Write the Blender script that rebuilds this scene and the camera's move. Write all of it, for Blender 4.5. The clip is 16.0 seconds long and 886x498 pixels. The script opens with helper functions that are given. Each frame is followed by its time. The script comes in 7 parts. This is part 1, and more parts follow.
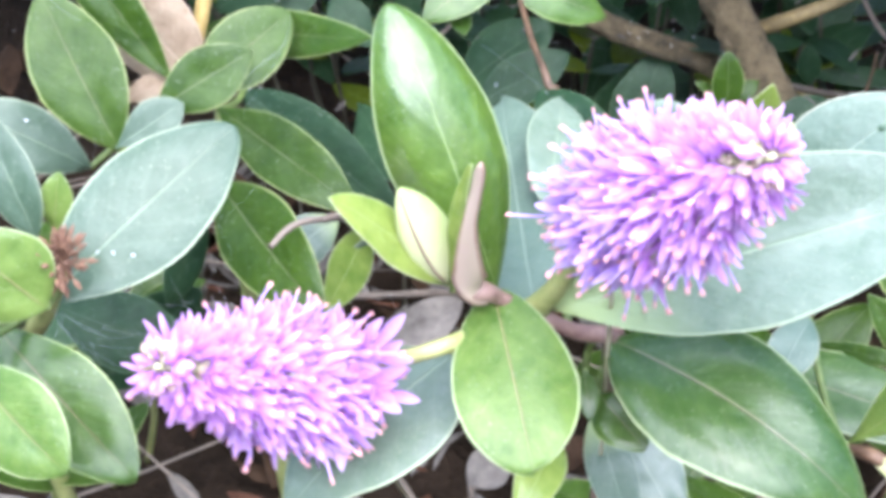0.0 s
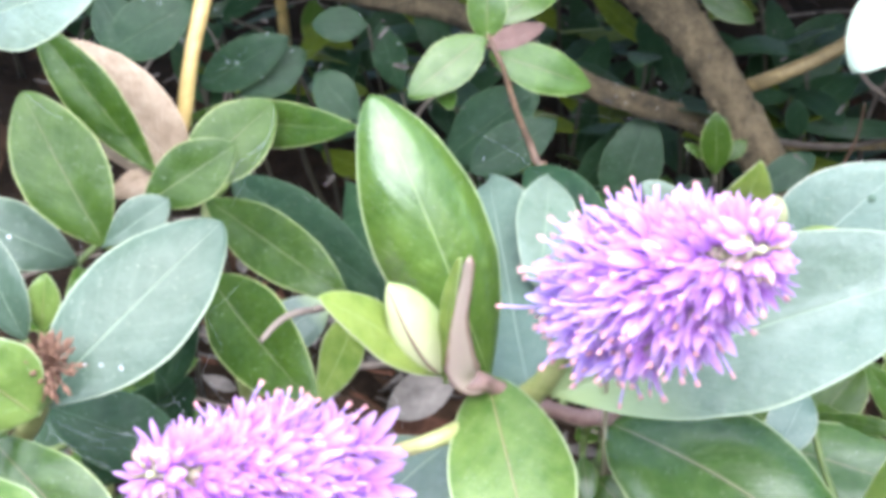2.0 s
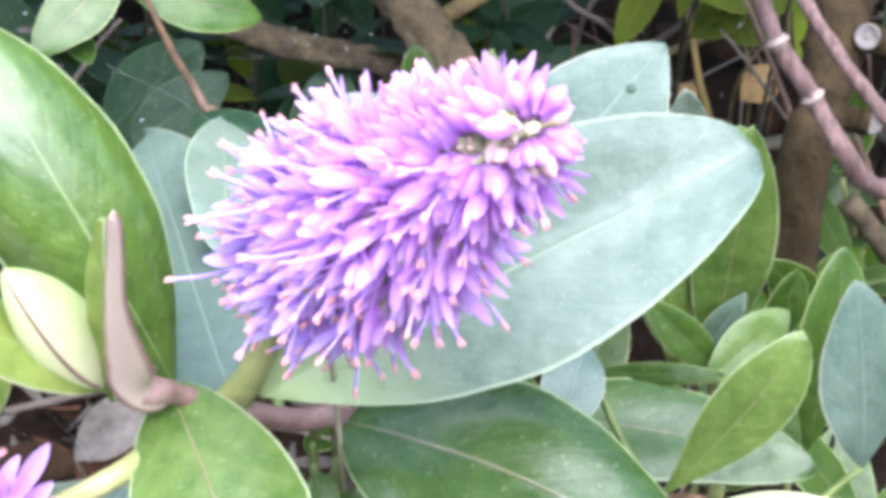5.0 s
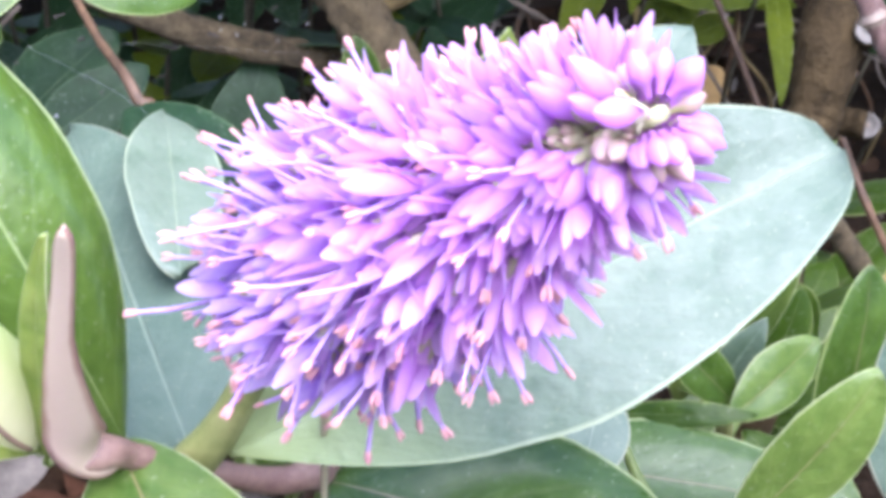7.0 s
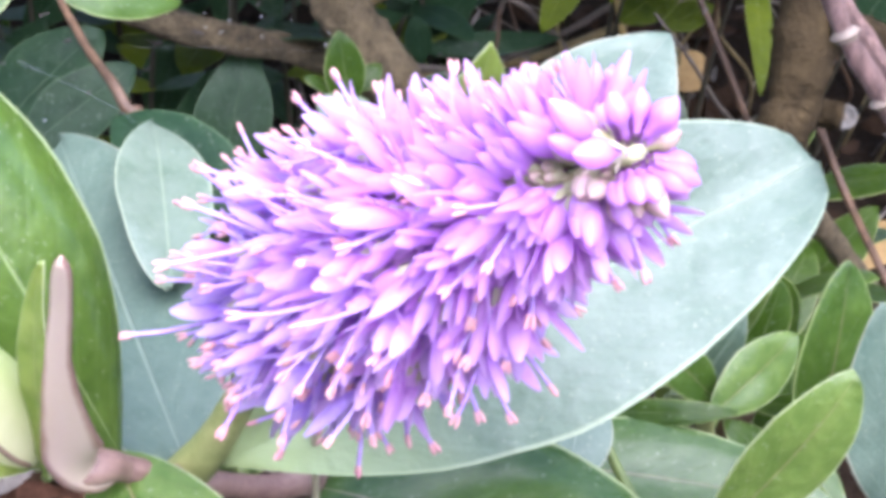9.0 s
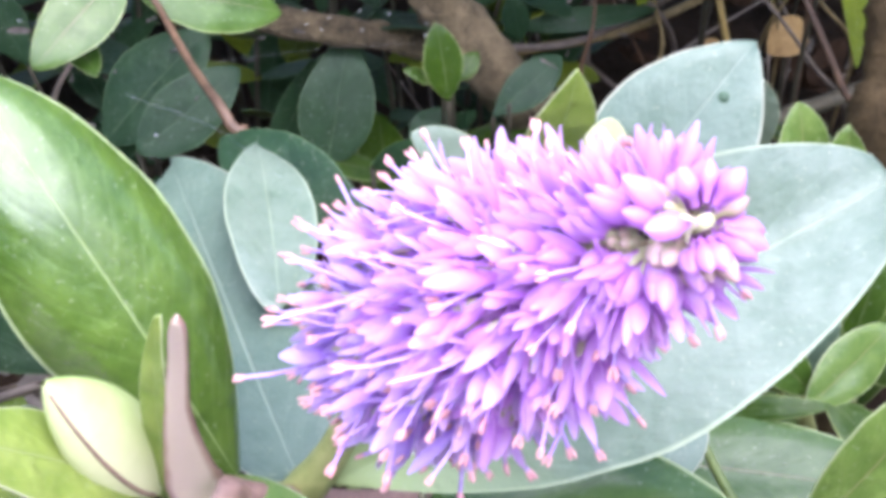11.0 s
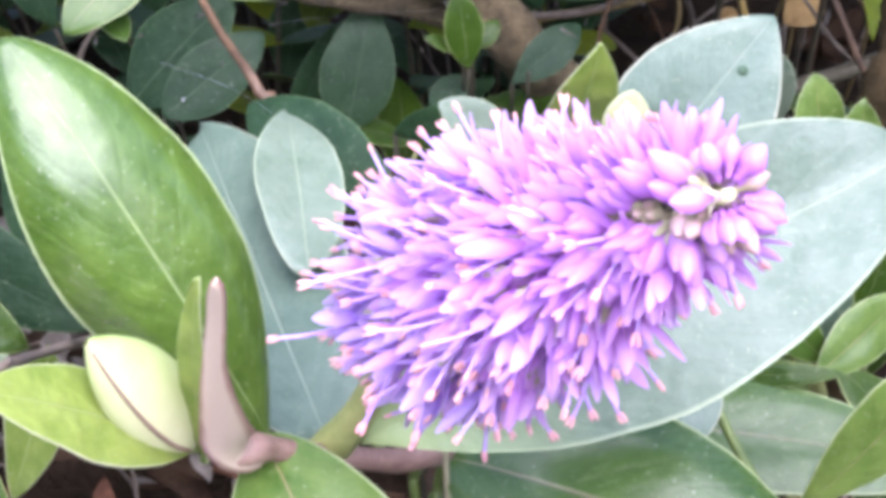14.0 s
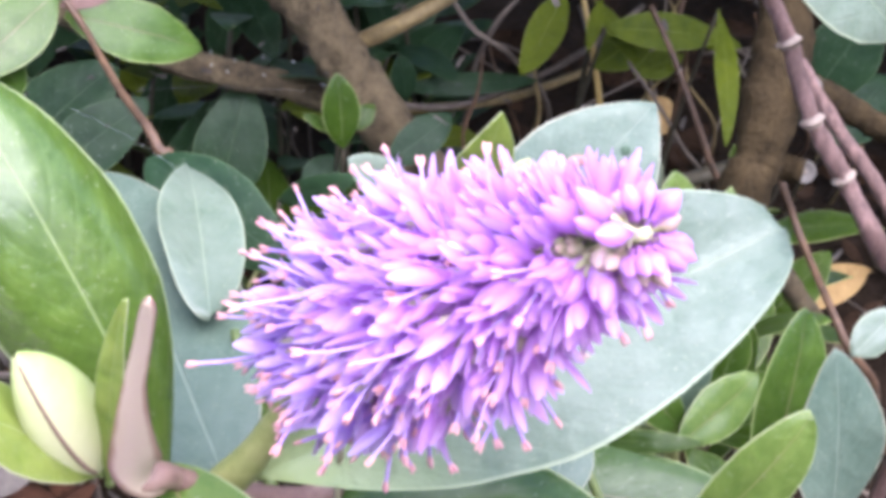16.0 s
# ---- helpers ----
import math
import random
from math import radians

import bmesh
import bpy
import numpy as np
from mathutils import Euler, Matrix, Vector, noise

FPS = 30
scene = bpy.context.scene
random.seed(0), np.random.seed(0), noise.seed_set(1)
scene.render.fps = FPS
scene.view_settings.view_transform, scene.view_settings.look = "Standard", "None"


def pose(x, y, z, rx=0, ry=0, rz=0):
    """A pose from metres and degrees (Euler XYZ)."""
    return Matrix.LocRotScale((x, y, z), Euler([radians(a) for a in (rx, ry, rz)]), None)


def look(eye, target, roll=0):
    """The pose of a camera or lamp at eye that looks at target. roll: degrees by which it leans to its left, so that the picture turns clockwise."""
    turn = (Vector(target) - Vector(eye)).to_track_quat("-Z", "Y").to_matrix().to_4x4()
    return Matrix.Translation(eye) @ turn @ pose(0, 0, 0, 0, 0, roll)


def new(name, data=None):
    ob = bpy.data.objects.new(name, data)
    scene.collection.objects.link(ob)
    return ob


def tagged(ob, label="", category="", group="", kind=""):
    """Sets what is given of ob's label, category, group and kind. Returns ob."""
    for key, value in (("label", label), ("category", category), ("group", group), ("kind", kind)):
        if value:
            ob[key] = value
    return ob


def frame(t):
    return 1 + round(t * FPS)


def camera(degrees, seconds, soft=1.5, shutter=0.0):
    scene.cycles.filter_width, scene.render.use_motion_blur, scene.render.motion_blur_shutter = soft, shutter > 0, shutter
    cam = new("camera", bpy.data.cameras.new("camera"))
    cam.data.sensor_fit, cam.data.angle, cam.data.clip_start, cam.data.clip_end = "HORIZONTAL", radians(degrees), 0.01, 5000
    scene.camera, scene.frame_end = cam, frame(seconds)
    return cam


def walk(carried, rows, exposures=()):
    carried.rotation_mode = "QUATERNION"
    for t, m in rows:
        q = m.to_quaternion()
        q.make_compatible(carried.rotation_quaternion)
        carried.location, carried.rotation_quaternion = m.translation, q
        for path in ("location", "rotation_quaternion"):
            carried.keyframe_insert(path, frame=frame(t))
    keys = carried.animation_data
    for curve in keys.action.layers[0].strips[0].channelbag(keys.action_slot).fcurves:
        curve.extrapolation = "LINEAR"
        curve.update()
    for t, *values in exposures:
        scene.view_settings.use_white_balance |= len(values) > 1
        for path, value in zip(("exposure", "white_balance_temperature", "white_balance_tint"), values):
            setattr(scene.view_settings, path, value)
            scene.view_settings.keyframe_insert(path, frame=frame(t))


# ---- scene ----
cam = camera(30, 16.0, soft=4.8)
PATH = [
    (0, pose(0.0194, -0.2748, 0.4939, 49.87, -2.66, 9.16)),
    (0.5, pose(0.0184, -0.2730, 0.4968, 49.96, -2.08, 8.79)),
    (1, pose(0.0170, -0.2720, 0.4973, 50.14, -1.95, 8.81)),
    (1.5, pose(0.0169, -0.2704, 0.4987, 50.67, -1.89, 8.55)),
    (2, pose(0.0188, -0.2657, 0.5007, 51.29, -1.33, 7.84)),
    (2.5, pose(0.0188, -0.2657, 0.5014, 51.55, -1.43, 7.65)),
    (3, pose(0.0186, -0.2647, 0.5003, 51.78, -1.51, 7.47)),
    (3.5, pose(0.0216, -0.2550, 0.4842, 51.90, -0.49, 5.84)),
    (4, pose(0.0269, -0.2366, 0.4632, 51.73, -1.42, 1.76)),
    (4.5, pose(0.0208, -0.2194, 0.4499, 51.80, -0.71, -2.50)),
    (4.7, pose(0.0204, -0.2107, 0.4428, 51.88, -0.86, -3.80)),
    (7, pose(0.0058, -0.1545, 0.4015, 52.47, -4.00, -8.50)),
    (7.5, pose(0.0047, -0.1548, 0.4018, 52.12, -4.47, -8.64)),
    (8, pose(0.0017, -0.1559, 0.4033, 51.96, -4.45, -8.74)),
    (8.2, pose(0.0032, -0.1545, 0.4054, 51.83, -4.32, -8.86)),
    (10.3, pose(0.0068, -0.1569, 0.4177, 50.60, -2.49, -9.02)),
    (10.5, pose(0.0079, -0.1550, 0.4227, 50.01, -2.02, -8.63)),
    (11, pose(0.0066, -0.1565, 0.4253, 49.53, 0.02, -7.49)),
    (11.5, pose(0.0120, -0.1548, 0.4288, 48.45, 0.80, -6.64)),
    (12, pose(0.0152, -0.1568, 0.4249, 47.89, 1.01, -6.57)),
    (12.5, pose(0.0181, -0.1573, 0.4256, 47.70, 1.06, -6.61)),
    (13, pose(0.0146, -0.1574, 0.4293, 47.79, 0.52, -6.44)),
    (13.5, pose(0.0075, -0.1588, 0.4298, 47.85, 0.46, -6.72)),
    (14, pose(0.0037, -0.1614, 0.4306, 48.24, -0.28, -6.75)),
    (14.5, pose(-0.0009, -0.1687, 0.4287, 48.84, -1.72, -6.72)),
    (15, pose(-0.0045, -0.1680, 0.4350, 49.62, -2.61, -7.17)),
    (15.5, pose(-0.0023, -0.1664, 0.4389, 51.63, -4.12, -8.46)),
    (16, pose(-0.0099, -0.1756, 0.4317, 52.15, -6.40, -9.43)),
]
walk(cam, PATH, [(0, 2.22, 5700, 15), (2.5, 2.10, 5780, 14), (4.5, 2.08, 5750, 16), (8, 2.03, 5720, 23), (12.5, 1.98, 5800, 23), (14, 1.98, 5850, 25), (16, 1.94, 5900, 26)])

# ---- light: a bright overcast sky over the shrub ----
world = bpy.data.worlds.new("overcast_sky")
scene.world = world
world.use_nodes = True
wn = world.node_tree.nodes
sky = wn.new("ShaderNodeTexSky")
sky.sky_type = "NISHITA"
sky.sun_disc = False
sky.sun_elevation = radians(69)
sky.sun_rotation = radians(169)
sky.air_density = 1.0
sky.dust_density = 2.0
sky.ozone_density = 1.0
wn["Background"].inputs["Strength"].default_value = 0.15
world.node_tree.links.new(sky.outputs[0], wn["Background"].inputs["Color"])
sun_data = bpy.data.lights.new("sun", "SUN")
sun_data.energy = 2.7
sun_data.angle = radians(84)
sun_data.color = (1.0, 0.97, 0.92)
sun = new("sun", sun_data)
sun.matrix_world = look((0.08, -0.40, 1.05), (0, 0, 0))


# ---- materials ----
def mat(name):
    m = bpy.data.materials.new(name)
    m.use_nodes = True
    return m, m.node_tree.nodes, m.node_tree.links, m.node_tree.nodes["Principled BSDF"]


def mathn(n, l, op, a, b=None, c=None):
    k = n.new("ShaderNodeMath")
    k.operation = op
    for i, v in enumerate((a, b, c)):
        if v is None:
            continue
        if isinstance(v, (int, float)):
            k.inputs[i].default_value = v
        else:
            l.new(v, k.inputs[i])
    return k.outputs[0]


def mixn(n, l, fac, a, b):
    k = n.new("ShaderNodeMix")
    k.data_type = "RGBA"
    for s, v in ((k.inputs[0], fac), (k.inputs[6], a), (k.inputs[7], b)):
        if isinstance(v, (int, float)):
            s.default_value = v
        elif isinstance(v, tuple):
            s.default_value = (*v, 1)
        else:
            l.new(v, s)
    return k.outputs[2]


def noisen(n, l, scale, detail=4.0, rough=0.55, vec=None):
    k = n.new("ShaderNodeTexNoise")
    k.inputs["Scale"].default_value = scale
    k.inputs["Detail"].default_value = detail
    k.inputs["Roughness"].default_value = rough
    if vec is None:
        tc = n.new("ShaderNodeTexCoord")
        vec = tc.outputs["Object"]
    l.new(vec, k.inputs["Vector"])
    return k.outputs["Fac"]


def rampn(n, l, fac, stops):
    k = n.new("ShaderNodeValToRGB")
    while len(k.color_ramp.elements) < len(stops):
        k.color_ramp.elements.new(0.5)
    for e, (p, c) in zip(k.color_ramp.elements, stops):
        e.position, e.color = p, (*c, 1)
    l.new(fac, k.inputs[0])
    return k.outputs[0]


def bumpn(n, l, bsdf, height, strength, distance):
    b = n.new("ShaderNodeBump")
    b.inputs["Strength"].default_value = strength
    b.inputs["Distance"].default_value = distance
    l.new(height, b.inputs["Height"])
    l.new(b.outputs[0], bsdf.inputs["Normal"])
    return b.outputs[0]


def leaf_material(name, low, high, rib, rim, rough=0.34, through_light=0.18, mottle=0.38, coat=0.8, pale_foot=0.0):
    """A leaf blade: green with a pale midrib, fine forward-running side veins, a pale margin and a waxy coat. The blade's UV gives place across and along it."""
    m, n, l, b = mat(name)
    uv = n.new("ShaderNodeUVMap")
    uv.uv_map = "blade"
    sep = n.new("ShaderNodeSeparateXYZ")
    l.new(uv.outputs[0], sep.inputs[0])
    x, y = sep.outputs[0], sep.outputs[1]
    off = mathn(n, l, "ABSOLUTE", mathn(n, l, "SUBTRACT", x, 0.5))
    side = mathn(n, l, "GREATER_THAN", x, 0.5)
    info = n.new("ShaderNodeObjectInfo")
    n1 = noisen(n, l, 60, 3, 0.5)
    n2 = noisen(n, l, 900, 3)
    n4 = noisen(n, l, 240, 3)
    # streaks along the side veins
    along = mathn(n, l, "MULTIPLY_ADD", off, -0.62, y)
    place = n.new("ShaderNodeCombineXYZ")
    l.new(mathn(n, l, "MULTIPLY", along, 44.0), place.inputs[0])
    l.new(mathn(n, l, "MULTIPLY", off, 9.0), place.inputs[1])
    l.new(mathn(n, l, "MULTIPLY_ADD", info.outputs["Random"], 40.0, mathn(n, l, "MULTIPLY", side, 7.0)), place.inputs[2])
    streak = noisen(n, l, 1.0, 4, 0.62, place.outputs[0])
    k = mathn(n, l, "ADD", mathn(n, l, "MULTIPLY", n1, mottle * 1.5), mathn(n, l, "MULTIPLY_ADD", mathn(n, l, "MULTIPLY_ADD", n4, 2.0, n2), 0.32, -0.18))
    k = mathn(n, l, "ADD", k, mathn(n, l, "MULTIPLY_ADD", streak, 0.20, 0.07))
    k = mathn(n, l, "ADD", k, mathn(n, l, "MULTIPLY_ADD", info.outputs["Random"], 0.26, -0.12 - mottle * 0.75))
    base = rampn(n, l, k, [(0.10, low), (0.85, high)])
    vein = mathn(n, l, "SINE", mathn(n, l, "MULTIPLY_ADD", along, 58.0, mathn(n, l, "MULTIPLY", n1, 6.0)))
    vein = mathn(n, l, "POWER", mathn(n, l, "MULTIPLY_ADD", vein, 0.5, 0.5), 14.0)
    base = mixn(n, l, mathn(n, l, "MULTIPLY", vein, 0.05), base, rib)
    soft = n.new("ShaderNodeMapRange")
    soft.inputs[1].default_value, soft.inputs[2].default_value = 0.004, 0.017
    soft.inputs[3].default_value, soft.inputs[4].default_value = 1.0, 0.0
    l.new(mathn(n, l, "MULTIPLY_ADD", y, 0.006, off), soft.inputs[0])
    base = mixn(n, l, mathn(n, l, "MULTIPLY", soft.outputs[0], 0.85), base, rib)
    edge = n.new("ShaderNodeMapRange")
    edge.inputs[1].default_value, edge.inputs[2].default_value = 0.478, 0.492
    l.new(off, edge.inputs[0])
    base = mixn(n, l, mathn(n, l, "MULTIPLY", edge.outputs[0], 0.8), base, rim)
    if pale_foot:
        young = n.new("ShaderNodeMapRange")
        young.inputs[1].default_value, young.inputs[2].default_value = 0.02, 0.36
        young.inputs[3].default_value, young.inputs[4].default_value = pale_foot, 0.0
        l.new(mathn(n, l, "MULTIPLY_ADD", n1, 0.12, mathn(n, l, "ADD", y, -0.06)), young.inputs[0])
        base = mixn(n, l, young.outputs[0], base, (0.42, 0.52, 0.20))
    # scattered pale scuffs and specks
    n3 = noisen(n, l, 1300, 2)
    speck = n.new("ShaderNodeMapRange")
    speck.inputs[1].default_value, speck.inputs[2].default_value = 0.66, 0.70
    l.new(n3, speck.inputs[0])
    base = mixn(n, l, mathn(n, l, "MULTIPLY", speck.outputs[0], 0.30), base, (0.42, 0.45, 0.30))
    l.new(base, b.inputs["Base Color"])
    l.new(mathn(n, l, "MULTIPLY_ADD", n1, 0.2, mathn(n, l, "MULTIPLY_ADD", streak, 0.25, rough - 0.15)), b.inputs["Roughness"])
    b.inputs["IOR"].default_value = 1.5
    b.inputs["Coat IOR"].default_value = 1.65
    b.inputs["Specular IOR Level"].default_value = 0.18
    wax = n.new("ShaderNodeMapRange")
    wax.inputs[1].default_value, wax.inputs[2].default_value = 0.36, 0.62
    wax.inputs[3].default_value, wax.inputs[4].default_value = 0.6 * coat, min(1.15 * coat, 1.0)
    l.new(mathn(n, l, "MULTIPLY_ADD", streak, 0.5, mathn(n, l, "MULTIPLY", n4, 0.5)), wax.inputs[0])
    l.new(wax.outputs[0], b.inputs["Coat Weight"])
    l.new(mathn(n, l, "MULTIPLY_ADD", streak, 0.20, mathn(n, l, "MULTIPLY", n1, 0.22)), b.inputs["Coat Roughness"])
    h = mathn(n, l, "ADD", mathn(n, l, "MULTIPLY", vein, -0.14), mathn(n, l, "MULTIPLY", n2, 0.60))
    h = mathn(n, l, "ADD", h, mathn(n, l, "MULTIPLY", soft.outputs[0], -1.4))
    h = mathn(n, l, "ADD", h, mathn(n, l, "MULTIPLY", streak, 0.5))
    h = mathn(n, l, "ADD", h, mathn(n, l, "MULTIPLY", n4, 1.5))
    h = mathn(n, l, "ADD", h, mathn(n, l, "MULTIPLY", n1, 3.0))
    bumpn(n, l, b, h, 0.55, 0.0006)
    tr = n.new("ShaderNodeBsdfTranslucent")
    l.new(mixn(n, l, 0.5, base, (0.30, 0.45, 0.04)), tr.inputs["Color"])
    mx = n.new("ShaderNodeMixShader")
    mx.inputs[0].default_value = through_light
    l.new(b.outputs[0], mx.inputs[1])
    l.new(tr.outputs[0], mx.inputs[2])
    l.new(mx.outputs[0], n["Material Output"].inputs["Surface"])
    return m


def plain_material(name, low, high, rough, scale, bump=0.4, dist=0.0006, stretch=None, through_light=0.0, spec=0.5):
    """Bark, stems, soil and dead leaves: two scales of mottling with relief."""
    m, n, l, b = mat(name)
    tc = n.new("ShaderNodeTexCoord")
    vec = tc.outputs["Object"]
    if stretch:
        mp = n.new("ShaderNodeMapping")
        mp.inputs["Scale"].default_value = stretch
        l.new(vec, mp.inputs[0])
        vec = mp.outputs[0]
    a = noisen(n, l, scale, 5, 0.6, vec)
    c = noisen(n, l, scale * 6, 4, 0.6, vec)
    info = n.new("ShaderNodeObjectInfo")
    k = mathn(n, l, "ADD", mathn(n, l, "MULTIPLY", a, 0.9), mathn(n, l, "MULTIPLY", c, 0.5))
    k = mathn(n, l, "ADD", k, mathn(n, l, "MULTIPLY_ADD", info.outputs["Random"], 0.25, -0.32))
    base = rampn(n, l, k, [(0.2, low), (0.8, high)])
    l.new(base, b.inputs["Base Color"])
    b.inputs["Roughness"].default_value = rough
    b.inputs["Specular IOR Level"].default_value = spec
    bumpn(n, l, b, mathn(n, l, "ADD", a, mathn(n, l, "MULTIPLY", c, 0.6)), bump, dist)
    if through_light:
        tr = n.new("ShaderNodeBsdfTranslucent")
        l.new(base, tr.inputs["Color"])
        mx = n.new("ShaderNodeMixShader")
        mx.inputs[0].default_value = through_light
        l.new(b.outputs[0], mx.inputs[1])
        l.new(tr.outputs[0], mx.inputs[2])
        l.new(mx.outputs[0], n["Material Output"].inputs["Surface"])
    return m


def petal_material(name, foot, tip, edge, through_light=0.6):
    """A petal or bud: deeper colour at its foot, paler at its tip, almost white at the very end."""
    m, n, l, b = mat(name)
    uv = n.new("ShaderNodeUVMap")
    uv.uv_map = "blade"
    sep = n.new("ShaderNodeSeparateXYZ")
    l.new(uv.outputs[0], sep.inputs[0])
    info = n.new("ShaderNodeObjectInfo")
    nz = noisen(n, l, 900, 3)
    k = mathn(n, l, "ADD", sep.outputs[1], mathn(n, l, "MULTIPLY_ADD", nz, 0.5, -0.25))
    k = mathn(n, l, "ADD", k, mathn(n, l, "MULTIPLY_ADD", info.outputs["Random"], 0.4, -0.2))
    body = tuple(a * 0.34 + c * 0.66 for a, c in zip(foot, tip))
    base = rampn(n, l, k, [(0.08, foot), (0.62, body), (0.98, tip)])
    rim = n.new("ShaderNodeMapRange")
    rim.inputs[1].default_value, rim.inputs[2].default_value = 0.28, 0.5
    l.new(mathn(n, l, "ABSOLUTE", mathn(n, l, "SUBTRACT", sep.outputs[0], 0.5)), rim.inputs[0])
    base = mixn(n, l, mathn(n, l, "MULTIPLY", rim.outputs[0], 0.6), base, edge)
    l.new(base, b.inputs["Base Color"])
    b.inputs["Roughness"].default_value = 0.36
    bumpn(n, l, b, nz, 0.25, 0.0002)
    tr = n.new("ShaderNodeBsdfTranslucent")
    l.new(base, tr.inputs["Color"])
    mx = n.new("ShaderNodeMixShader")
    mx.inputs[0].default_value = through_light
    l.new(b.outputs[0], mx.inputs[1])
    l.new(tr.outputs[0], mx.inputs[2])
    l.new(mx.outputs[0], n["Material Output"].inputs["Surface"])
    return m


LEAF = {
    "light": leaf_material("leaf_light_green", (0.053, 0.110, 0.017), (0.179, 0.255, 0.057), (0.28, 0.24, 0.11), (0.44, 0.50, 0.26), coat=0.36),
    "green": leaf_material("leaf_green", (0.018, 0.053, 0.006), (0.074, 0.138, 0.018), (0.24, 0.20, 0.11), (0.38, 0.47, 0.18), 0.34, 0.18, 0.38, 0.4),
    "bottle": leaf_material("leaf_bottle_green", (0.022, 0.056, 0.010), (0.070, 0.122, 0.026), (0.22, 0.20, 0.12), (0.34, 0.40, 0.20), 0.24, 0.12, 0.38, 0.46),
    # slate tone holds reflected sky as leaf colour
    "slate": leaf_material("leaf_slate_sky_sheen", (0.066, 0.112, 0.080), (0.140, 0.192, 0.142), (0.24, 0.31, 0.23), (0.36, 0.36, 0.26), 0.40, 0.12, 0.30, 0.3),
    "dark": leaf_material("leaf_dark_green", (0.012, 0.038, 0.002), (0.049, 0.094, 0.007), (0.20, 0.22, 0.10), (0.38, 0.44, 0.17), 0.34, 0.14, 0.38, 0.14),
    # leaf green lowered almost to black, so the shade sits in the colour
    "deep": leaf_material("leaf_green_painted_shade", (0.006, 0.024, 0.010), (0.026, 0.062, 0.024), (0.08, 0.12, 0.06), (0.08, 0.13, 0.06), 0.45, 0.12, 0.38, 0.06),
    # base carries the sky's grey-blue sheen as colour; grey and pale do too
    "blue": leaf_material("leaf_grey_sky_sheen", (0.076, 0.124, 0.082), (0.178, 0.226, 0.172), (0.30, 0.39, 0.27), (0.32, 0.38, 0.25), 0.34, 0.12, 0.20, 0.34, 0.75),
    "gloss": leaf_material("leaf_glossy_green", (0.017, 0.054, 0.006), (0.092, 0.158, 0.022), (0.30, 0.40, 0.15), (0.44, 0.53, 0.26), 0.24, 0.14, 0.38, 0.9),
    "grey": leaf_material("leaf_dull_sky_sheen", (0.034, 0.066, 0.038), (0.080, 0.122, 0.080), (0.26, 0.34, 0.22), (0.40, 0.46, 0.30), 0.36, 0.12, 0.22, 0.27),
    "pale": leaf_material("leaf_pale_sky_sheen", (0.092, 0.144, 0.092), (0.224, 0.276, 0.208), (0.34, 0.42, 0.27), (0.46, 0.52, 0.34), 0.36, 0.15, 0.25, 0.7),
    "young": leaf_material("leaf_young_green", (0.099, 0.189, 0.018), (0.333, 0.414, 0.090), (0.48, 0.56, 0.24), (0.60, 0.62, 0.38), 0.36, 0.25, 0.5),
    "cream": leaf_material("leaf_cream_green", (0.46, 0.47, 0.22), (0.70, 0.69, 0.42), (0.68, 0.70, 0.48), (0.75, 0.75, 0.55), 0.40, 0.42, 0.4, 0.1),
    "yellow": leaf_material("leaf_yellow_green", (0.040, 0.066, 0.003), (0.130, 0.168, 0.008), (0.24, 0.28, 0.06), (0.24, 0.28, 0.06), 0.55, 0.2, 0.38, 0.0),
    "dead": leaf_material("leaf_dead_brown", (0.178, 0.125, 0.079), (0.370, 0.297, 0.211), (0.46, 0.36, 0.26), (0.42, 0.32, 0.22), 0.7, 0.1, 0.5, 0.0),
    "withered": leaf_material("leaf_withered_pinkish", (0.065, 0.038, 0.032), (0.165, 0.105, 0.088), (0.26, 0.16, 0.13), (0.26, 0.16, 0.13), 0.7, 0.1, 0.5, 0.0),
}
UNDER = leaf_material("leaf_underside", (0.14, 0.22, 0.09), (0.24, 0.33, 0.15), (0.30, 0.36, 0.18), (0.38, 0.44, 0.22), 0.55)
STEM_PURPLE = plain_material("stem_purplish", (0.14, 0.075, 0.062), (0.34, 0.23, 0.18), 0.5, 150)
STEM_GREEN = plain_material("stem_green", (0.16, 0.20, 0.05), (0.40, 0.40, 0.16), 0.5, 120)
STEM_YELLOW = plain_material("stem_yellow", (0.24, 0.16, 0.045), (0.48, 0.36, 0.13), 0.5, 110)
STEM_TAN = plain_material("stem_tan", (0.05, 0.036, 0.014), (0.27, 0.20, 0.08), 0.7, 170)
TWIG_RED = plain_material("twig_reddish", (0.022, 0.012, 0.007), (0.17, 0.098, 0.052), 0.6, 190)
TWIG_DARK = plain_material("twig_dark", (0.018, 0.018, 0.010), (0.07, 0.06, 0.035), 0.7, 140)
TWIG_GREY = plain_material("twig_grey_brown", (0.07, 0.055, 0.042), (0.21, 0.17, 0.13), 0.75, 120)
# olive brown taken darker than the bark's own colour, to carry shade
BARK_OLD = plain_material("bark_olive_brown_shade", (0.014, 0.009, 0.003), (0.080, 0.056, 0.024), 0.85, 130, 0.9, 0.002, None, 0, 0.2)
BARK = plain_material("bark_tan", (0.036, 0.027, 0.012), (0.27, 0.205, 0.108), 0.85, 150, 0.9, 0.004)
CANE = plain_material("cane_bark", (0.022, 0.009, 0.007), (0.33, 0.205, 0.170), 0.6, 620, 0.9, 0.0012, (1, 1, 0.10))
CANE_KNOT = plain_material("cane_knot", (0.14, 0.10, 0.075), (0.36, 0.29, 0.22), 0.6, 300)
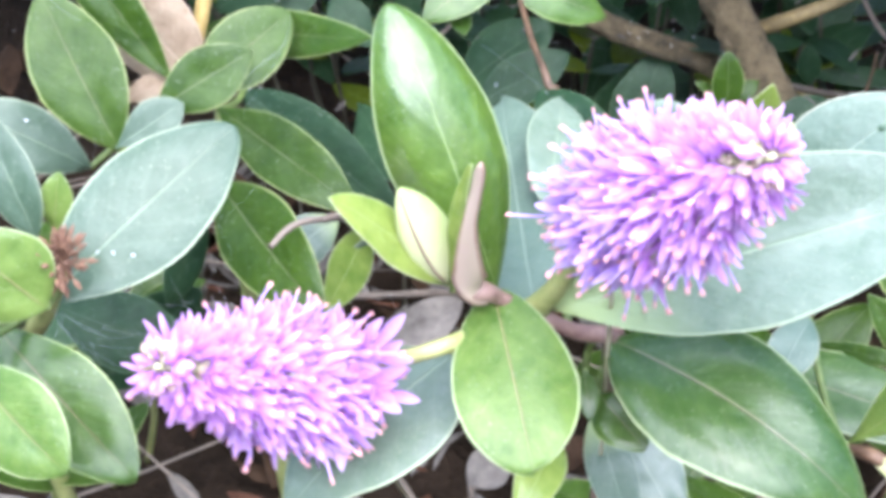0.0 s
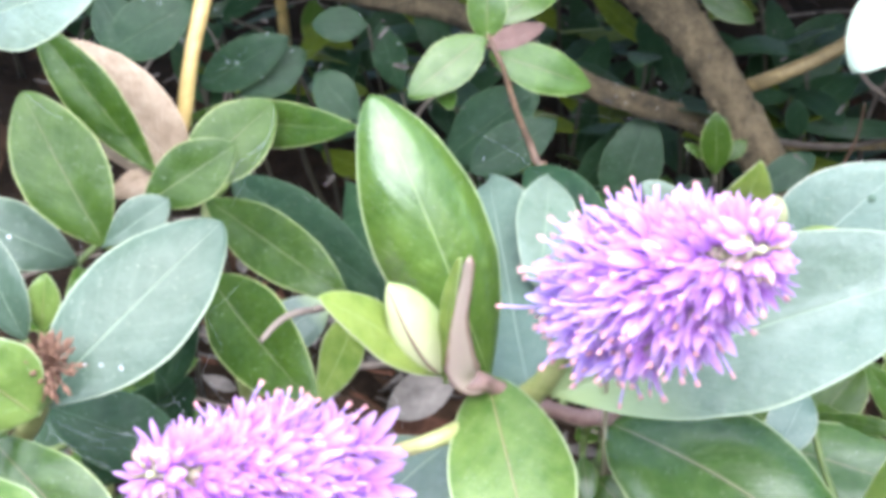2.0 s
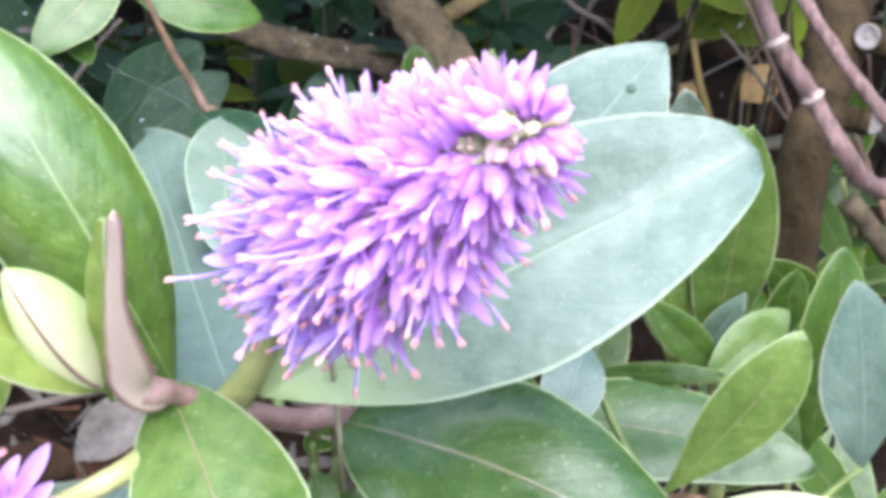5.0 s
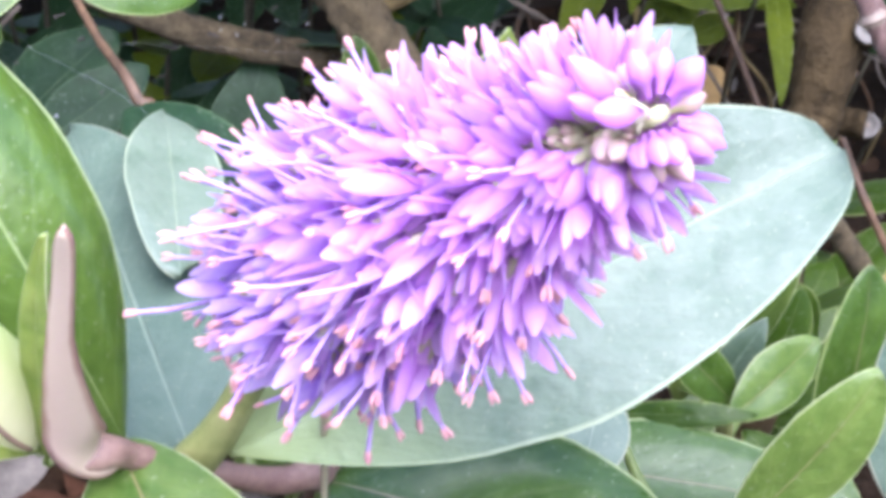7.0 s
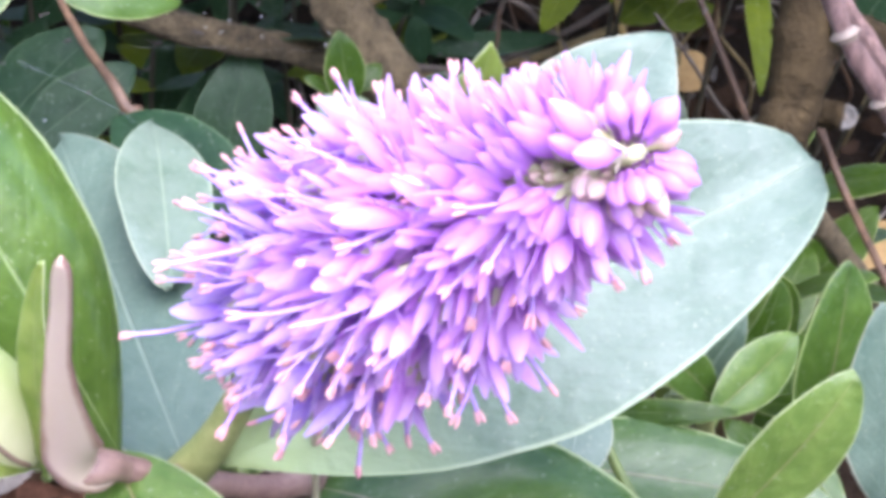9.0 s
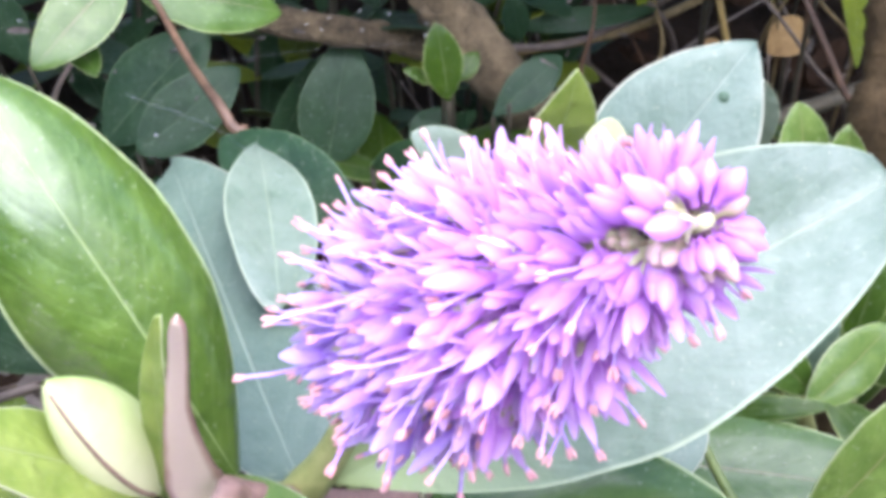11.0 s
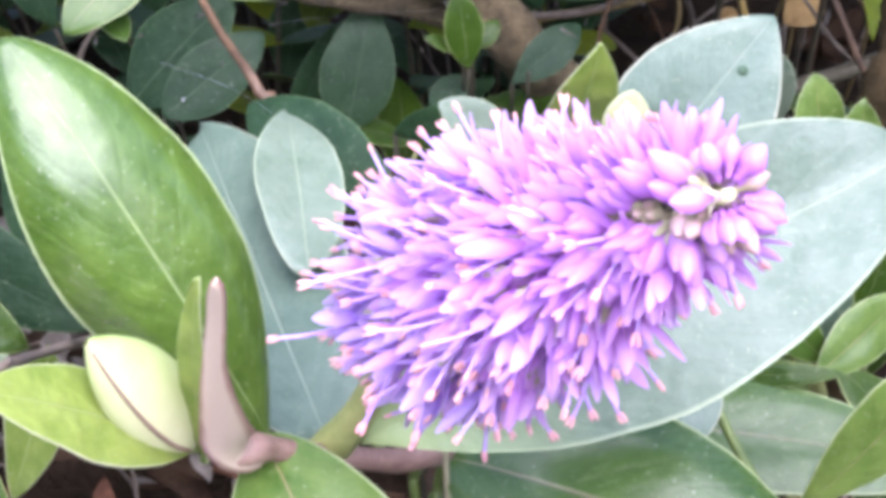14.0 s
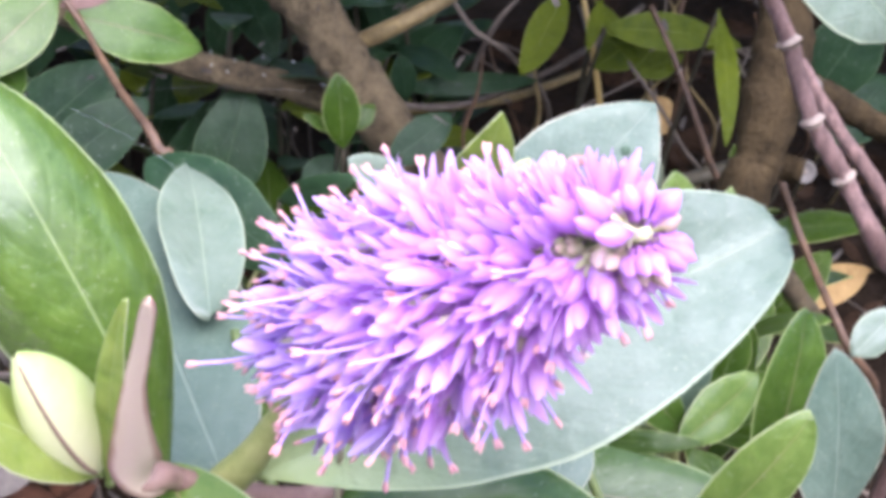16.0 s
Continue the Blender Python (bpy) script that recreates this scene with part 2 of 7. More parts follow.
CUT_WOOD = plain_material("cut_wood", (0.07, 0.065, 0.055), (0.20, 0.185, 0.165), 0.8, 500, 0.6)
# dark soil and litter, lowered further to hold the shade in their colours
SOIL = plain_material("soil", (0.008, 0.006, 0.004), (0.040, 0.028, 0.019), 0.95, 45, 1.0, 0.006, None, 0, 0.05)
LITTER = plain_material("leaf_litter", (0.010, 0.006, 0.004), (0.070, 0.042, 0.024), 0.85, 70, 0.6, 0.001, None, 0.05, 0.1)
LITTER_RED = plain_material("leaf_litter_red", (0.028, 0.012, 0.008), (0.12, 0.058, 0.034), 0.85, 80, 0.6, 0.001, None, 0.05, 0.1)
DRY_LEAF = plain_material("dry_leaf_grey", (0.040, 0.034, 0.028), (0.21, 0.185, 0.155), 0.8, 70, 0.5, 0.001)
SEED = plain_material("dried_flower_brown", (0.10, 0.045, 0.025), (0.30, 0.17, 0.10), 0.85, 400)
RACHIS = plain_material("rachis_grey_green", (0.30, 0.30, 0.15), (0.56, 0.55, 0.33), 0.6, 500)
CALYX = plain_material("calyx_green_violet", (0.33, 0.31, 0.18), (0.58, 0.53, 0.36), 0.6, 500)
PETAL_PINK = petal_material("petal_pink", (0.59, 0.26, 0.74), (0.85, 0.55, 0.89), (0.70, 0.35, 0.82))
PETAL_TIP = petal_material("bud_pale", (0.36, 0.34, 0.16), (0.66, 0.46, 0.42), (0.62, 0.34, 0.46), 0.3)
PETAL_LILAC = petal_material("petal_lilac", (0.54, 0.27, 0.76), (0.84, 0.60, 0.91), (0.65, 0.38, 0.84))
PETAL_VIOLET = petal_material("petal_violet", (0.42, 0.24, 0.75), (0.79, 0.62, 0.92), (0.54, 0.36, 0.84))
FILAMENT = plain_material("filament_lilac", (0.30, 0.15, 0.52), (0.60, 0.44, 0.74), 0.5, 400)
ANTHER = plain_material("anther_salmon", (0.50, 0.20, 0.24), (0.78, 0.46, 0.42), 0.7, 700)
PETIOLE = plain_material("petiole_green", (0.05, 0.085, 0.018), (0.16, 0.21, 0.05), 0.5, 120)
LEAF_SPOT = plain_material("leaf_spot_dark", (0.010, 0.035, 0.014), (0.035, 0.085, 0.035), 0.5, 900)
WEB = plain_material("web_silk", (0.6, 0.62, 0.62), (0.8, 0.82, 0.82), 0.4, 100)


# ---- builders ----
def part(name, bm, material, parent, label="", smooth=True):
    """Links a bmesh as one mesh object under a thing or a part; the points are given in the world."""
    me = bpy.data.meshes.new(name)
    if parent is not None:
        bmesh.ops.translate(bm, vec=-parent.matrix_world.translation if parent.parent is None else -(parent.parent.matrix_world.translation + parent.location), verts=bm.verts)
    bm.to_mesh(me)
    bm.free()
    for m in (material if isinstance(material, (list, tuple)) else [material]):
        me.materials.append(m)
    if smooth:
        me.polygons.foreach_set("use_smooth", [True] * len(me.polygons))
    ob = new(name, me)
    ob.parent = parent
    if label:
        ob["label"] = label
    return ob


def thing(name, place, label, category, group="", kind=""):
    """An Empty at the foot of a thing."""
    ob = new(name)
    ob.location = place
    ob.empty_display_size = 0.01
    ob.matrix_world = Matrix.Translation(place)
    return tagged(ob, label, category, group, kind)


def smooth_path(points, steps):
    """A soft curve through the points."""
    ps = [Vector(p) for p in points]
    ps = [ps[0] * 2 - ps[1]] + ps + [ps[-1] * 2 - ps[-2]]
    out = []
    for i in range(1, len(ps) - 2):
        a, b, c, d = ps[i - 1:i + 3]
        for k in range(steps):
            t = k / steps
            out.append(0.5 * ((2 * b) + (c - a) * t + (2 * a - 5 * b + 4 * c - d) * t * t + (3 * b - a - 3 * c + d) * t ** 3))
    out.append(ps[-2])
    return out


def tube(bm, points, radii, sides=9, steps=6, knobs=0.0, seed=0):
    """A tapered round stem along a soft curve, with slight unevenness."""
    path = smooth_path(points, steps)
    count = len(path)
    rings = []
    side = None
    for i, p in enumerate(path):
        f = i / (count - 1) * (len(radii) - 1)
        j = min(int(f), len(radii) - 2)
        r = radii[j] * (1 - (f - j)) + radii[j + 1] * (f - j)
        d = (path[min(i + 1, count - 1)] - path[max(i - 1, 0)]).normalized()
        if side is None:
            side = d.orthogonal().normalized()
        side = (side - d * side.dot(d)).normalized()
        up = d.cross(side)
        ring = []
        for k in range(sides):
            a = 2 * math.pi * k / sides
            w = 1 + knobs * noise.noise(Vector((i * 0.6 + seed, k * 0.9, seed * 3.1)))
            ring.append(bm.verts.new(p + (side * math.cos(a) + up * math.sin(a)) * r * w))
        rings.append(ring)
    for a, b in zip(rings, rings[1:]):
        for k in range(sides):
            bm.faces.new((a[k], a[(k + 1) % sides], b[(k + 1) % sides], b[k]))
    bm.faces.new(rings[0][::-1])
    bm.faces.new(rings[-1])
    return path


def blade(bm, base, tip, across, width, widest=0.5, bend=0.03, fold=0.1, rows=18, cols=8, wave=0.02, seed=0, thick=0.0005, blunt=0.66, foot=0.78, roll=0.1, facing=(0, -0.75, 0.65)):
    """A leaf blade with an upper and a lower face, folded along its midrib and arched along its length."""
    base, tip = Vector(base), Vector(tip)
    axis = tip - base
    length = axis.length
    axis.normalize()
    side = Vector(across)
    side = (side - axis * side.dot(axis)).normalized()
    nrm = axis.cross(side).normalized()
    if nrm.dot(Vector(facing)) < 0:
        nrm.negate()
    power = math.log(0.5) / math.log(min(max(widest, 0.3), 0.72))
    uv = bm.loops.layers.uv.verify()
    top, low, along = [], [], []
    for i in range(rows + 1):
        s = 0.35 * i / rows + 0.65 * (0.5 - 0.5 * math.cos(math.pi * i / rows))
        along.append(s)
        half = width / 2 * (max(math.sin(math.pi * s ** power), 0.0) ** (foot + (blunt - foot) * s)) * (1 - 0.08 * s * s)
        half = max(half, 0.0006 * (1 if i == 0 else 0.25))
        lift = bend * length * 4 * s * (1 - s)
        twist = wave * noise.noise(Vector((s * 2.5, seed * 7.3, 1.7)))
        a, b = [], []
        for j in range(cols + 1):
            v = 2 * j / cols - 1
            h = lift + fold * abs(v) ** 1.3 * half - roll * abs(v) ** 3.2 * half - roll * 2.2 * max(s - 0.70, 0) ** 2 * length + twist * v * length
            h += wave * 0.6 * half * noise.noise(Vector((s * 6 + seed, v * 2, seed * 1.3)))
            edge = half * (1 + 0.03 * noise.noise(Vector((s * 9, v * 3, seed * 2.1))))
            p = base + axis * (s * length) + side * (v * edge) + nrm * h
            t = thick * (1 - 0.6 * abs(v) ** 3)
            a.append(bm.verts.new(p + nrm * t / 2))
            b.append(bm.verts.new(p - nrm * t / 2 - nrm * (0.0009 * max(0, 1 - abs(v) * 5) * (1 - s))))
        top.append(a)
        low.append(b)

    def face(vs, uvs, index, crisp=False):
        f = bm.faces.new(vs)
        f.material_index = index
        if crisp:
            for e in f.edges:
                e.smooth = False
        for lp, c in zip(f.loops, uvs):
            lp[uv].uv = c

    for i in range(rows):
        for j in range(cols):
            c = [(j / cols, along[i]), ((j + 1) / cols, along[i]), ((j + 1) / cols, along[i + 1]), (j / cols, along[i + 1])]
            face((top[i][j], top[i][j + 1], top[i + 1][j + 1], top[i + 1][j]), c, 0)
            face((low[i][j + 1], low[i][j], low[i + 1][j], low[i + 1][j + 1]), [c[1], c[0], c[3], c[2]], 1)
        for j, order in ((0, 1), (cols, -1)):
            c = [(j / cols, along[i])] * 4
            q = (top[i][j], top[i + 1][j], low[i + 1][j], low[i][j])[::order]
            face(q, c, 0, True)
    for i in (0, rows):
        for j in range(cols):
            q = (top[i][j + 1], top[i][j], low[i][j], low[i][j + 1])
            face(q if i == 0 else q[::-1], [(j / cols, along[i])] * 4, 0)


leaf_count = 0


def leaf(parent, base, tip, across, width, style, widest=0.5, bend=0.03, fold=0.1, label="", rows=18, cols=8, name="leaf", facing=(0, -0.75, 0.65), blunt=0.66, foot=0.78, roll=0.1):
    global leaf_count
    leaf_count += 1
    bm = bmesh.new()
    bm.loops.layers.uv.new("blade")
    blade(bm, base, tip, across, width, widest, bend, fold, rows, cols, 0.035, leaf_count, blunt=blunt, foot=foot, roll=roll, facing=facing)
    under = LEAF[style] if style in ("dead", "withered") else UNDER
    return part(name, bm, [LEAF[style], under], parent, label)


def stem(parent, points, radii, material, name="stem", label="", sides=9, steps=6, knobs=0.12):
    bm = bmesh.new()
    tube(bm, points, radii, sides, steps, knobs, len(bpy.data.objects) % 97)
    return part(name, bm, material, parent, label)


def petal_piece(bm, base, direction, side, length, width, cup, index, rows=5, cols=3, shape=0.62):
    """A small cupped petal, painted by its UV from foot to tip."""
    uv = bm.loops.layers.uv.verify()
    direction = Vector(direction).normalized()
    side = Vector(side)
    side = (side - direction * side.dot(direction)).normalized()
    nrm = direction.cross(side)
    grid = []
    for i in range(rows + 1):
        s = i / rows
        half = max(width / 2 * math.sin(math.pi * min(0.08 + s * 0.9, 1) ** 1.15) ** shape, 0.00012)
        row = []
        for j in range(cols + 1):
            v = 2 * j / cols - 1
            p = Vector(base) + direction * (s * length) + side * (v * half) + nrm * (cup * length * (s * s) - 0.30 * half * (1 - v * v))
            row.append(bm.verts.new(p))
        grid.append(row)
    for i in range(rows):
        for j in range(cols):
            f = bm.faces.new((grid[i][j], grid[i][j + 1], grid[i + 1][j + 1], grid[i + 1][j]))
            f.material_index = index
            for lp, c in zip(f.loops, ((j / cols, i / rows), ((j + 1) / cols, i / rows), ((j + 1) / cols, (i + 1) / rows), (j / cols, (i + 1) / rows))):
                lp[uv].uv = c


def lathe(bm, profile, index, sides=7, offset=(0, 0, 0), axis=(0, 0, 1)):
    """A small turned shape: (height, radius) pairs along an axis."""
    uv = bm.loops.layers.uv.verify()
    axis = Vector(axis).normalized()
    x = axis.orthogonal().normalized()
    y = axis.cross(x)
    rings = [[bm.verts.new(Vector(offset) + axis * h + (x * math.cos(2 * math.pi * k / sides) + y * math.sin(2 * math.pi * k / sides)) * r) for k in range(sides)] for h, r in profile]
    for i, (a, b) in enumerate(zip(rings, rings[1:])):
        for k in range(sides):
            f = bm.faces.new((a[k], a[(k + 1) % sides], b[(k + 1) % sides], b[k]))
            f.material_index = index
            for lp, c in zip(f.loops, ((0, i), (1, i), (1, i + 1), (0, i + 1))):
                lp[uv].uv = (0.5, c[1] / (len(profile) - 1))


def corolla(bm, length, radius, sides=16, twist=0.0):
    """A closed corolla: a narrow tube that swells to a blunt club, grooved where its four lobes meet."""
    uv = bm.loops.layers.uv.verify()
    profile = ((0.0, 0.34), (0.16, 0.42), (0.32, 0.60), (0.44, 0.90), (0.57, 1.0), (0.71, 0.90), (0.84, 0.62), (0.94, 0.30), (1.0, 0.06))
    rings = []
    for h, r in profile:
        ring = []
        for k in range(sides):
            a = 2 * math.pi * k / sides
            groove = 1 - 0.17 * max(h - 0.2, 0) * abs(math.cos(2 * a)) ** 6
            a += twist * h
            ring.append(bm.verts.new((math.cos(a) * r * radius * groove, math.sin(a) * r * radius * groove, h * length)))
        rings.append(ring)
    for i in range(len(rings) - 1):
        for k in range(sides):
            f = bm.faces.new((rings[i][k], rings[i][(k + 1) % sides], rings[i + 1][(k + 1) % sides], rings[i + 1][k]))
            across = ((k + 2) % 4) / 4
            for lp, c in zip(f.loops, ((across, i), (across + 0.25, i), (across + 0.25, i + 1), (across, i + 1))):
                lp[uv].uv = (c[0], profile[c[1]][0])
    f = bm.faces.new(rings[-1])
    for lp in f.loops:
        lp[uv].uv = (0.5, 1.0)


def stamen(bm, foot, lean, bow, reach, rng):
    """A thin bowed filament with a two-lobed anther at its end."""
    pts = [foot + lean * (reach * q) + bow * (reach * 0.22 * q * q) for q in (0, 0.35, 0.7, 1.0)]
    for a, b in zip(pts, pts[1:]):
        lathe(bm, [(0, 0.00027), ((b - a).length, 0.00024)], 2, 5, a, b - a)
    end = (pts[-1] - pts[-2]).normalized()
    fat = rng.uniform(0.75, 1.1)
    side = end.orthogonal().normalized()
    for sgn in (-1, 1):
        lathe(bm, [(-0.0002, 0.00010), (0.0001, 0.00028 * fat), (0.0009, 0.00032 * fat), (0.0014, 0.00010)], 3, 6, pts[-1] + side * (0.00022 * sgn), end + side * (0.12 * sgn))


def floret_mesh(kind, seed):
    """One floret that points along +z: kind calyx (not yet grown), small, bud, half, wide or open."""
    rng = random.Random(seed)
    bm = bmesh.new()
    bm.loops.layers.uv.new("blade")
    up = Vector((0, 0, 1))
    size = {"calyx": 1.15, "small": 0.62, "bud": 1.0, "half": 1.0, "wide": 0.95, "open": 0.95}[kind]
    # the calyx: four pointed sepals round the foot
    lathe(bm, [(0, 0.0005 * size), (0.0008 * size, 0.0007 * size), (0.0013 * size, 0.0008 * size)], 1, 8)
    for q in range(4):
        a = math.pi / 2 * q + 0.6
        out = Vector((math.cos(a), math.sin(a), 0))
        petal_piece(bm, out * (0.0007 * size) + up * 0.0006, out * 0.22 + up, (-out.y, out.x, 0), 0.0024 * size * rng.uniform(0.85, 1.2), 0.0011 * size, 0.0, 1, 3, 2)
    if kind == "calyx":
        lathe(bm, [(0.0010, 0.0007), (0.0018, 0.0008), (0.0026, 0.0005), (0.0030, 0.0001)], 0, 8)
    elif kind in ("small", "bud"):
        k = rng.uniform(0.88, 1.12)
        corolla(bm, 0.0078 * size * k, (0.0015 if kind == "bud" else 0.0021) * size * rng.uniform(0.9, 1.12), 16, rng.uniform(-0.5, 0.5))
    else:
        tube_len = rng.uniform(0.0030, 0.0042)
        lathe(bm, [(0.0004, 0.0006), (0.0018, 0.0009), (tube_len, 0.0013)], 0, 8)
        spread = {"half": (9, 24), "wide": (22, 50), "open": (34, 66)}[kind]
        spread = rng.uniform(*spread)
        for q in range(4):
            a = math.pi / 2 * q + rng.uniform(-0.22, 0.22)
            t = radians(spread + rng.uniform(-14, 14))
            out = Vector((math.cos(a), math.sin(a), 0))
            d = out * math.sin(t) + up * math.cos(t)
            petal_piece(bm, out * 0.0010 + up * (tube_len - 0.0005), d, (-out.y, out.x, 0), rng.uniform(0.0052, 0.0074), rng.uniform(0.0014, 0.0023), rng.uniform(-0.04, 0.20) if kind != "half" else -0.10, 0, 6, 4, shape=0.62)
        if kind != "half":
            a = rng.uniform(0, 6.28)
            for q in range(2 if kind == "open" else rng.choice((0, 1))):
                b = a + q * math.pi + rng.uniform(-0.6, 0.6)
                lean = (Vector((math.cos(b), math.sin(b), 0)) * rng.uniform(0.12, 0.42) + up).normalized()
                bow = Vector((math.cos(b + 1.4), math.sin(b + 1.4), rng.uniform(-0.4, 0.2)))
                stamen(bm, up * (tube_len - 0.0006), lean, bow, rng.uniform(0.0074, 0.0108) if kind == "open" else rng.uniform(0.0040, 0.0070), rng)
    me = bpy.data.meshes.new("floret")
    bm.to_mesh(me)
    bm.free()
    me.polygons.foreach_set("use_smooth", [True] * len(me.polygons))
    return me


FLORETS = {}
for petal_kind, petal_mat in (("pink", PETAL_PINK), ("lilac", PETAL_LILAC), ("violet", PETAL_VIOLET), ("tipbud", PETAL_TIP)):
    for stage in ("calyx", "small", "bud", "half", "wide", "open"):
        for number in range(6):
            mesh = floret_mesh(stage, number * 7 + len(stage) * 3 + len(petal_kind) * 31)
            for m in (petal_mat, CALYX, FILAMENT, ANTHER):
                mesh.materials.append(m)
            FLORETS[petal_kind, stage, number] = mesh


def knot(pairs, s):
    """The value at s on a line through (place, value) pairs."""
    for (s0, r0), (s1, r1) in zip(pairs, pairs[1:]):
        if s <= s1:
            return r0 + (r1 - r0) * (s - s0) / (s1 - s0)
    return pairs[-1][1]


def flower_spike(shoot, base, tip, count, radius, seed, label, violet=0.65, bare_from=0.70):
    """A raceme: a rachis with many florets round it, open and violet at the foot, fat buds higher up, a bare green tip with small buds."""
    rng = random.Random(seed)
    base, tip = Vector(base), Vector(tip)
    axis = tip - base
    length = axis.length
    axis.normalize()
    x = axis.orthogonal().normalized()
    y = axis.cross(x)
    bm = bmesh.new()
    tube(bm, [base - axis * 0.004, base.lerp(tip, 0.5), tip], [0.0024, 0.0020, 0.0007], 10, 14, 0.6, seed)
    spike = part("flower_spike", bm, RACHIS, shoot, label)
    front = Vector((0.0, -0.62, 0.78))
    front = (front - axis * front.dot(axis)).normalized()
    slots, bunch = [], []
    for i in range(count):
        s = ((i + 0.5) / count) ** 0.94
        turn = i * 2.39996 + rng.uniform(-0.22, 0.22)
        env = radius * knot(SPIKE_OUTLINE, s)
        out = x * math.cos(turn) + y * math.sin(turn)
        lean = radians(knot(SPIKE_LEAN, s) + rng.uniform(-21, 21))
        d = (out * math.cos(lean) + axis * math.sin(lean)).normalized()
        gap = knot(((0, 2.0), (bare_from, 2.0), (bare_from + 0.05, 0.955), (0.86, 0.905), (0.94, 0.80), (1.0, 0.7)), s)
        bare = out.dot(front) > gap
        chance = rng.random()
        if bare and chance < 0.28:
            continue
        if bare and chance < 0.50:
            stage, tone, env = "bud", "pink", env * 0.92
        elif bare:
            stage, tone, env = "calyx", "tipbud", env * 0.5
        elif s > 0.90:
            stage, tone = "small", rng.choice(("tipbud", "pink", "pink"))
        elif s > 0.76:
            stage, tone = rng.choice(("bud", "bud", "half", "wide")), "pink"
        elif s > 0.56:
            stage, tone = rng.choice(("bud", "half", "wide", "wide", "wide")), ("lilac" if rng.random() < 0.15 else "pink")
        elif s > 0.36:
            stage, tone = rng.choice(("half", "wide", "wide", "open")), rng.choice(("lilac", "lilac", "pink"))
        elif s > 0.18:
            stage, tone = rng.choice(("half", "wide", "wide", "open")), rng.choice(("lilac", "lilac", "pink", "violet", "violet") if violet > 0.5 else ("lilac", "lilac", "pink", "pink", "lilac"))
        else:
            stage, tone = rng.choice(("wide", "open", "open")), ("violet" if rng.random() < violet + 0.12 else "lilac")
        mesh = FLORETS[tone, stage, rng.randrange(6)]
        reach = {"calyx": 0.0034, "small": 0.0048, "bud": 0.0078, "half": 0.0096, "wide": 0.0082, "open": 0.0080}[stage]
        grow = rng.uniform(0.88, 1.14) * knot(((0, 0.95), (0.3, 1.0), (0.6, 1.0), (0.8, 0.92), (1.0, 0.85)), s)
        squat = rng.uniform(0.88, 1.08)
        limit = env * rng.uniform(0.66, 1.0)
        foot = base + axis * (s * length) + out * max(limit - reach * grow * math.cos(lean), 0.0018)
        m = Matrix.Translation(foot - shoot.location) @ d.to_track_quat("Z", "Y").to_matrix().to_4x4() @ Matrix.Rotation(rng.uniform(0, 6.28), 4, "Z") @ Matrix.Diagonal((grow * squat, grow * squat, grow, 1))
        if out.dot(front) > -0.25:
            ob = new("floret", mesh)
            ob.parent = spike
            ob.matrix_local = m
        else:
            for slot in mesh.materials:
                if slot not in slots:
                    slots.append(slot)
            bunch.append((mesh, m))
    # short stalks hold the florets to the rachis
    stalks = bmesh.new()
    for ob in [o for o in spike.children if o.name.startswith("floret")]:
        foot = ob.matrix_local.translation + shoot.location
        at = base + axis * max((foot - base).dot(axis) + 0.002, 0)
        if (foot - at).length > 0.0016:
            lathe(stalks, [(0, 0.00055), ((foot - at).length + 0.0004, 0.0005)], 0, 5, at, foot - at)
    part("floret_stalk", stalks, CALYX, shoot)["kind"] = "stuff"
    # the florets of the underside, joined
    verts, faces, mats, uvs = [], [], [], []
    for mesh, m in bunch:
        start = len(verts)
        verts += [m @ v.co for v in mesh.vertices]
        for p in mesh.polygons:
            faces.append([start + q for q in p.vertices])
            mats.append(slots.index(mesh.materials[p.material_index]))
            uvs += [mesh.uv_layers["blade"].data[q].uv[:] for q in p.loop_indices]
    me = bpy.data.meshes.new("floret_mass")
    me.from_pydata(verts, [], faces)
    for slot in slots:
        me.materials.append(slot)
    layer = me.uv_layers.new(name="blade")
    for q, pair in zip(layer.data, uvs):
        q.uv = pair
    me.polygons.foreach_set("material_index", mats)
    me.polygons.foreach_set("use_smooth", [True] * len(me.polygons))
    filler = new("floret_mass", me)
    filler.parent = spike
    filler["kind"] = "stuff"
    return spike


SPIKE_OUTLINE = ((0, 0.56), (0.08, 0.77), (0.22, 0.93), (0.46, 0.91), (0.60, 0.77), (0.72, 0.58), (0.84, 0.42), (0.93, 0.31), (1.0, 0.15))
SPIKE_LEAN = ((0, -64), (0.2, -46), (0.45, -36), (0.66, -24), (0.82, -6), (1.0, 20))


def loose_floret(spike, foot, direction, number):
    """An open floret that stands apart at the foot of a spike, on a thin stalk."""
    foot, direction = Vector(foot), Vector(direction)
    ob = new("floret", FLORETS[("lilac", "pink")[number % 2], "wide", number % 6])
    ob.parent = spike
    turn = direction.to_track_quat("Z", "Y").to_matrix().to_4x4()
    ob.matrix_local = Matrix.Translation(foot - spike.parent.location) @ turn @ Matrix.Rotation(number * 1.3, 4, "Z") @ Matrix.Diagonal((1.6, 1.6, 1.2, 1))
    bm = bmesh.new()
    lathe(bm, [(-0.012, 0.0005), (0.0008, 0.0004)], 0, 6, foot - spike.parent.location, direction)
    me = bpy.data.meshes.new("floret_stalk")
    bm.to_mesh(me)
    bm.free()
    me.materials.append(CALYX)
    stalk = new("floret_stalk", me)
    stalk.parent = spike


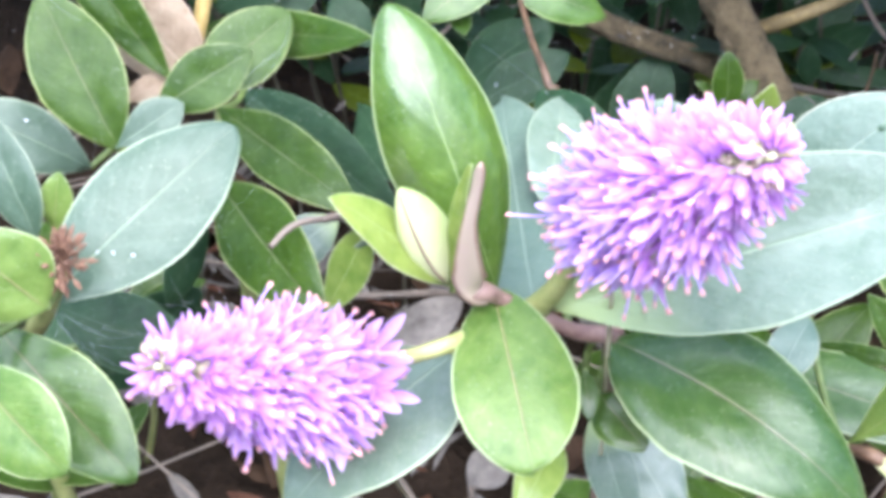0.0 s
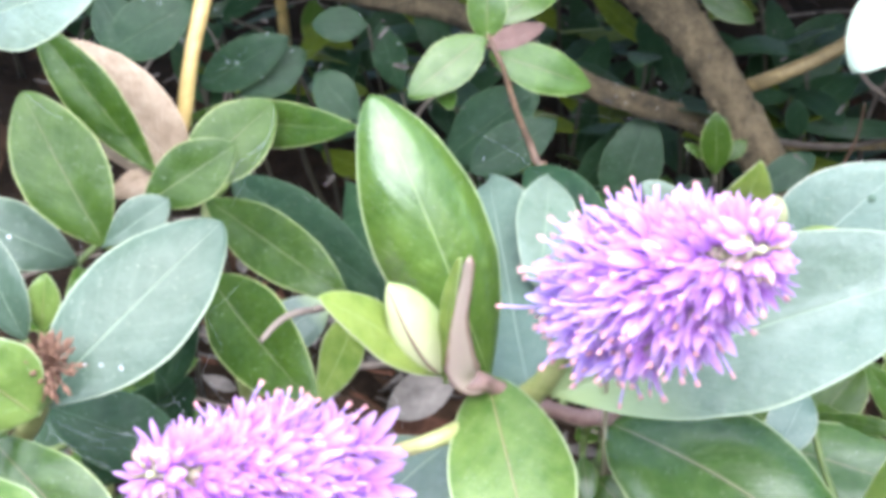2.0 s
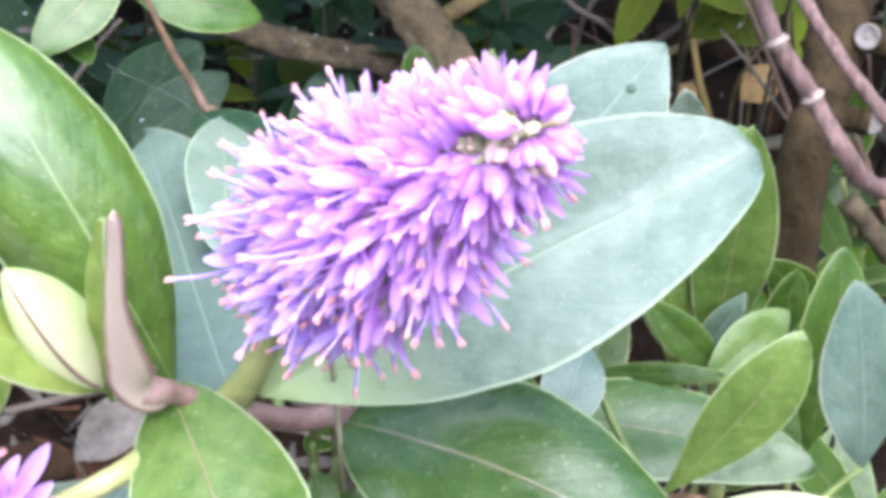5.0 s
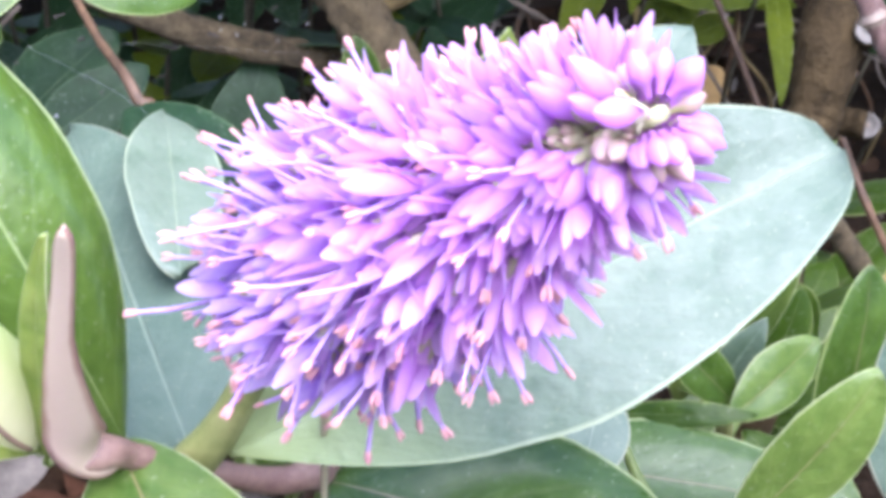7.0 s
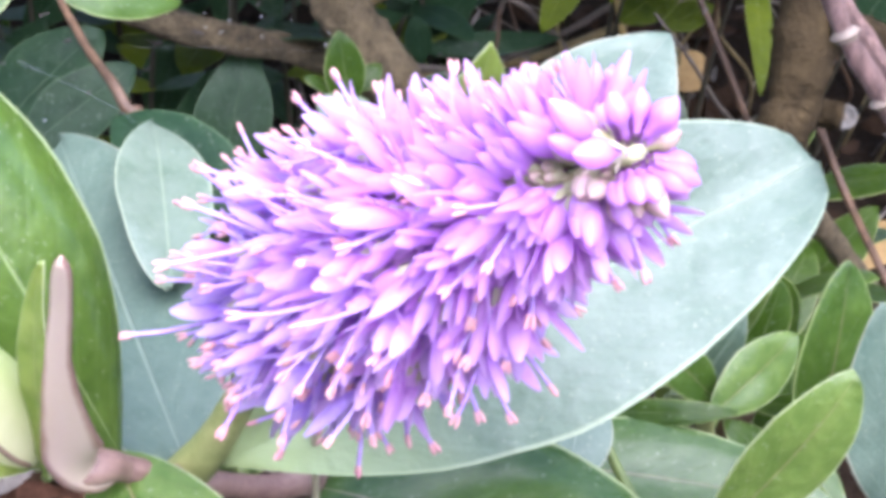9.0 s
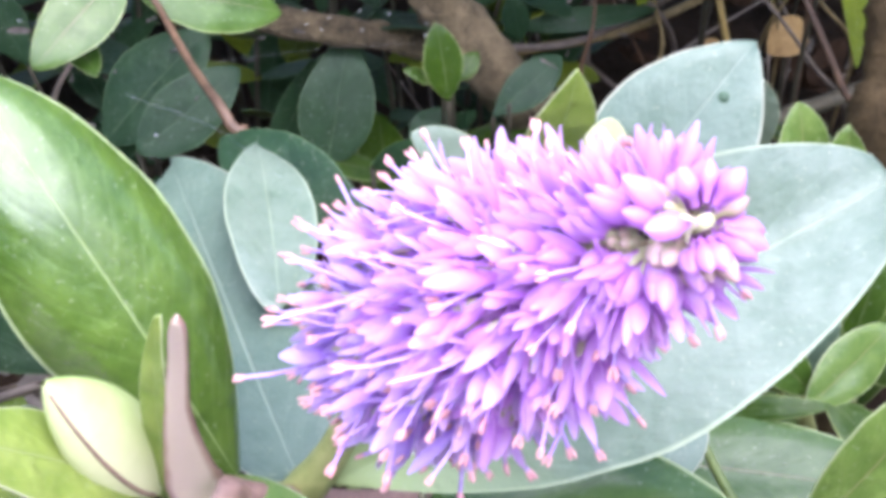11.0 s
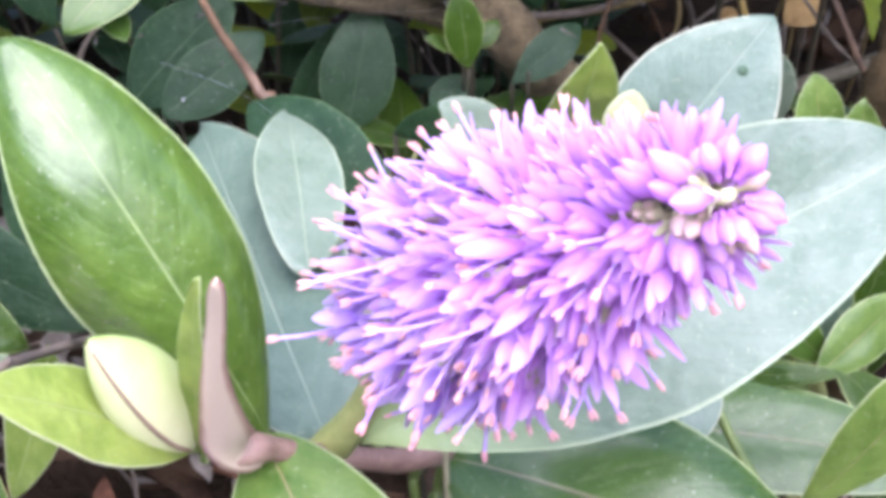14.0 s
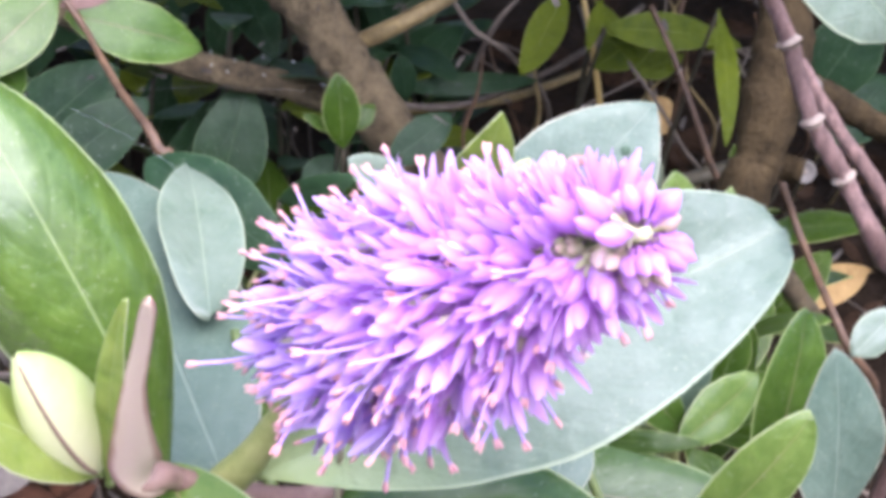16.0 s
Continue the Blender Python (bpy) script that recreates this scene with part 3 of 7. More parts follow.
def leaf_bud(shoot, base, tip, across, width):
    """The unopened pair of leaves at a shoot's end: two cupped blades that meet at a dark seam."""
    base, tip = Vector(base), Vector(tip)
    axis = tip - base
    length = axis.length
    axis.normalize()
    side = Vector(across)
    side = (side - axis * side.dot(axis)).normalized()
    nrm = axis.cross(side)
    if nrm.dot(Vector((0, -0.75, 0.65))) < 0:
        nrm.negate()
    for sgn, name in ((-1, "bud_leaf"), (1, "bud_leaf")):
        bm = bmesh.new()
        uv = bm.loops.layers.uv.new("blade")
        rows, cols = 14, 10
        grid = []
        for i in range(rows + 1):
            s = i / rows
            r = width / 2 * max(math.sin(math.pi * (0.06 + 0.94 * s) ** 0.85), 0.02) ** 0.7
            row = []
            for j in range(cols + 1):
                a = math.pi * (j / cols) * 1.02 - 0.05
                seam = -0.42 * r
                p = base + axis * (s * length) + side * (sgn * math.sin(a) * r + seam * math.cos(a)) + nrm * (math.cos(a) * r * 0.75 + 0.0004 * math.exp(-(a / 0.2) ** 2))
                row.append(bm.verts.new(p))
            grid.append(row)
        for i in range(rows):
            for j in range(cols):
                f = bm.faces.new((grid[i][j], grid[i][j + 1], grid[i + 1][j + 1], grid[i + 1][j]))
                for lp, c in zip(f.loops, ((j, i), (j + 1, i), (j + 1, i + 1), (j, i + 1))):
                    lp[uv].uv = (0.44 - 0.4 * c[0] / cols, c[1] / rows)
        part(name, bm, [BUD_SKIN], shoot, "pale green unopened leaf bud")
    bm = bmesh.new()
    pts = []
    for i in range(9):
        s = 0.06 + 0.9 * i / 8
        r = width / 2 * max(math.sin(math.pi * (0.06 + 0.94 * s) ** 0.85), 0.02) ** 0.7
        pts.append(base + axis * (s * length) + side * (-0.42 * r) + nrm * (r * 0.75 + 0.0002))
    tube(bm, pts, [0.0004, 0.00035, 0.0002], 6, 3)
    part("bud_seam", bm, STEM_PURPLE, shoot, "dark purple seam of the leaf bud")


def graded_material(name, start, end, low, high, stain, rough):
    """Skin whose colour goes from low to high across the blade's UV, with a little mottling."""
    m, n, l, b = mat(name)
    uv = n.new("ShaderNodeUVMap")
    uv.uv_map = "blade"
    sep = n.new("ShaderNodeSeparateXYZ")
    l.new(uv.outputs[0], sep.inputs[0])
    off = mathn(n, l, "ABSOLUTE", mathn(n, l, "SUBTRACT", sep.outputs[0], 0.5))
    grade = n.new("ShaderNodeMapRange")
    grade.inputs[1].default_value, grade.inputs[2].default_value = start, end
    spots = noisen(n, l, 220, 4)
    l.new(mathn(n, l, "MULTIPLY_ADD", mathn(n, l, "SUBTRACT", spots, 0.5), 0.16, off), grade.inputs[0])
    base = mixn(n, l, grade.outputs[0], low, high)
    base = mixn(n, l, mathn(n, l, "MULTIPLY", noisen(n, l, 700, 3), 0.35), base, stain)
    l.new(base, b.inputs["Base Color"])
    b.inputs["Roughness"].default_value = rough
    bumpn(n, l, b, spots, 0.2, 0.0004)
    return m


BUD_SKIN = graded_material("leaf_bud_skin", 0.08, 0.34, (0.60, 0.59, 0.36), (0.22, 0.33, 0.07), (0.46, 0.52, 0.20), 0.42)


def dried_head(shoot, place, size):
    """A withered flower head: a tuft of short brown stalks and husks."""
    rng = random.Random(5)
    bm = bmesh.new()
    for i in range(90):
        a, b = rng.uniform(0, 6.28), rng.uniform(-0.9, 1)
        d = Vector((math.cos(a) * math.sqrt(1 - b * b) * 0.7, math.sin(a) * math.sqrt(1 - b * b), b * 1.3))
        reach = size * rng.uniform(0.5, 1.15)
        foot = Vector(place) + d * size * 0.15
        lathe(bm, [(0, 0.0003), (reach * 0.6, 0.0002), (reach * 0.75, 0.0007), (reach, 0.0001)], 0, 5, foot, d)
    part("dried_flower_head", bm, SEED, shoot, "dried brown flower head")


def ring_node(cane, place, axis, radius):
    """A raised pale ring on a cane with a leaf scar."""
    bm = bmesh.new()
    lathe(bm, [(-0.0009, radius * 0.80), (-0.0003, radius * 0.92), (-0.0001, radius * 1.14), (0.0001, radius * 1.16), (0.0004, radius * 0.94), (0.0010, radius * 0.78)], 0, 14, place, axis)
    part("node_ring", bm, CANE_KNOT, cane, "pale ringed node")


def cut_face(trunk, place, axis, radius):
    """A sawn end: a pale disc with a raised bark rim and a dark pith."""
    bm = bmesh.new()
    lathe(bm, [(-0.003, radius * 1.02), (0.0006, radius * 1.05), (0.0010, radius * 0.92), (0.0006, radius * 0.86), (0.0006, radius * 0.2), (0.0002, 0.0001)], 0, 18, place, axis)
    end = part("sawn_end", bm, CUT_WOOD, trunk, "pale sawn end")
    bm = bmesh.new()
    lathe(bm, [(0.0002, radius * 0.24), (0.0011, radius * 0.20), (0.0011, 0.0001)], 0, 10, place, axis)
    pith = part("pith", bm, TWIG_GREY, None)
    pith.parent = end
    pith.location = -trunk.location


def bract(shoot, spine, widths, face, label):
    """A stiff withered leaf stub: wide where it clasps the node, narrow above, with a rounded tip and turned-in edges."""
    path = smooth_path(spine, 5)
    face = Vector(face)
    bm = bmesh.new()
    uv = bm.loops.layers.uv.new("blade")
    rows, cols = len(path) - 1, 6
    top, low = [], []
    for i, p in enumerate(path):
        f = i / rows * (len(widths) - 1)
        j = min(int(f), len(widths) - 2)
        half = (widths[j] * (1 - f + j) + widths[j + 1] * (f - j)) / 2
        half *= math.sqrt(max(1 - (max(i / rows - 0.9, 0) / 0.1) ** 2, 0.01))
        d = (path[min(i + 1, rows)] - path[max(i - 1, 0)]).normalized()
        side = d.cross(face).normalized()
        nrm = side.cross(d).normalized()
        a, b = [], []
        for q in range(cols + 1):
            v = 2 * q / cols - 1
            at = p + side * (v * half) - nrm * (0.28 * half * v * v)
            a.append(bm.verts.new(at))
            b.append(bm.verts.new(at - nrm * 0.0008))
        top.append(a)
        low.append(b)
    def quad(vs, uvs):
        fc = bm.faces.new(vs)
        for lp, c in zip(fc.loops, uvs):
            lp[uv].uv = c
    for i in range(rows):
        for q in range(cols):
            c = [(q / cols, i / rows), ((q + 1) / cols, i / rows), ((q + 1) / cols, (i + 1) / rows), (q / cols, (i + 1) / rows)]
            quad((top[i][q], top[i][q + 1], top[i + 1][q + 1], top[i + 1][q]), c)
            quad((low[i][q + 1], low[i][q], low[i + 1][q], low[i + 1][q + 1]), c)
        for q in (0, cols):
            quad((top[i][q], top[i + 1][q], low[i + 1][q], low[i][q]), [(q / cols, i / rows)] * 4)
    for i in (0, rows):
        for q in range(cols):
            quad((top[i][q], top[i][q + 1], low[i][q + 1], low[i][q]), [(q / cols, i / rows)] * 4)
    bmesh.ops.recalc_face_normals(bm, faces=bm.faces[:])
    part("bract", bm, BRACT_SKIN, shoot, label)


BRACT_SKIN = graded_material("bract_beige_pink", 0.34, 0.50, (0.50, 0.395, 0.31), (0.20, 0.095, 0.085), (0.40, 0.34, 0.20), 0.65)

# ---- the shoots, stem by stem and leaf by leaf ----
hebe_shoot_main = thing('hebe_shoot', (0.0372, 0.0585, 0.0000), 'flowering hebe shoot with broad green leaves and two lilac flower spikes', 'shrub shoot', 'hebe shoots')
stem(hebe_shoot_main, [(-0.0068, -0.0015, 0.2547), (-0.0004, -0.0016, 0.2506), (0.0074, 0.0032, 0.2427), (0.0178, 0.0082, 0.2347), (0.0256, 0.0128, 0.2297), (0.0272, 0.0285, 0.1983), (0.0372, 0.0585, -0.0100)], [0.0013, 0.0018, 0.0018, 0.0019, 0.0021, 0.0021, 0.0030, 0.0030], STEM_PURPLE, 'stem')
stem(hebe_shoot_main, [(0.0050, 0.0051, 0.2391), (0.0121, 0.0024, 0.2535), (0.0190, -0.0050, 0.2786)], [0.0034, 0.0024, 0.0018], STEM_GREEN, 'stalk')
stem(hebe_shoot_main, [(-0.0348, -0.0196, 0.2343), (-0.0225, -0.0145, 0.2385), (-0.0102, -0.0145, 0.2461), (0.0009, 0.0045, 0.2390)], [0.0015, 0.0018, 0.0019, 0.0020], STEM_GREEN, 'stalk')
leaf(hebe_shoot_main, (-0.0014, 0.0027, 0.2480), (-0.0311, 0.0236, 0.3064), (0.8463, 0.4614, 0.2663), 0.0272, 'gloss', 0.55, 0.08, -0.08, blunt=0.62, roll=0.42, rows=26, cols=12)
leaf(hebe_shoot_main, (-0.0118, -0.0030, 0.2537), (-0.0334, -0.0242, 0.2908), (0.2260, -0.8964, -0.3813), 0.0137, 'young', 0.55, 0.02, 0.10, rows=26, cols=12)
leaf(hebe_shoot_main, (-0.0105, -0.0059, 0.2547), (-0.0087, -0.0097, 0.2920), (0.6742, -0.7309, -0.1064), 0.0050, 'young', 0.49, 0.02, 0.30, rows=26, cols=12)
leaf(hebe_shoot_main, (-0.0025, 0.0023, 0.2494), (0.0128, -0.0424, 0.2410), (0.9403, 0.2873, 0.1825), 0.0278, 'light', 0.60, 0.04, 0.06, blunt=0.55, foot=0.42, rows=26, cols=12)
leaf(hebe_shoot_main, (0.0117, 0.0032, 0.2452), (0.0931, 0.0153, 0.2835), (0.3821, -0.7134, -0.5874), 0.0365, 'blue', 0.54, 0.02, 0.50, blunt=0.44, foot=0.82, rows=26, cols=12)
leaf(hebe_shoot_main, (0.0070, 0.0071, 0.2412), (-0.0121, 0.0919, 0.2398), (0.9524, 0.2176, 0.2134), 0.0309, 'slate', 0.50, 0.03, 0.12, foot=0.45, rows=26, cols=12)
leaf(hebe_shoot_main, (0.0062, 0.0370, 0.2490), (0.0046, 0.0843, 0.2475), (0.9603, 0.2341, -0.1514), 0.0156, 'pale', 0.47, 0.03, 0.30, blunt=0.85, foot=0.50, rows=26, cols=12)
leaf(hebe_shoot_main, (0.0282, 0.0683, 0.2296), (-0.0027, 0.1026, 0.2357), (-0.6497, -0.4825, -0.5874), 0.0181, 'deep', 0.61, 0.03, 0.10, rows=26, cols=12)
leaf(hebe_shoot_main, (0.0256, 0.0112, 0.2309), (0.0863, -0.0185, 0.2183), (-0.4692, -0.8213, -0.3246), 0.0368, 'bottle', 0.42, 0.12, 0.16, blunt=0.62, roll=0.25, rows=26, cols=12)
leaf(hebe_shoot_main, (0.0244, 0.0041, 0.2196), (0.0366, -0.0079, 0.2161), (-0.6971, -0.5844, -0.4154), 0.0135, 'green', 0.47, 0.05, 0.10, rows=26, cols=12)
leaf(hebe_shoot_main, (0.0204, 0.0047, 0.2256), (0.0232, -0.0043, 0.2192), (0.9686, 0.2158, 0.1238), 0.0057, 'green', 0.44, 0.04, 0.10, rows=26, cols=12)
leaf(hebe_shoot_main, (0.0158, 0.0050, 0.2033), (0.0096, -0.0194, 0.1987), (0.9126, -0.1623, -0.3752), 0.0120, 'young', 0.44, 0.04, 0.10, rows=26, cols=12)
leaf(hebe_shoot_main, (0.0242, 0.0272, 0.1895), (0.0378, -0.0051, 0.1804), (0.9266, 0.3616, 0.1030), 0.0125, 'blue', 0.48, 0.04, 0.10, rows=26, cols=12)
leaf(hebe_shoot_main, (0.0301, 0.0313, 0.1856), (0.0485, 0.0027, 0.1803), (0.8434, 0.5118, 0.1634), 0.0183, 'pale', 0.51, 0.04, 0.10, rows=26, cols=12)
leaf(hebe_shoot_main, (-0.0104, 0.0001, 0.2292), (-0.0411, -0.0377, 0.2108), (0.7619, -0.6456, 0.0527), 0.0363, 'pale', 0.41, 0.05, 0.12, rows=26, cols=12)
stem(hebe_shoot_main, [(-0.0014, 0.0027, 0.2480), (-0.0005, 0.0057, 0.2445), (0.0015, -0.0004, 0.2487)], [0.0008, 0.0009, 0.0011], PETIOLE, 'petiole', sides=7, steps=4)
stem(hebe_shoot_main, [(-0.0118, -0.0030, 0.2537), (-0.0098, 0.0023, 0.2504), (-0.0068, -0.0015, 0.2547)], [0.0008, 0.0009, 0.0011], PETIOLE, 'petiole', sides=7, steps=4)
stem(hebe_shoot_main, [(-0.0105, -0.0059, 0.2547), (-0.0092, 0.0009, 0.2509), (-0.0068, -0.0015, 0.2547)], [0.0008, 0.0009, 0.0011], PETIOLE, 'petiole', sides=7, steps=4)
stem(hebe_shoot_main, [(-0.0025, 0.0023, 0.2494), (-0.0026, 0.0049, 0.2465), (-0.0015, -0.0016, 0.2513)], [0.0008, 0.0009, 0.0011], PETIOLE, 'petiole', sides=7, steps=4)
stem(hebe_shoot_main, [(0.0103, 0.0353, 0.2476), (0.0122, 0.0257, 0.2383), (0.0152, 0.0069, 0.2367)], [0.0008, 0.0009, 0.0011], PETIOLE, 'petiole', sides=7, steps=4)
stem(hebe_shoot_main, [(0.0244, 0.0041, 0.2196), (0.0246, 0.0143, 0.2181), (0.0259, 0.0154, 0.2244)], [0.0008, 0.0009, 0.0011], PETIOLE, 'petiole', sides=7, steps=4)
stem(hebe_shoot_main, [(0.0204, 0.0047, 0.2256), (0.0205, 0.0122, 0.2250), (0.0217, 0.0105, 0.2322)], [0.0008, 0.0009, 0.0011], PETIOLE, 'petiole', sides=7, steps=4)
stem(hebe_shoot_main, [(0.0158, 0.0050, 0.2033), (0.0206, 0.0181, 0.2035), (0.0265, 0.0220, 0.2114)], [0.0008, 0.0009, 0.0011], PETIOLE, 'petiole', sides=7, steps=4)
stem(hebe_shoot_main, [(0.0242, 0.0272, 0.1895), (0.0251, 0.0324, 0.1900), (0.0272, 0.0285, 0.1983)], [0.0008, 0.0009, 0.0011], PETIOLE, 'petiole', sides=7, steps=4)
stem(hebe_shoot_main, [(0.0301, 0.0313, 0.1856), (0.0285, 0.0357, 0.1794), (0.0280, 0.0310, 0.1810)], [0.0008, 0.0009, 0.0011], PETIOLE, 'petiole', sides=7, steps=4)
stem(hebe_shoot_main, [(-0.0104, 0.0001, 0.2292), (-0.0067, 0.0045, 0.2311), (-0.0019, -0.0003, 0.2408)], [0.0008, 0.0009, 0.0011], PETIOLE, 'petiole', sides=7, steps=4)
flower_spike(hebe_shoot_main, (0.0223, -0.0062, 0.2830), (0.0470, -0.0411, 0.3268), 600, 0.0192, 1, 'lilac-pink flower spike tapering to pale buds')
second_spike = flower_spike(hebe_shoot_main, (-0.0355, -0.0205, 0.2352), (-0.0622, -0.0540, 0.2669), 560, 0.0176, 2, 'lilac-pink flower spike with violet florets at its base', 0.3, 0.78)
loose_floret(second_spike, (-0.0277, -0.0218, 0.2450), (0.6097, -0.1739, 0.7734), 0)
loose_floret(second_spike, (-0.0311, -0.0197, 0.2428), (0.4415, 0.0426, 0.8962), 1)
loose_floret(second_spike, (-0.0333, -0.0190, 0.2419), (0.1594, 0.1932, 0.9681), 2)
loose_floret(second_spike, (-0.0255, -0.0254, 0.2406), (0.7950, -0.5009, 0.3421), 3)
loose_floret(second_spike, (-0.0283, -0.0259, 0.2416), (0.6091, -0.6176, 0.4975), 4)
loose_floret(second_spike, (-0.0303, -0.0254, 0.2392), (0.5321, -0.7788, 0.3322), 5)
loose_floret(second_spike, (-0.0313, -0.0296, 0.2361), (0.2769, -0.9579, -0.0764), 6)
loose_floret(second_spike, (-0.0289, -0.0217, 0.2421), (0.6832, -0.2350, 0.6914), 7)
leaf_bud(hebe_shoot_main, (-0.0123, -0.0031, 0.2567), (-0.0222, -0.0133, 0.2866), (0.7646, 0.4681, 0.4430), 0.0111)
bract(hebe_shoot_main, [(-0.0017, -0.0033, 0.2527), (-0.0047, -0.0058, 0.2546), (-0.0069, -0.0086, 0.2600), (-0.0075, -0.0116, 0.2706), (-0.0073, -0.0138, 0.2806), (-0.0062, -0.0160, 0.2910), (-0.0055, -0.0178, 0.2989)], [0.0030, 0.0058, 0.0078, 0.0050, 0.0030, 0.0024, 0.0022], (-0.1000, -0.7500, 0.6500), 'withered beige-pink bract clasping the node')
stem(hebe_shoot_main, [(-0.0078, -0.0053, 0.2536), (-0.0052, -0.0046, 0.2540), (-0.0030, -0.0036, 0.2533), (-0.0007, -0.0016, 0.2506), (0.0018, -0.0001, 0.2474)], [0.0018, 0.0023, 0.0021, 0.0017, 0.0015], STEM_PURPLE, 'node')

hebe_shoot_left = thing('hebe_shoot', (-0.1360, 0.0869, 0.0000), 'hebe shoot with leaves greyed by painted sky sheen round a dried brown flower head', 'shrub shoot', 'hebe shoots')
stem(hebe_shoot_left, [(-0.0925, -0.0241, 0.2621), (-0.0975, -0.0217, 0.2470), (-0.1154, -0.0045, 0.2108), (-0.1460, 0.0569, 0.1323), (-0.1360, 0.0869, -0.0100)], [0.0022, 0.0022, 0.0025, 0.0030, 0.0030], STEM_GREEN, 'stem')
leaf(hebe_shoot_left, (-0.0968, -0.0248, 0.2510), (-0.0638, 0.0148, 0.2759), (0.8075, -0.4035, -0.4302), 0.0273, 'grey', 0.53, 0.03, 0.06, blunt=0.60, rows=26, cols=12)
leaf(hebe_shoot_left, (-0.0923, -0.0337, 0.2585), (-0.1098, -0.0343, 0.2758), (-0.5343, -0.6246, -0.5696), 0.0210, 'light', 0.45, 0.05, 0.10, rows=26, cols=12)
leaf(hebe_shoot_left, (-0.1079, -0.0442, 0.2515), (-0.0797, -0.0631, 0.2422), (-0.5665, -0.5424, -0.6204), 0.0195, 'light', 0.61, 0.05, 0.10, rows=26, cols=12)
leaf(hebe_shoot_left, (-0.1086, -0.0259, 0.2436), (-0.0708, -0.0490, 0.2265), (-0.6054, -0.6622, -0.4415), 0.0213, 'green', 0.56, 0.05, 0.12, rows=26, cols=12)
leaf(hebe_shoot_left, (-0.1054, -0.0051, 0.2522), (-0.1205, 0.0083, 0.2763), (-0.8673, -0.3639, -0.3398), 0.0121, 'grey', 0.45, 0.05, 0.15, rows=26, cols=12)
leaf(hebe_shoot_left, (-0.1028, -0.0015, 0.2514), (-0.1018, 0.0034, 0.2648), (0.9882, 0.1020, -0.1146), 0.0079, 'light', 0.57, 0.03, 0.20, rows=26, cols=12)
leaf(hebe_shoot_left, (-0.1097, 0.0055, 0.2218), (-0.0708, -0.0043, 0.2202), (-0.2204, -0.7852, -0.5788), 0.0194, 'deep', 0.56, 0.04, 0.12, rows=26, cols=12)
leaf(hebe_shoot_left, (-0.0994, 0.0089, 0.2089), (-0.0852, 0.0183, 0.2023), (0.1159, -0.6786, -0.7253), 0.0092, 'deep', 0.51, 0.04, 0.12, rows=26, cols=12)
stem(hebe_shoot_left, [(-0.0923, -0.0337, 0.2585), (-0.0931, -0.0242, 0.2558), (-0.0929, -0.0239, 0.2609)], [0.0008, 0.0009, 0.0011], PETIOLE, 'petiole', sides=7, steps=4)
stem(hebe_shoot_left, [(-0.1079, -0.0442, 0.2515), (-0.1026, -0.0287, 0.2473), (-0.0963, -0.0223, 0.2508)], [0.0008, 0.0009, 0.0011], PETIOLE, 'petiole', sides=7, steps=4)
stem(hebe_shoot_left, [(-0.1086, -0.0259, 0.2436), (-0.1051, -0.0178, 0.2384), (-0.1005, -0.0188, 0.2410)], [0.0008, 0.0009, 0.0011], PETIOLE, 'petiole', sides=7, steps=4)
stem(hebe_shoot_left, [(-0.1054, -0.0051, 0.2522), (-0.1028, -0.0081, 0.2442), (-0.0990, -0.0203, 0.2440)], [0.0008, 0.0009, 0.0011], PETIOLE, 'petiole', sides=7, steps=4)
stem(hebe_shoot_left, [(-0.1028, -0.0015, 0.2514), (-0.1022, -0.0056, 0.2423), (-0.1005, -0.0188, 0.2410)], [0.0008, 0.0009, 0.0011], PETIOLE, 'petiole', sides=7, steps=4)
stem(hebe_shoot_left, [(-0.1097, 0.0055, 0.2218), (-0.1116, 0.0036, 0.2154), (-0.1124, -0.0074, 0.2168)], [0.0008, 0.0009, 0.0011], PETIOLE, 'petiole', sides=7, steps=4)
stem(hebe_shoot_left, [(-0.0994, 0.0089, 0.2089), (-0.1092, 0.0093, 0.2027), (-0.1179, 0.0006, 0.2043)], [0.0008, 0.0009, 0.0011], PETIOLE, 'petiole', sides=7, steps=4)
dried_head(hebe_shoot_left, (-0.0910, -0.0263, 0.2655), 0.0065)

hebe_shoot_top = thing('hebe_shoot', (-0.1517, 0.4665, 0.0000), 'yellow-stemmed hebe shoot with green leaves and a withered one', 'shrub shoot', 'hebe shoots')
stem(hebe_shoot_top, [(-0.0901, 0.0541, 0.2577), (-0.0863, 0.0618, 0.2663), (-0.0848, 0.0705, 0.2825), (-0.0851, 0.0877, 0.2920), (-0.0972, 0.1480, 0.2950), (-0.1617, 0.4365, 0.2408), (-0.1517, 0.4665, -0.0100)], [0.0020, 0.0020, 0.0020, 0.0022, 0.0024, 0.0030, 0.0030], STEM_YELLOW, 'stem')
leaf(hebe_shoot_top, (-0.0941, 0.0216, 0.2588), (-0.1163, 0.0388, 0.2885), (0.8298, 0.3979, 0.3912), 0.0214, 'dark', 0.52, 0.04, 0.15, rows=26, cols=12)
leaf(hebe_shoot_top, (-0.0873, 0.0428, 0.2657), (-0.1178, 0.0550, 0.2970), (0.7255, 0.4253, 0.5412), 0.0130, 'dark', 0.55, 0.03, 0.20, rows=26, cols=12)
leaf(hebe_shoot_top, (-0.0848, 0.0521, 0.2608), (-0.1155, 0.0632, 0.2876), (0.6654, 0.4966, 0.5574), 0.0221, 'dead', 0.44, 0.03, 0.20, foot=0.50, rows=26, cols=12)
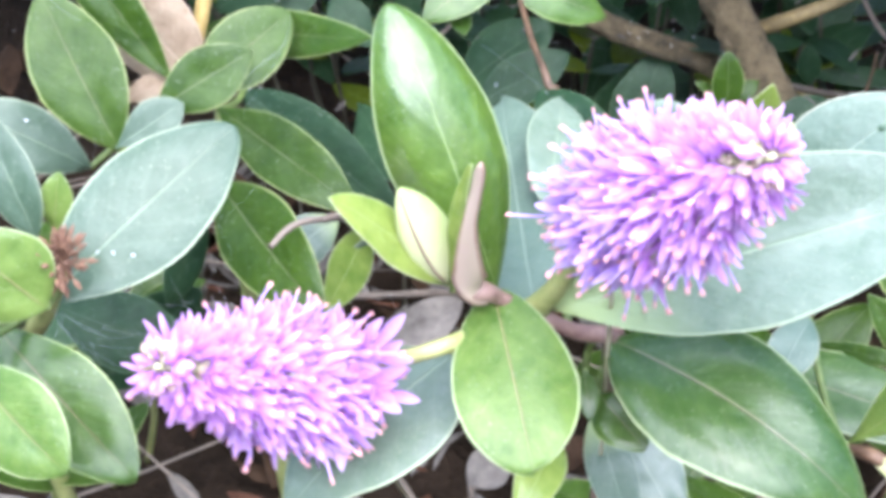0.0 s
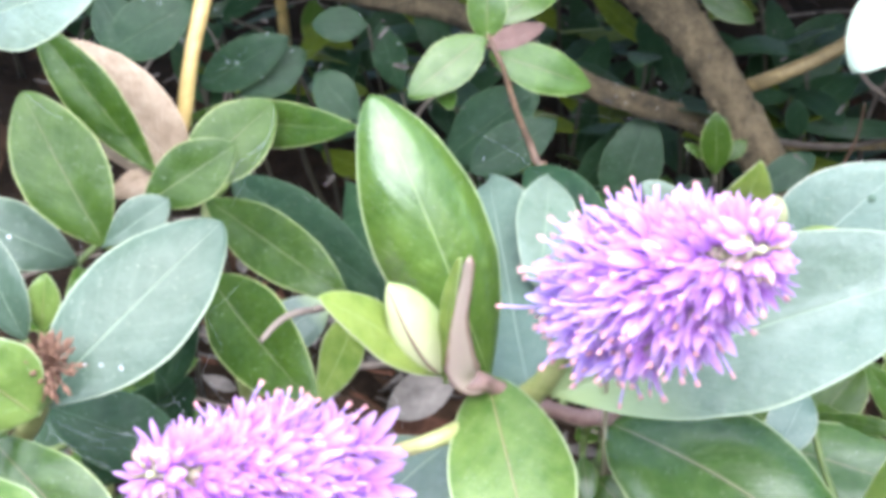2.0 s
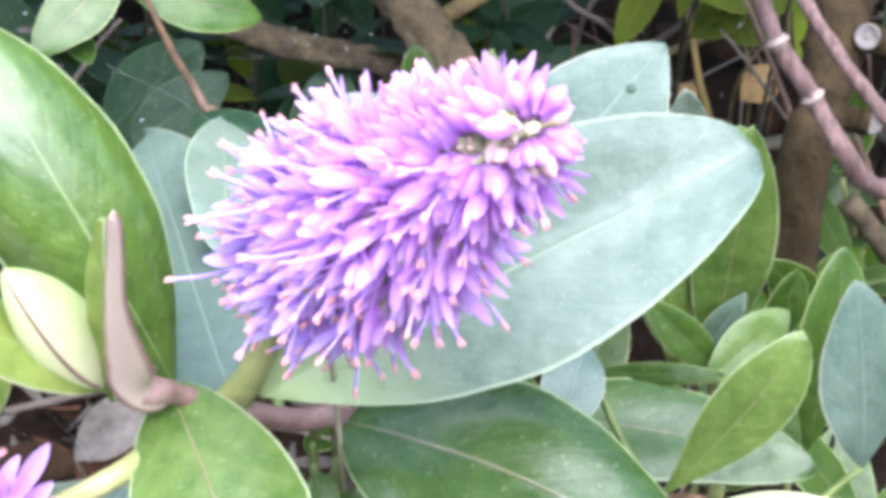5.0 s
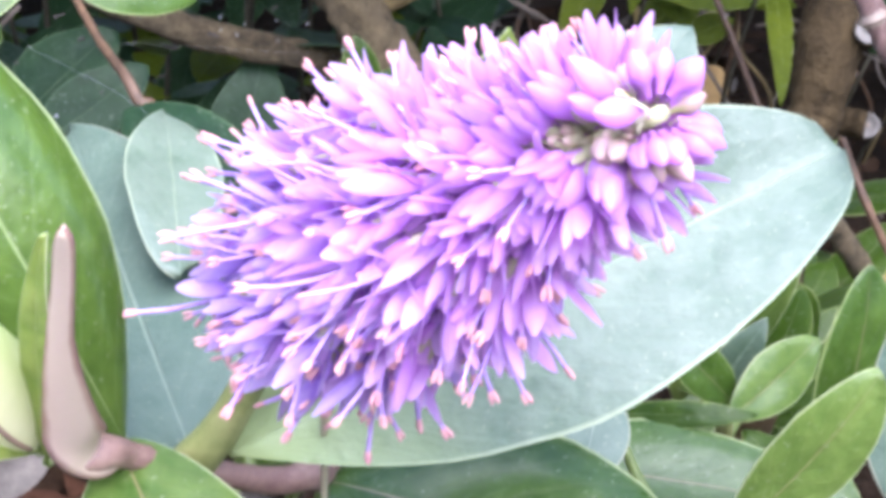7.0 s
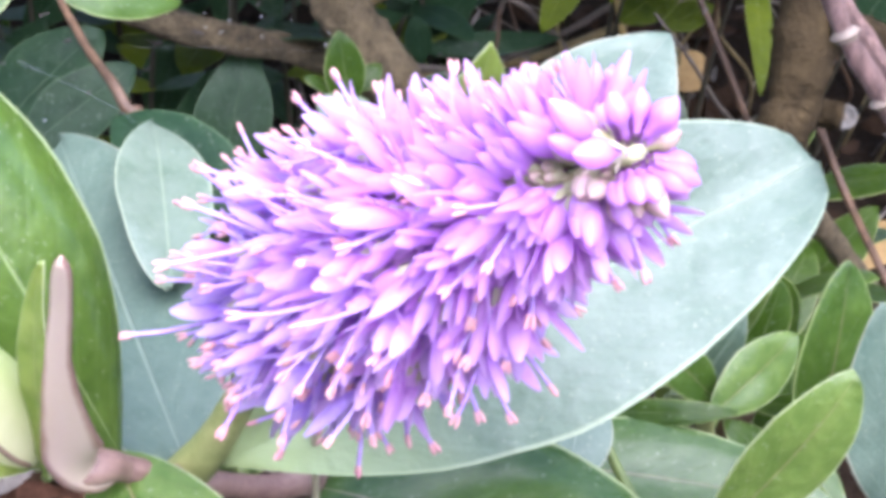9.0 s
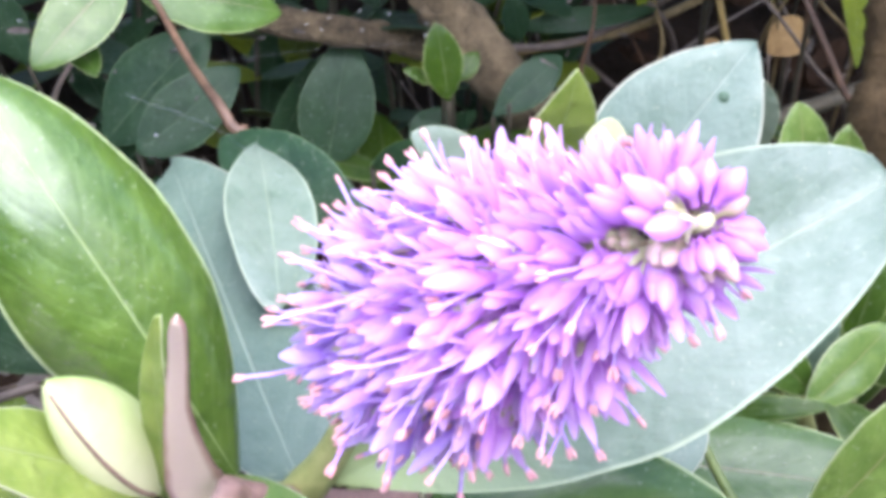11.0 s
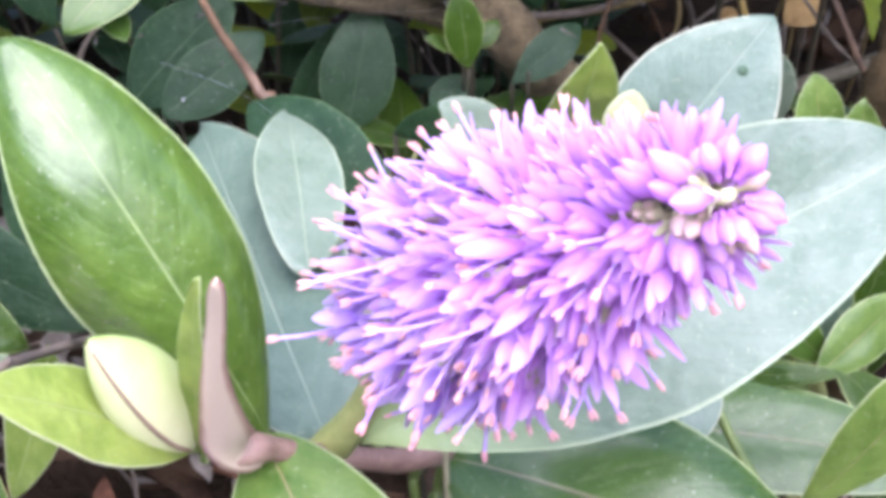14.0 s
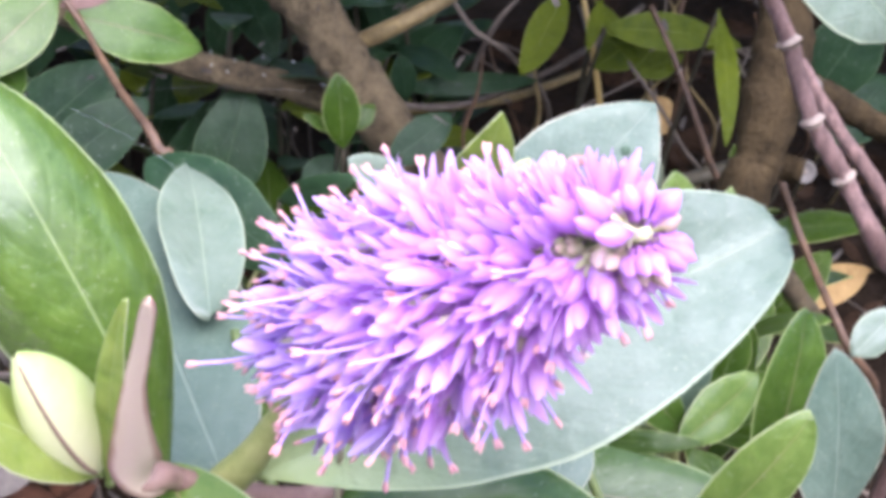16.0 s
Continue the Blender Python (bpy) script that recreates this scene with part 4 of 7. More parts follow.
leaf(hebe_shoot_top, (-0.0788, 0.0299, 0.2710), (-0.0594, 0.0494, 0.2850), (0.7390, -0.3039, -0.6012), 0.0172, 'dark', 0.56, 0.02, 0.12, rows=26, cols=12)
leaf(hebe_shoot_top, (-0.0890, 0.0785, 0.2584), (-0.0395, 0.0396, 0.2862), (0.0743, -0.5142, -0.8544), 0.0120, 'dark', 0.55, 0.03, 0.15, rows=26, cols=12)
leaf(hebe_shoot_top, (-0.0846, 0.0220, 0.2718), (-0.0645, 0.0322, 0.2842), (0.6225, -0.4382, -0.6484), 0.0145, 'dark', 0.55, 0.02, 0.20, rows=26, cols=12)
leaf(hebe_shoot_top, (-0.0907, 0.0104, 0.2683), (-0.0771, 0.0192, 0.2768), (0.6639, -0.4350, -0.6083), 0.0104, 'grey', 0.61, 0.03, 0.20, rows=26, cols=12)
leaf(hebe_shoot_top, (-0.0879, 0.0447, 0.2649), (-0.0971, 0.0355, 0.2631), (0.5472, -0.4038, -0.7331), 0.0064, 'dead', 0.48, 0.05, 0.10, rows=26, cols=12)
leaf(hebe_shoot_top, (-0.1089, 0.0392, 0.2382), (-0.1405, 0.0361, 0.2545), (-0.2328, -0.7642, -0.6014), 0.0167, 'grey', 0.52, 0.04, 0.10, rows=26, cols=12)
leaf(hebe_shoot_top, (-0.1136, 0.0110, 0.3221), (-0.0821, 0.0033, 0.3395), (0.1731, -0.7456, -0.6435), 0.0201, 'pale', 0.58, 0.06, 0.10, rows=26, cols=12)
stem(hebe_shoot_top, [(-0.0941, 0.0216, 0.2588), (-0.0927, 0.0424, 0.2544), (-0.0901, 0.0541, 0.2577)], [0.0008, 0.0009, 0.0011], PETIOLE, 'petiole', sides=7, steps=4)
stem(hebe_shoot_top, [(-0.0873, 0.0428, 0.2657), (-0.0893, 0.0530, 0.2578), (-0.0901, 0.0541, 0.2577)], [0.0008, 0.0009, 0.0011], PETIOLE, 'petiole', sides=7, steps=4)
stem(hebe_shoot_top, [(-0.0848, 0.0521, 0.2608), (-0.0875, 0.0586, 0.2565), (-0.0892, 0.0560, 0.2598)], [0.0008, 0.0009, 0.0011], PETIOLE, 'petiole', sides=7, steps=4)
stem(hebe_shoot_top, [(-0.0788, 0.0299, 0.2710), (-0.0850, 0.0465, 0.2605), (-0.0901, 0.0541, 0.2577)], [0.0008, 0.0009, 0.0011], PETIOLE, 'petiole', sides=7, steps=4)
stem(hebe_shoot_top, [(-0.0890, 0.0785, 0.2584), (-0.0882, 0.0747, 0.2585), (-0.0863, 0.0618, 0.2663)], [0.0008, 0.0009, 0.0011], PETIOLE, 'petiole', sides=7, steps=4)
stem(hebe_shoot_top, [(-0.0879, 0.0447, 0.2649), (-0.0896, 0.0539, 0.2574), (-0.0901, 0.0541, 0.2577)], [0.0008, 0.0009, 0.0011], PETIOLE, 'petiole', sides=7, steps=4)
stem(hebe_shoot_top, [(-0.1089, 0.0392, 0.2382), (-0.1001, 0.0512, 0.2441), (-0.0901, 0.0541, 0.2577)], [0.0008, 0.0009, 0.0011], PETIOLE, 'petiole', sides=7, steps=4)


hebe_shoot_mid = thing('hebe_shoot', (-0.0786, 0.1280, 0.0000), 'low hebe shoot in the shade, leaf greens darkened to match it', 'shrub shoot', 'hebe shoots')
stem(hebe_shoot_mid, [(-0.0808, 0.0613, 0.2447), (-0.0802, 0.0521, 0.2260), (-0.0886, 0.0980, 0.1726), (-0.0786, 0.1280, -0.0100)], [0.0016, 0.0018, 0.0025, 0.0025], STEM_GREEN, 'stem')
# styles go a step darker, which puts this low shoot's shade into colour
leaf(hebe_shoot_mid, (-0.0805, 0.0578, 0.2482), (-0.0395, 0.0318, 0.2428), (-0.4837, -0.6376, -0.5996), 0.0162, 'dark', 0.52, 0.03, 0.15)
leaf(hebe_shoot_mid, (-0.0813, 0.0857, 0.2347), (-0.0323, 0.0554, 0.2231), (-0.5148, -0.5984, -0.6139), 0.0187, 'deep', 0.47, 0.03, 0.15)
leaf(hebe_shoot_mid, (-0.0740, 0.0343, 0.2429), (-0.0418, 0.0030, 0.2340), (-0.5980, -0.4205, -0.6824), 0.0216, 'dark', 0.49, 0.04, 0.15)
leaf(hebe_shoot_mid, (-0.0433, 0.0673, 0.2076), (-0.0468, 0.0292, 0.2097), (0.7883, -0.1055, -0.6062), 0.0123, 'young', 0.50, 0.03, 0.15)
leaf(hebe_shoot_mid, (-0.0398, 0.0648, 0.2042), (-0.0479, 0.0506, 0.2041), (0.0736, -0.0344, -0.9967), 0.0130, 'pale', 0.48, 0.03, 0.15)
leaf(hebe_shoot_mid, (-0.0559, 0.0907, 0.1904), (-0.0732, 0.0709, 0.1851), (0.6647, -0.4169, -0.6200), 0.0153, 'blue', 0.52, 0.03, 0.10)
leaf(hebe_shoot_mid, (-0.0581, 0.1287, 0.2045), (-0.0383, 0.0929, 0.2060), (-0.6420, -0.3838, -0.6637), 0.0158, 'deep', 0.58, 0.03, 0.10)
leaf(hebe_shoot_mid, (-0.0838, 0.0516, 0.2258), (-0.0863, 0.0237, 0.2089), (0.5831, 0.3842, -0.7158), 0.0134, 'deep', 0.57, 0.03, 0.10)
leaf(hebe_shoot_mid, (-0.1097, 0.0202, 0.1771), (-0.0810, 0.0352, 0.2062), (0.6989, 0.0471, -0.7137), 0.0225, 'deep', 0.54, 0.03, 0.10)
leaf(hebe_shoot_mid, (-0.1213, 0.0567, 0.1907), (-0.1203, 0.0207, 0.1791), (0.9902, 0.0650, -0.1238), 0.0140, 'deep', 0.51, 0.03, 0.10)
stem(hebe_shoot_mid, [(-0.0805, 0.0578, 0.2482), (-0.0812, 0.0641, 0.2426), (-0.0808, 0.0613, 0.2447)], [0.0008, 0.0009, 0.0011], PETIOLE, 'petiole', sides=7, steps=4)
stem(hebe_shoot_mid, [(-0.0813, 0.0857, 0.2347), (-0.0816, 0.0780, 0.2358), (-0.0808, 0.0613, 0.2447)], [0.0008, 0.0009, 0.0011], PETIOLE, 'petiole', sides=7, steps=4)
stem(hebe_shoot_mid, [(-0.0740, 0.0343, 0.2429), (-0.0778, 0.0493, 0.2337), (-0.0804, 0.0552, 0.2322)], [0.0008, 0.0009, 0.0011], PETIOLE, 'petiole', sides=7, steps=4)
stem(hebe_shoot_mid, [(-0.0559, 0.0907, 0.1904), (-0.0714, 0.0913, 0.1865), (-0.0858, 0.0827, 0.1904)], [0.0008, 0.0009, 0.0011], PETIOLE, 'petiole', sides=7, steps=4)


hebe_shoot_back = thing('hebe_shoot', (0.0882, 0.1136, 0.0000), 'hebe shoot with pale leaves, some greyed by painted sky sheen, behind the flower spike', 'shrub shoot', 'hebe shoots')
stem(hebe_shoot_back, [(0.0531, 0.0525, 0.2618), (0.0690, 0.0702, 0.2416), (0.0782, 0.0836, 0.2095), (0.0882, 0.1136, -0.0100)], [0.0016, 0.0018, 0.0025, 0.0025], STEM_PURPLE, 'stem')
leaf(hebe_shoot_back, (0.0419, 0.0418, 0.2663), (0.0278, 0.0387, 0.2802), (-0.4772, -0.6173, -0.6255), 0.0080, 'pale', 0.61, 0.03, 0.20)
leaf(hebe_shoot_back, (0.0553, 0.0395, 0.2678), (0.0583, 0.0415, 0.2780), (0.9675, 0.0376, -0.2501), 0.0080, 'cream', 0.56, 0.10, 0.10, blunt=0.55)
leaf(hebe_shoot_back, (0.0500, 0.0520, 0.2600), (0.0537, 0.0459, 0.2839), (0.9836, 0.1431, -0.1095), 0.0121, 'young', 0.46, 0.04, 0.12, blunt=0.82)
leaf(hebe_shoot_back, (0.0648, 0.0560, 0.2565), (0.0754, 0.0503, 0.2637), (0.1454, -0.6666, -0.7311), 0.0035, 'young', 0.53, 0.03, 0.20)
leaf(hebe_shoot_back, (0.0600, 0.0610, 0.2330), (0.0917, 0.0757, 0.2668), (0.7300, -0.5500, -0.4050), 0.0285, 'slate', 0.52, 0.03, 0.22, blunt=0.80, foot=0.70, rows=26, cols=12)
bm = bmesh.new()
lathe(bm, [(0, 0.0010), (0.0002, 0.0009), (0.0003, 0.0002)], 0, 9, (0.0829, 0.0630, 0.2646), (-0.15, -0.72, 0.68))
part("leaf_spot", bm, LEAF_SPOT, hebe_shoot_back, "dark green sunken spot")
leaf(hebe_shoot_back, (0.1153, 0.1363, 0.1886), (0.1117, 0.1255, 0.2230), (0.9947, -0.0187, 0.1009), 0.0123, 'pale', 0.62, 0.03, 0.20)
leaf(hebe_shoot_back, (0.1440, 0.1650, 0.1562), (0.1411, 0.1725, 0.1810), (0.9918, 0.0959, 0.0841), 0.0141, 'light', 0.55, 0.03, 0.20)
stem(hebe_shoot_back, [(0.0419, 0.0418, 0.2663), (0.0469, 0.0517, 0.2602), (0.0531, 0.0525, 0.2618)], [0.0008, 0.0009, 0.0011], PETIOLE, 'petiole', sides=7, steps=4)
stem(hebe_shoot_back, [(0.0550, 0.0435, 0.2664), (0.0535, 0.0526, 0.2602), (0.0531, 0.0525, 0.2618)], [0.0008, 0.0009, 0.0011], PETIOLE, 'petiole', sides=7, steps=4)
stem(hebe_shoot_back, [(0.0648, 0.0560, 0.2565), (0.0610, 0.0618, 0.2519), (0.0584, 0.0584, 0.2550)], [0.0008, 0.0009, 0.0011], PETIOLE, 'petiole', sides=7, steps=4)
stem(hebe_shoot_back, [(0.0644, 0.0713, 0.2357), (0.0665, 0.0759, 0.2334), (0.0697, 0.0714, 0.2389)], [0.0008, 0.0009, 0.0011], PETIOLE, 'petiole', sides=7, steps=4)


hebe_shoot_right = thing('hebe_shoot', (0.1242, 0.0506, 0.0000), 'dense hebe shoot with upright yellow-green leaves and ones greyed by painted sky sheen', 'shrub shoot', 'hebe shoots')
stem(hebe_shoot_right, [(0.0832, 0.0098, 0.2085), (0.0925, 0.0032, 0.2120), (0.1142, 0.0206, 0.1765), (0.1242, 0.0506, -0.0100)], [0.0016, 0.0018, 0.0022, 0.0022], TWIG_RED, 'stem', knobs=0.35)
stem(hebe_shoot_right, [(0.1097, 0.0702, 0.1891), (0.1126, 0.0725, 0.1758), (0.1233, 0.0906, 0.1336), (0.1333, 0.1206, -0.0100)], [0.0016, 0.0018, 0.0022, 0.0022], STEM_GREEN, 'stem')
leaf(hebe_shoot_right, (0.0836, 0.0088, 0.2105), (0.1062, 0.0113, 0.2460), (0.8448, -0.0335, -0.5340), 0.0161, 'light', 0.62, 0.04, 0.15, foot=1.00)
leaf(hebe_shoot_right, (0.1113, 0.0760, 0.1802), (0.1134, 0.0777, 0.2440), (0.9882, -0.1506, -0.0287), 0.0180, 'light', 0.57, 0.03, 0.20)
leaf(hebe_shoot_right, (0.1027, 0.0755, 0.1808), (0.1085, 0.0815, 0.2181), (0.9814, 0.0941, -0.1674), 0.0159, 'light', 0.52, 0.03, 0.20)
leaf(hebe_shoot_right, (0.1134, 0.0761, 0.1800), (0.0952, 0.0812, 0.1964), (-0.6473, -0.5135, -0.5633), 0.0103, 'green', 0.55, 0.03, 0.20)
leaf(hebe_shoot_right, (0.1053, 0.0660, 0.1906), (0.1148, 0.0700, 0.2070), (0.7850, -0.5276, -0.3247), 0.0078, 'grey', 0.48, 0.04, 0.22, blunt=0.80)
leaf(hebe_shoot_right, (0.1347, 0.0674, 0.1589), (0.1407, 0.0831, 0.2077), (0.9734, 0.1536, -0.1698), 0.0186, 'green', 0.59, 0.03, 0.15)
leaf(hebe_shoot_right, (0.1348, 0.0374, 0.1856), (0.1296, 0.0490, 0.2265), (0.9855, 0.1471, 0.0849), 0.0203, 'slate', 0.53, 0.05, 0.20)
leaf(hebe_shoot_right, (0.0537, 0.0452, 0.1987), (0.1186, 0.0227, 0.2017), (-0.3166, -0.9339, -0.1663), 0.0240, 'bottle', 0.49, 0.05, 0.12)
leaf(hebe_shoot_right, (0.0731, 0.0366, 0.2245), (0.0657, 0.0176, 0.2188), (0.9372, -0.3349, -0.0973), 0.0122, 'slate', 0.52, 0.03, 0.20)
leaf(hebe_shoot_right, (0.0769, 0.0516, 0.2029), (0.1034, 0.0411, 0.2100), (-0.0441, -0.6363, -0.7702), 0.0050, 'dark', 0.55, 0.08, 0.10)
leaf(hebe_shoot_right, (0.0900, 0.0021, 0.2126), (0.1217, -0.0071, 0.2173), (-0.0419, -0.5685, -0.8216), 0.0102, 'cream', 0.46, 0.04, 0.10)
leaf(hebe_shoot_right, (0.1588, 0.1309, 0.1449), (0.1388, 0.1244, 0.1712), (0.6893, 0.3805, 0.6165), 0.0135, 'dark', 0.54, 0.03, 0.10)
leaf(hebe_shoot_right, (0.1028, 0.0513, 0.1988), (0.1219, 0.0619, 0.2087), (0.5984, -0.4745, -0.6456), 0.0115, 'light', 0.52, 0.03, 0.15)
leaf(hebe_shoot_right, (0.1366, 0.1088, 0.1532), (0.1436, 0.1156, 0.1756), (0.9545, -0.0044, -0.2980), 0.0113, 'dark', 0.61, 0.03, 0.20)
leaf(hebe_shoot_right, (0.1063, 0.0560, 0.1980), (0.0900, 0.0600, 0.2150), (0.7155, 0.3373, 0.6118), 0.0088, 'green', 0.48, 0.04, 0.22, blunt=0.80)
stem(hebe_shoot_right, [(0.1113, 0.0760, 0.1802), (0.1110, 0.0785, 0.1758), (0.1119, 0.0719, 0.1791)], [0.0008, 0.0009, 0.0011], PETIOLE, 'petiole', sides=7, steps=4)
stem(hebe_shoot_right, [(0.1027, 0.0755, 0.1808), (0.1064, 0.0780, 0.1778), (0.1112, 0.0713, 0.1825)], [0.0008, 0.0009, 0.0011], PETIOLE, 'petiole', sides=7, steps=4)
stem(hebe_shoot_right, [(0.1134, 0.0761, 0.1800), (0.1121, 0.0786, 0.1757), (0.1119, 0.0719, 0.1791)], [0.0008, 0.0009, 0.0011], PETIOLE, 'petiole', sides=7, steps=4)
stem(hebe_shoot_right, [(0.1347, 0.0674, 0.1589), (0.1253, 0.0783, 0.1547), (0.1171, 0.0800, 0.1582)], [0.0008, 0.0009, 0.0011], PETIOLE, 'petiole', sides=7, steps=4)
stem(hebe_shoot_right, [(0.1348, 0.0374, 0.1856), (0.1240, 0.0335, 0.1772), (0.1142, 0.0206, 0.1765)], [0.0008, 0.0009, 0.0011], PETIOLE, 'petiole', sides=7, steps=4)
stem(hebe_shoot_right, [(0.0731, 0.0366, 0.2245), (0.0776, 0.0277, 0.2127), (0.0832, 0.0098, 0.2085)], [0.0008, 0.0009, 0.0011], PETIOLE, 'petiole', sides=7, steps=4)
stem(hebe_shoot_right, [(0.1028, 0.0513, 0.1988), (0.1057, 0.0653, 0.1901), (0.1097, 0.0702, 0.1891)], [0.0008, 0.0009, 0.0011], PETIOLE, 'petiole', sides=7, steps=4)
stem(hebe_shoot_right, [(0.1366, 0.1088, 0.1532), (0.1285, 0.1028, 0.1430), (0.1216, 0.0876, 0.1406)], [0.0008, 0.0009, 0.0011], PETIOLE, 'petiole', sides=7, steps=4)
stem(hebe_shoot_right, [(0.1037, 0.0614, 0.1952), (0.1062, 0.0704, 0.1883), (0.1097, 0.0702, 0.1891)], [0.0008, 0.0009, 0.0011], PETIOLE, 'petiole', sides=7, steps=4)


hebe_twig_twig = thing('hebe_twig', (0.0146, 0.1415, 0.0000), 'thin reddish hebe twig with small oval leaves at its tip', 'twig', '')
stem(hebe_twig_twig, [(-0.0204, 0.1627, 0.2392), (-0.0143, 0.1526, 0.2342), (-0.0076, 0.1279, 0.2352), (-0.0004, 0.1040, 0.2370), (0.0046, 0.1115, 0.2062), (0.0146, 0.1415, -0.0100)], [0.0008, 0.0008, 0.0009, 0.0013, 0.0013], TWIG_RED, 'stem', knobs=0.35)
leaf(hebe_twig_twig, (-0.0214, 0.1624, 0.2390), (-0.0416, 0.1433, 0.2271), (0.7228, -0.4237, -0.5459), 0.0148, 'green', 0.47, 0.04, 0.12)
leaf(hebe_twig_twig, (-0.0194, 0.1594, 0.2351), (0.0122, 0.1657, 0.2226), (-0.1375, -0.6974, -0.7034), 0.0151, 'green', 0.49, 0.04, 0.10)
leaf(hebe_twig_twig, (-0.0209, 0.1653, 0.2346), (-0.0226, 0.1758, 0.2550), (0.9909, 0.1338, 0.0126), 0.0126, 'green', 0.49, 0.03, 0.15)
leaf(hebe_twig_twig, (-0.0204, 0.1605, 0.2366), (-0.0035, 0.1715, 0.2394), (0.4650, -0.5375, -0.7035), 0.0070, 'withered', 0.43, 0.05, 0.30)
leaf(hebe_twig_twig, (-0.0218, 0.1823, 0.2314), (0.0017, 0.2050, 0.2393), (0.6745, -0.5162, -0.5277), 0.0121, 'green', 0.49, 0.04, 0.15)
leaf(hebe_twig_twig, (-0.0348, 0.1604, 0.2229), (-0.0289, 0.1471, 0.2220), (0.9000, 0.3796, 0.2144), 0.0071, 'green', 0.51, 0.04, 0.15)
stem(hebe_twig_twig, [(-0.0209, 0.1653, 0.2346), (-0.0212, 0.1686, 0.2331), (-0.0204, 0.1627, 0.2392)], [0.0008, 0.0009, 0.0011], PETIOLE, 'petiole', sides=7, steps=4)
stem(hebe_twig_twig, [(-0.0218, 0.1823, 0.2314), (-0.0217, 0.1771, 0.2315), (-0.0204, 0.1627, 0.2392)], [0.0008, 0.0009, 0.0011], PETIOLE, 'petiole', sides=7, steps=4)
stem(hebe_twig_twig, [(-0.0348, 0.1604, 0.2229), (-0.0279, 0.1657, 0.2270), (-0.0199, 0.1619, 0.2388)], [0.0008, 0.0009, 0.0011], PETIOLE, 'petiole', sides=7, steps=4)


dead_twig_hook = thing('dead_twig', (-0.0122, 0.2205, 0.0000), 'short bare grey-brown dead twig with a hooked end', 'twig', '')
stem(dead_twig_hook, [(-0.0545, 0.0064, 0.2491), (-0.0506, 0.0133, 0.2505), (-0.0450, 0.0215, 0.2469), (-0.0400, 0.0416, 0.2311), (-0.0310, 0.1055, 0.1732), (-0.0222, 0.1905, 0.0858), (-0.0122, 0.2205, -0.0100)], [0.0007, 0.0008, 0.0009, 0.0010, 0.0013, 0.0013], TWIG_GREY, 'stem', knobs=0.35)
stem(dead_twig_hook, [(-0.0455, 0.0206, 0.2475), (-0.0414, 0.0204, 0.2498), (-0.0398, 0.0205, 0.2513)], [0.0008, 0.0006], TWIG_GREY, 'stub', knobs=0.35)


gnarled_trunk_trunk = thing('gnarled_trunk', (0.1144, 0.3140, 0.0000), 'old tan hebe trunk with forking branches and thin twigs', 'trunk', '')
stem(gnarled_trunk_trunk, [(-0.0015, 0.3005, 0.2127), (0.0175, 0.2893, 0.1967), (0.0348, 0.2820, 0.1856), (0.0496, 0.2743, 0.1745), (0.0644, 0.2710, 0.1529), (0.0805, 0.2660, 0.1292), (0.1044, 0.2840, 0.0849), (0.1144, 0.3140, -0.0100)], [0.0075, 0.0085, 0.0085, 0.0085, 0.0090, 0.0090, 0.0090], BARK, 'trunk', sides=14, steps=10, knobs=0.32)
stem(gnarled_trunk_trunk, [(0.0438, 0.3047, 0.1957), (0.0411, 0.2945, 0.1840), (0.0466, 0.2810, 0.1751)], [0.0040, 0.0050, 0.0060], BARK, 'limb', sides=14, steps=10, knobs=0.32)
stem(gnarled_trunk_trunk, [(-0.1316, 0.2684, 0.1934), (-0.0818, 0.2776, 0.1816), (-0.0436, 0.2869, 0.1716), (-0.0137, 0.2807, 0.1600), (0.0159, 0.2798, 0.1469), (0.0545, 0.2815, 0.1356), (0.0786, 0.2713, 0.1279)], [0.0035, 0.0042, 0.0046, 0.0046, 0.0048, 0.0050], BARK, 'branch', sides=14, steps=10, knobs=0.32)
stem(gnarled_trunk_trunk, [(0.0598, 0.2808, 0.1496), (0.0804, 0.2720, 0.1673), (0.0995, 0.2806, 0.1748), (0.1230, 0.2987, 0.1850)], [0.0028, 0.0029, 0.0028, 0.0026], STEM_TAN, 'branch')
stem(gnarled_trunk_trunk, [(0.0798, 0.2894, 0.1258), (0.1204, 0.3428, 0.0898), (0.1588, 0.3704, 0.0859), (0.1806, 0.3794, 0.0934), (0.2087, 0.4022, 0.1006)], [0.0013, 0.0013, 0.0014, 0.0012], TWIG_GREY, 'twig', knobs=0.35)
stem(gnarled_trunk_trunk, [(0.0961, 0.3396, 0.0895), (0.1476, 0.3721, 0.0739), (0.1973, 0.4025, 0.0716), (0.2317, 0.4199, 0.0717)], [0.0018, 0.0018, 0.0018], STEM_TAN, 'twig')


pruned_trunk_tantrunk = thing('pruned_trunk', (0.1700, 0.1800, 0.0000), 'lumpy olive-brown trunk, darkened for shade, with two pale sawn-off stubs', 'trunk', '')
stem(pruned_trunk_tantrunk, [(0.1756, 0.2440, 0.2800), (0.1712, 0.2030, 0.2329), (0.1694, 0.1893, 0.2171), (0.1650, 0.1764, 0.2025), (0.1620, 0.1690, 0.1890), (0.1585, 0.1650, 0.1703), (0.1640, 0.1700, 0.0800), (0.1700, 0.1800, -0.0100)], [0.0070, 0.0072, 0.0076, 0.0082, 0.0066, 0.0074, 0.0080, 0.0085], BARK_OLD, 'trunk', sides=16, steps=10, knobs=0.22)
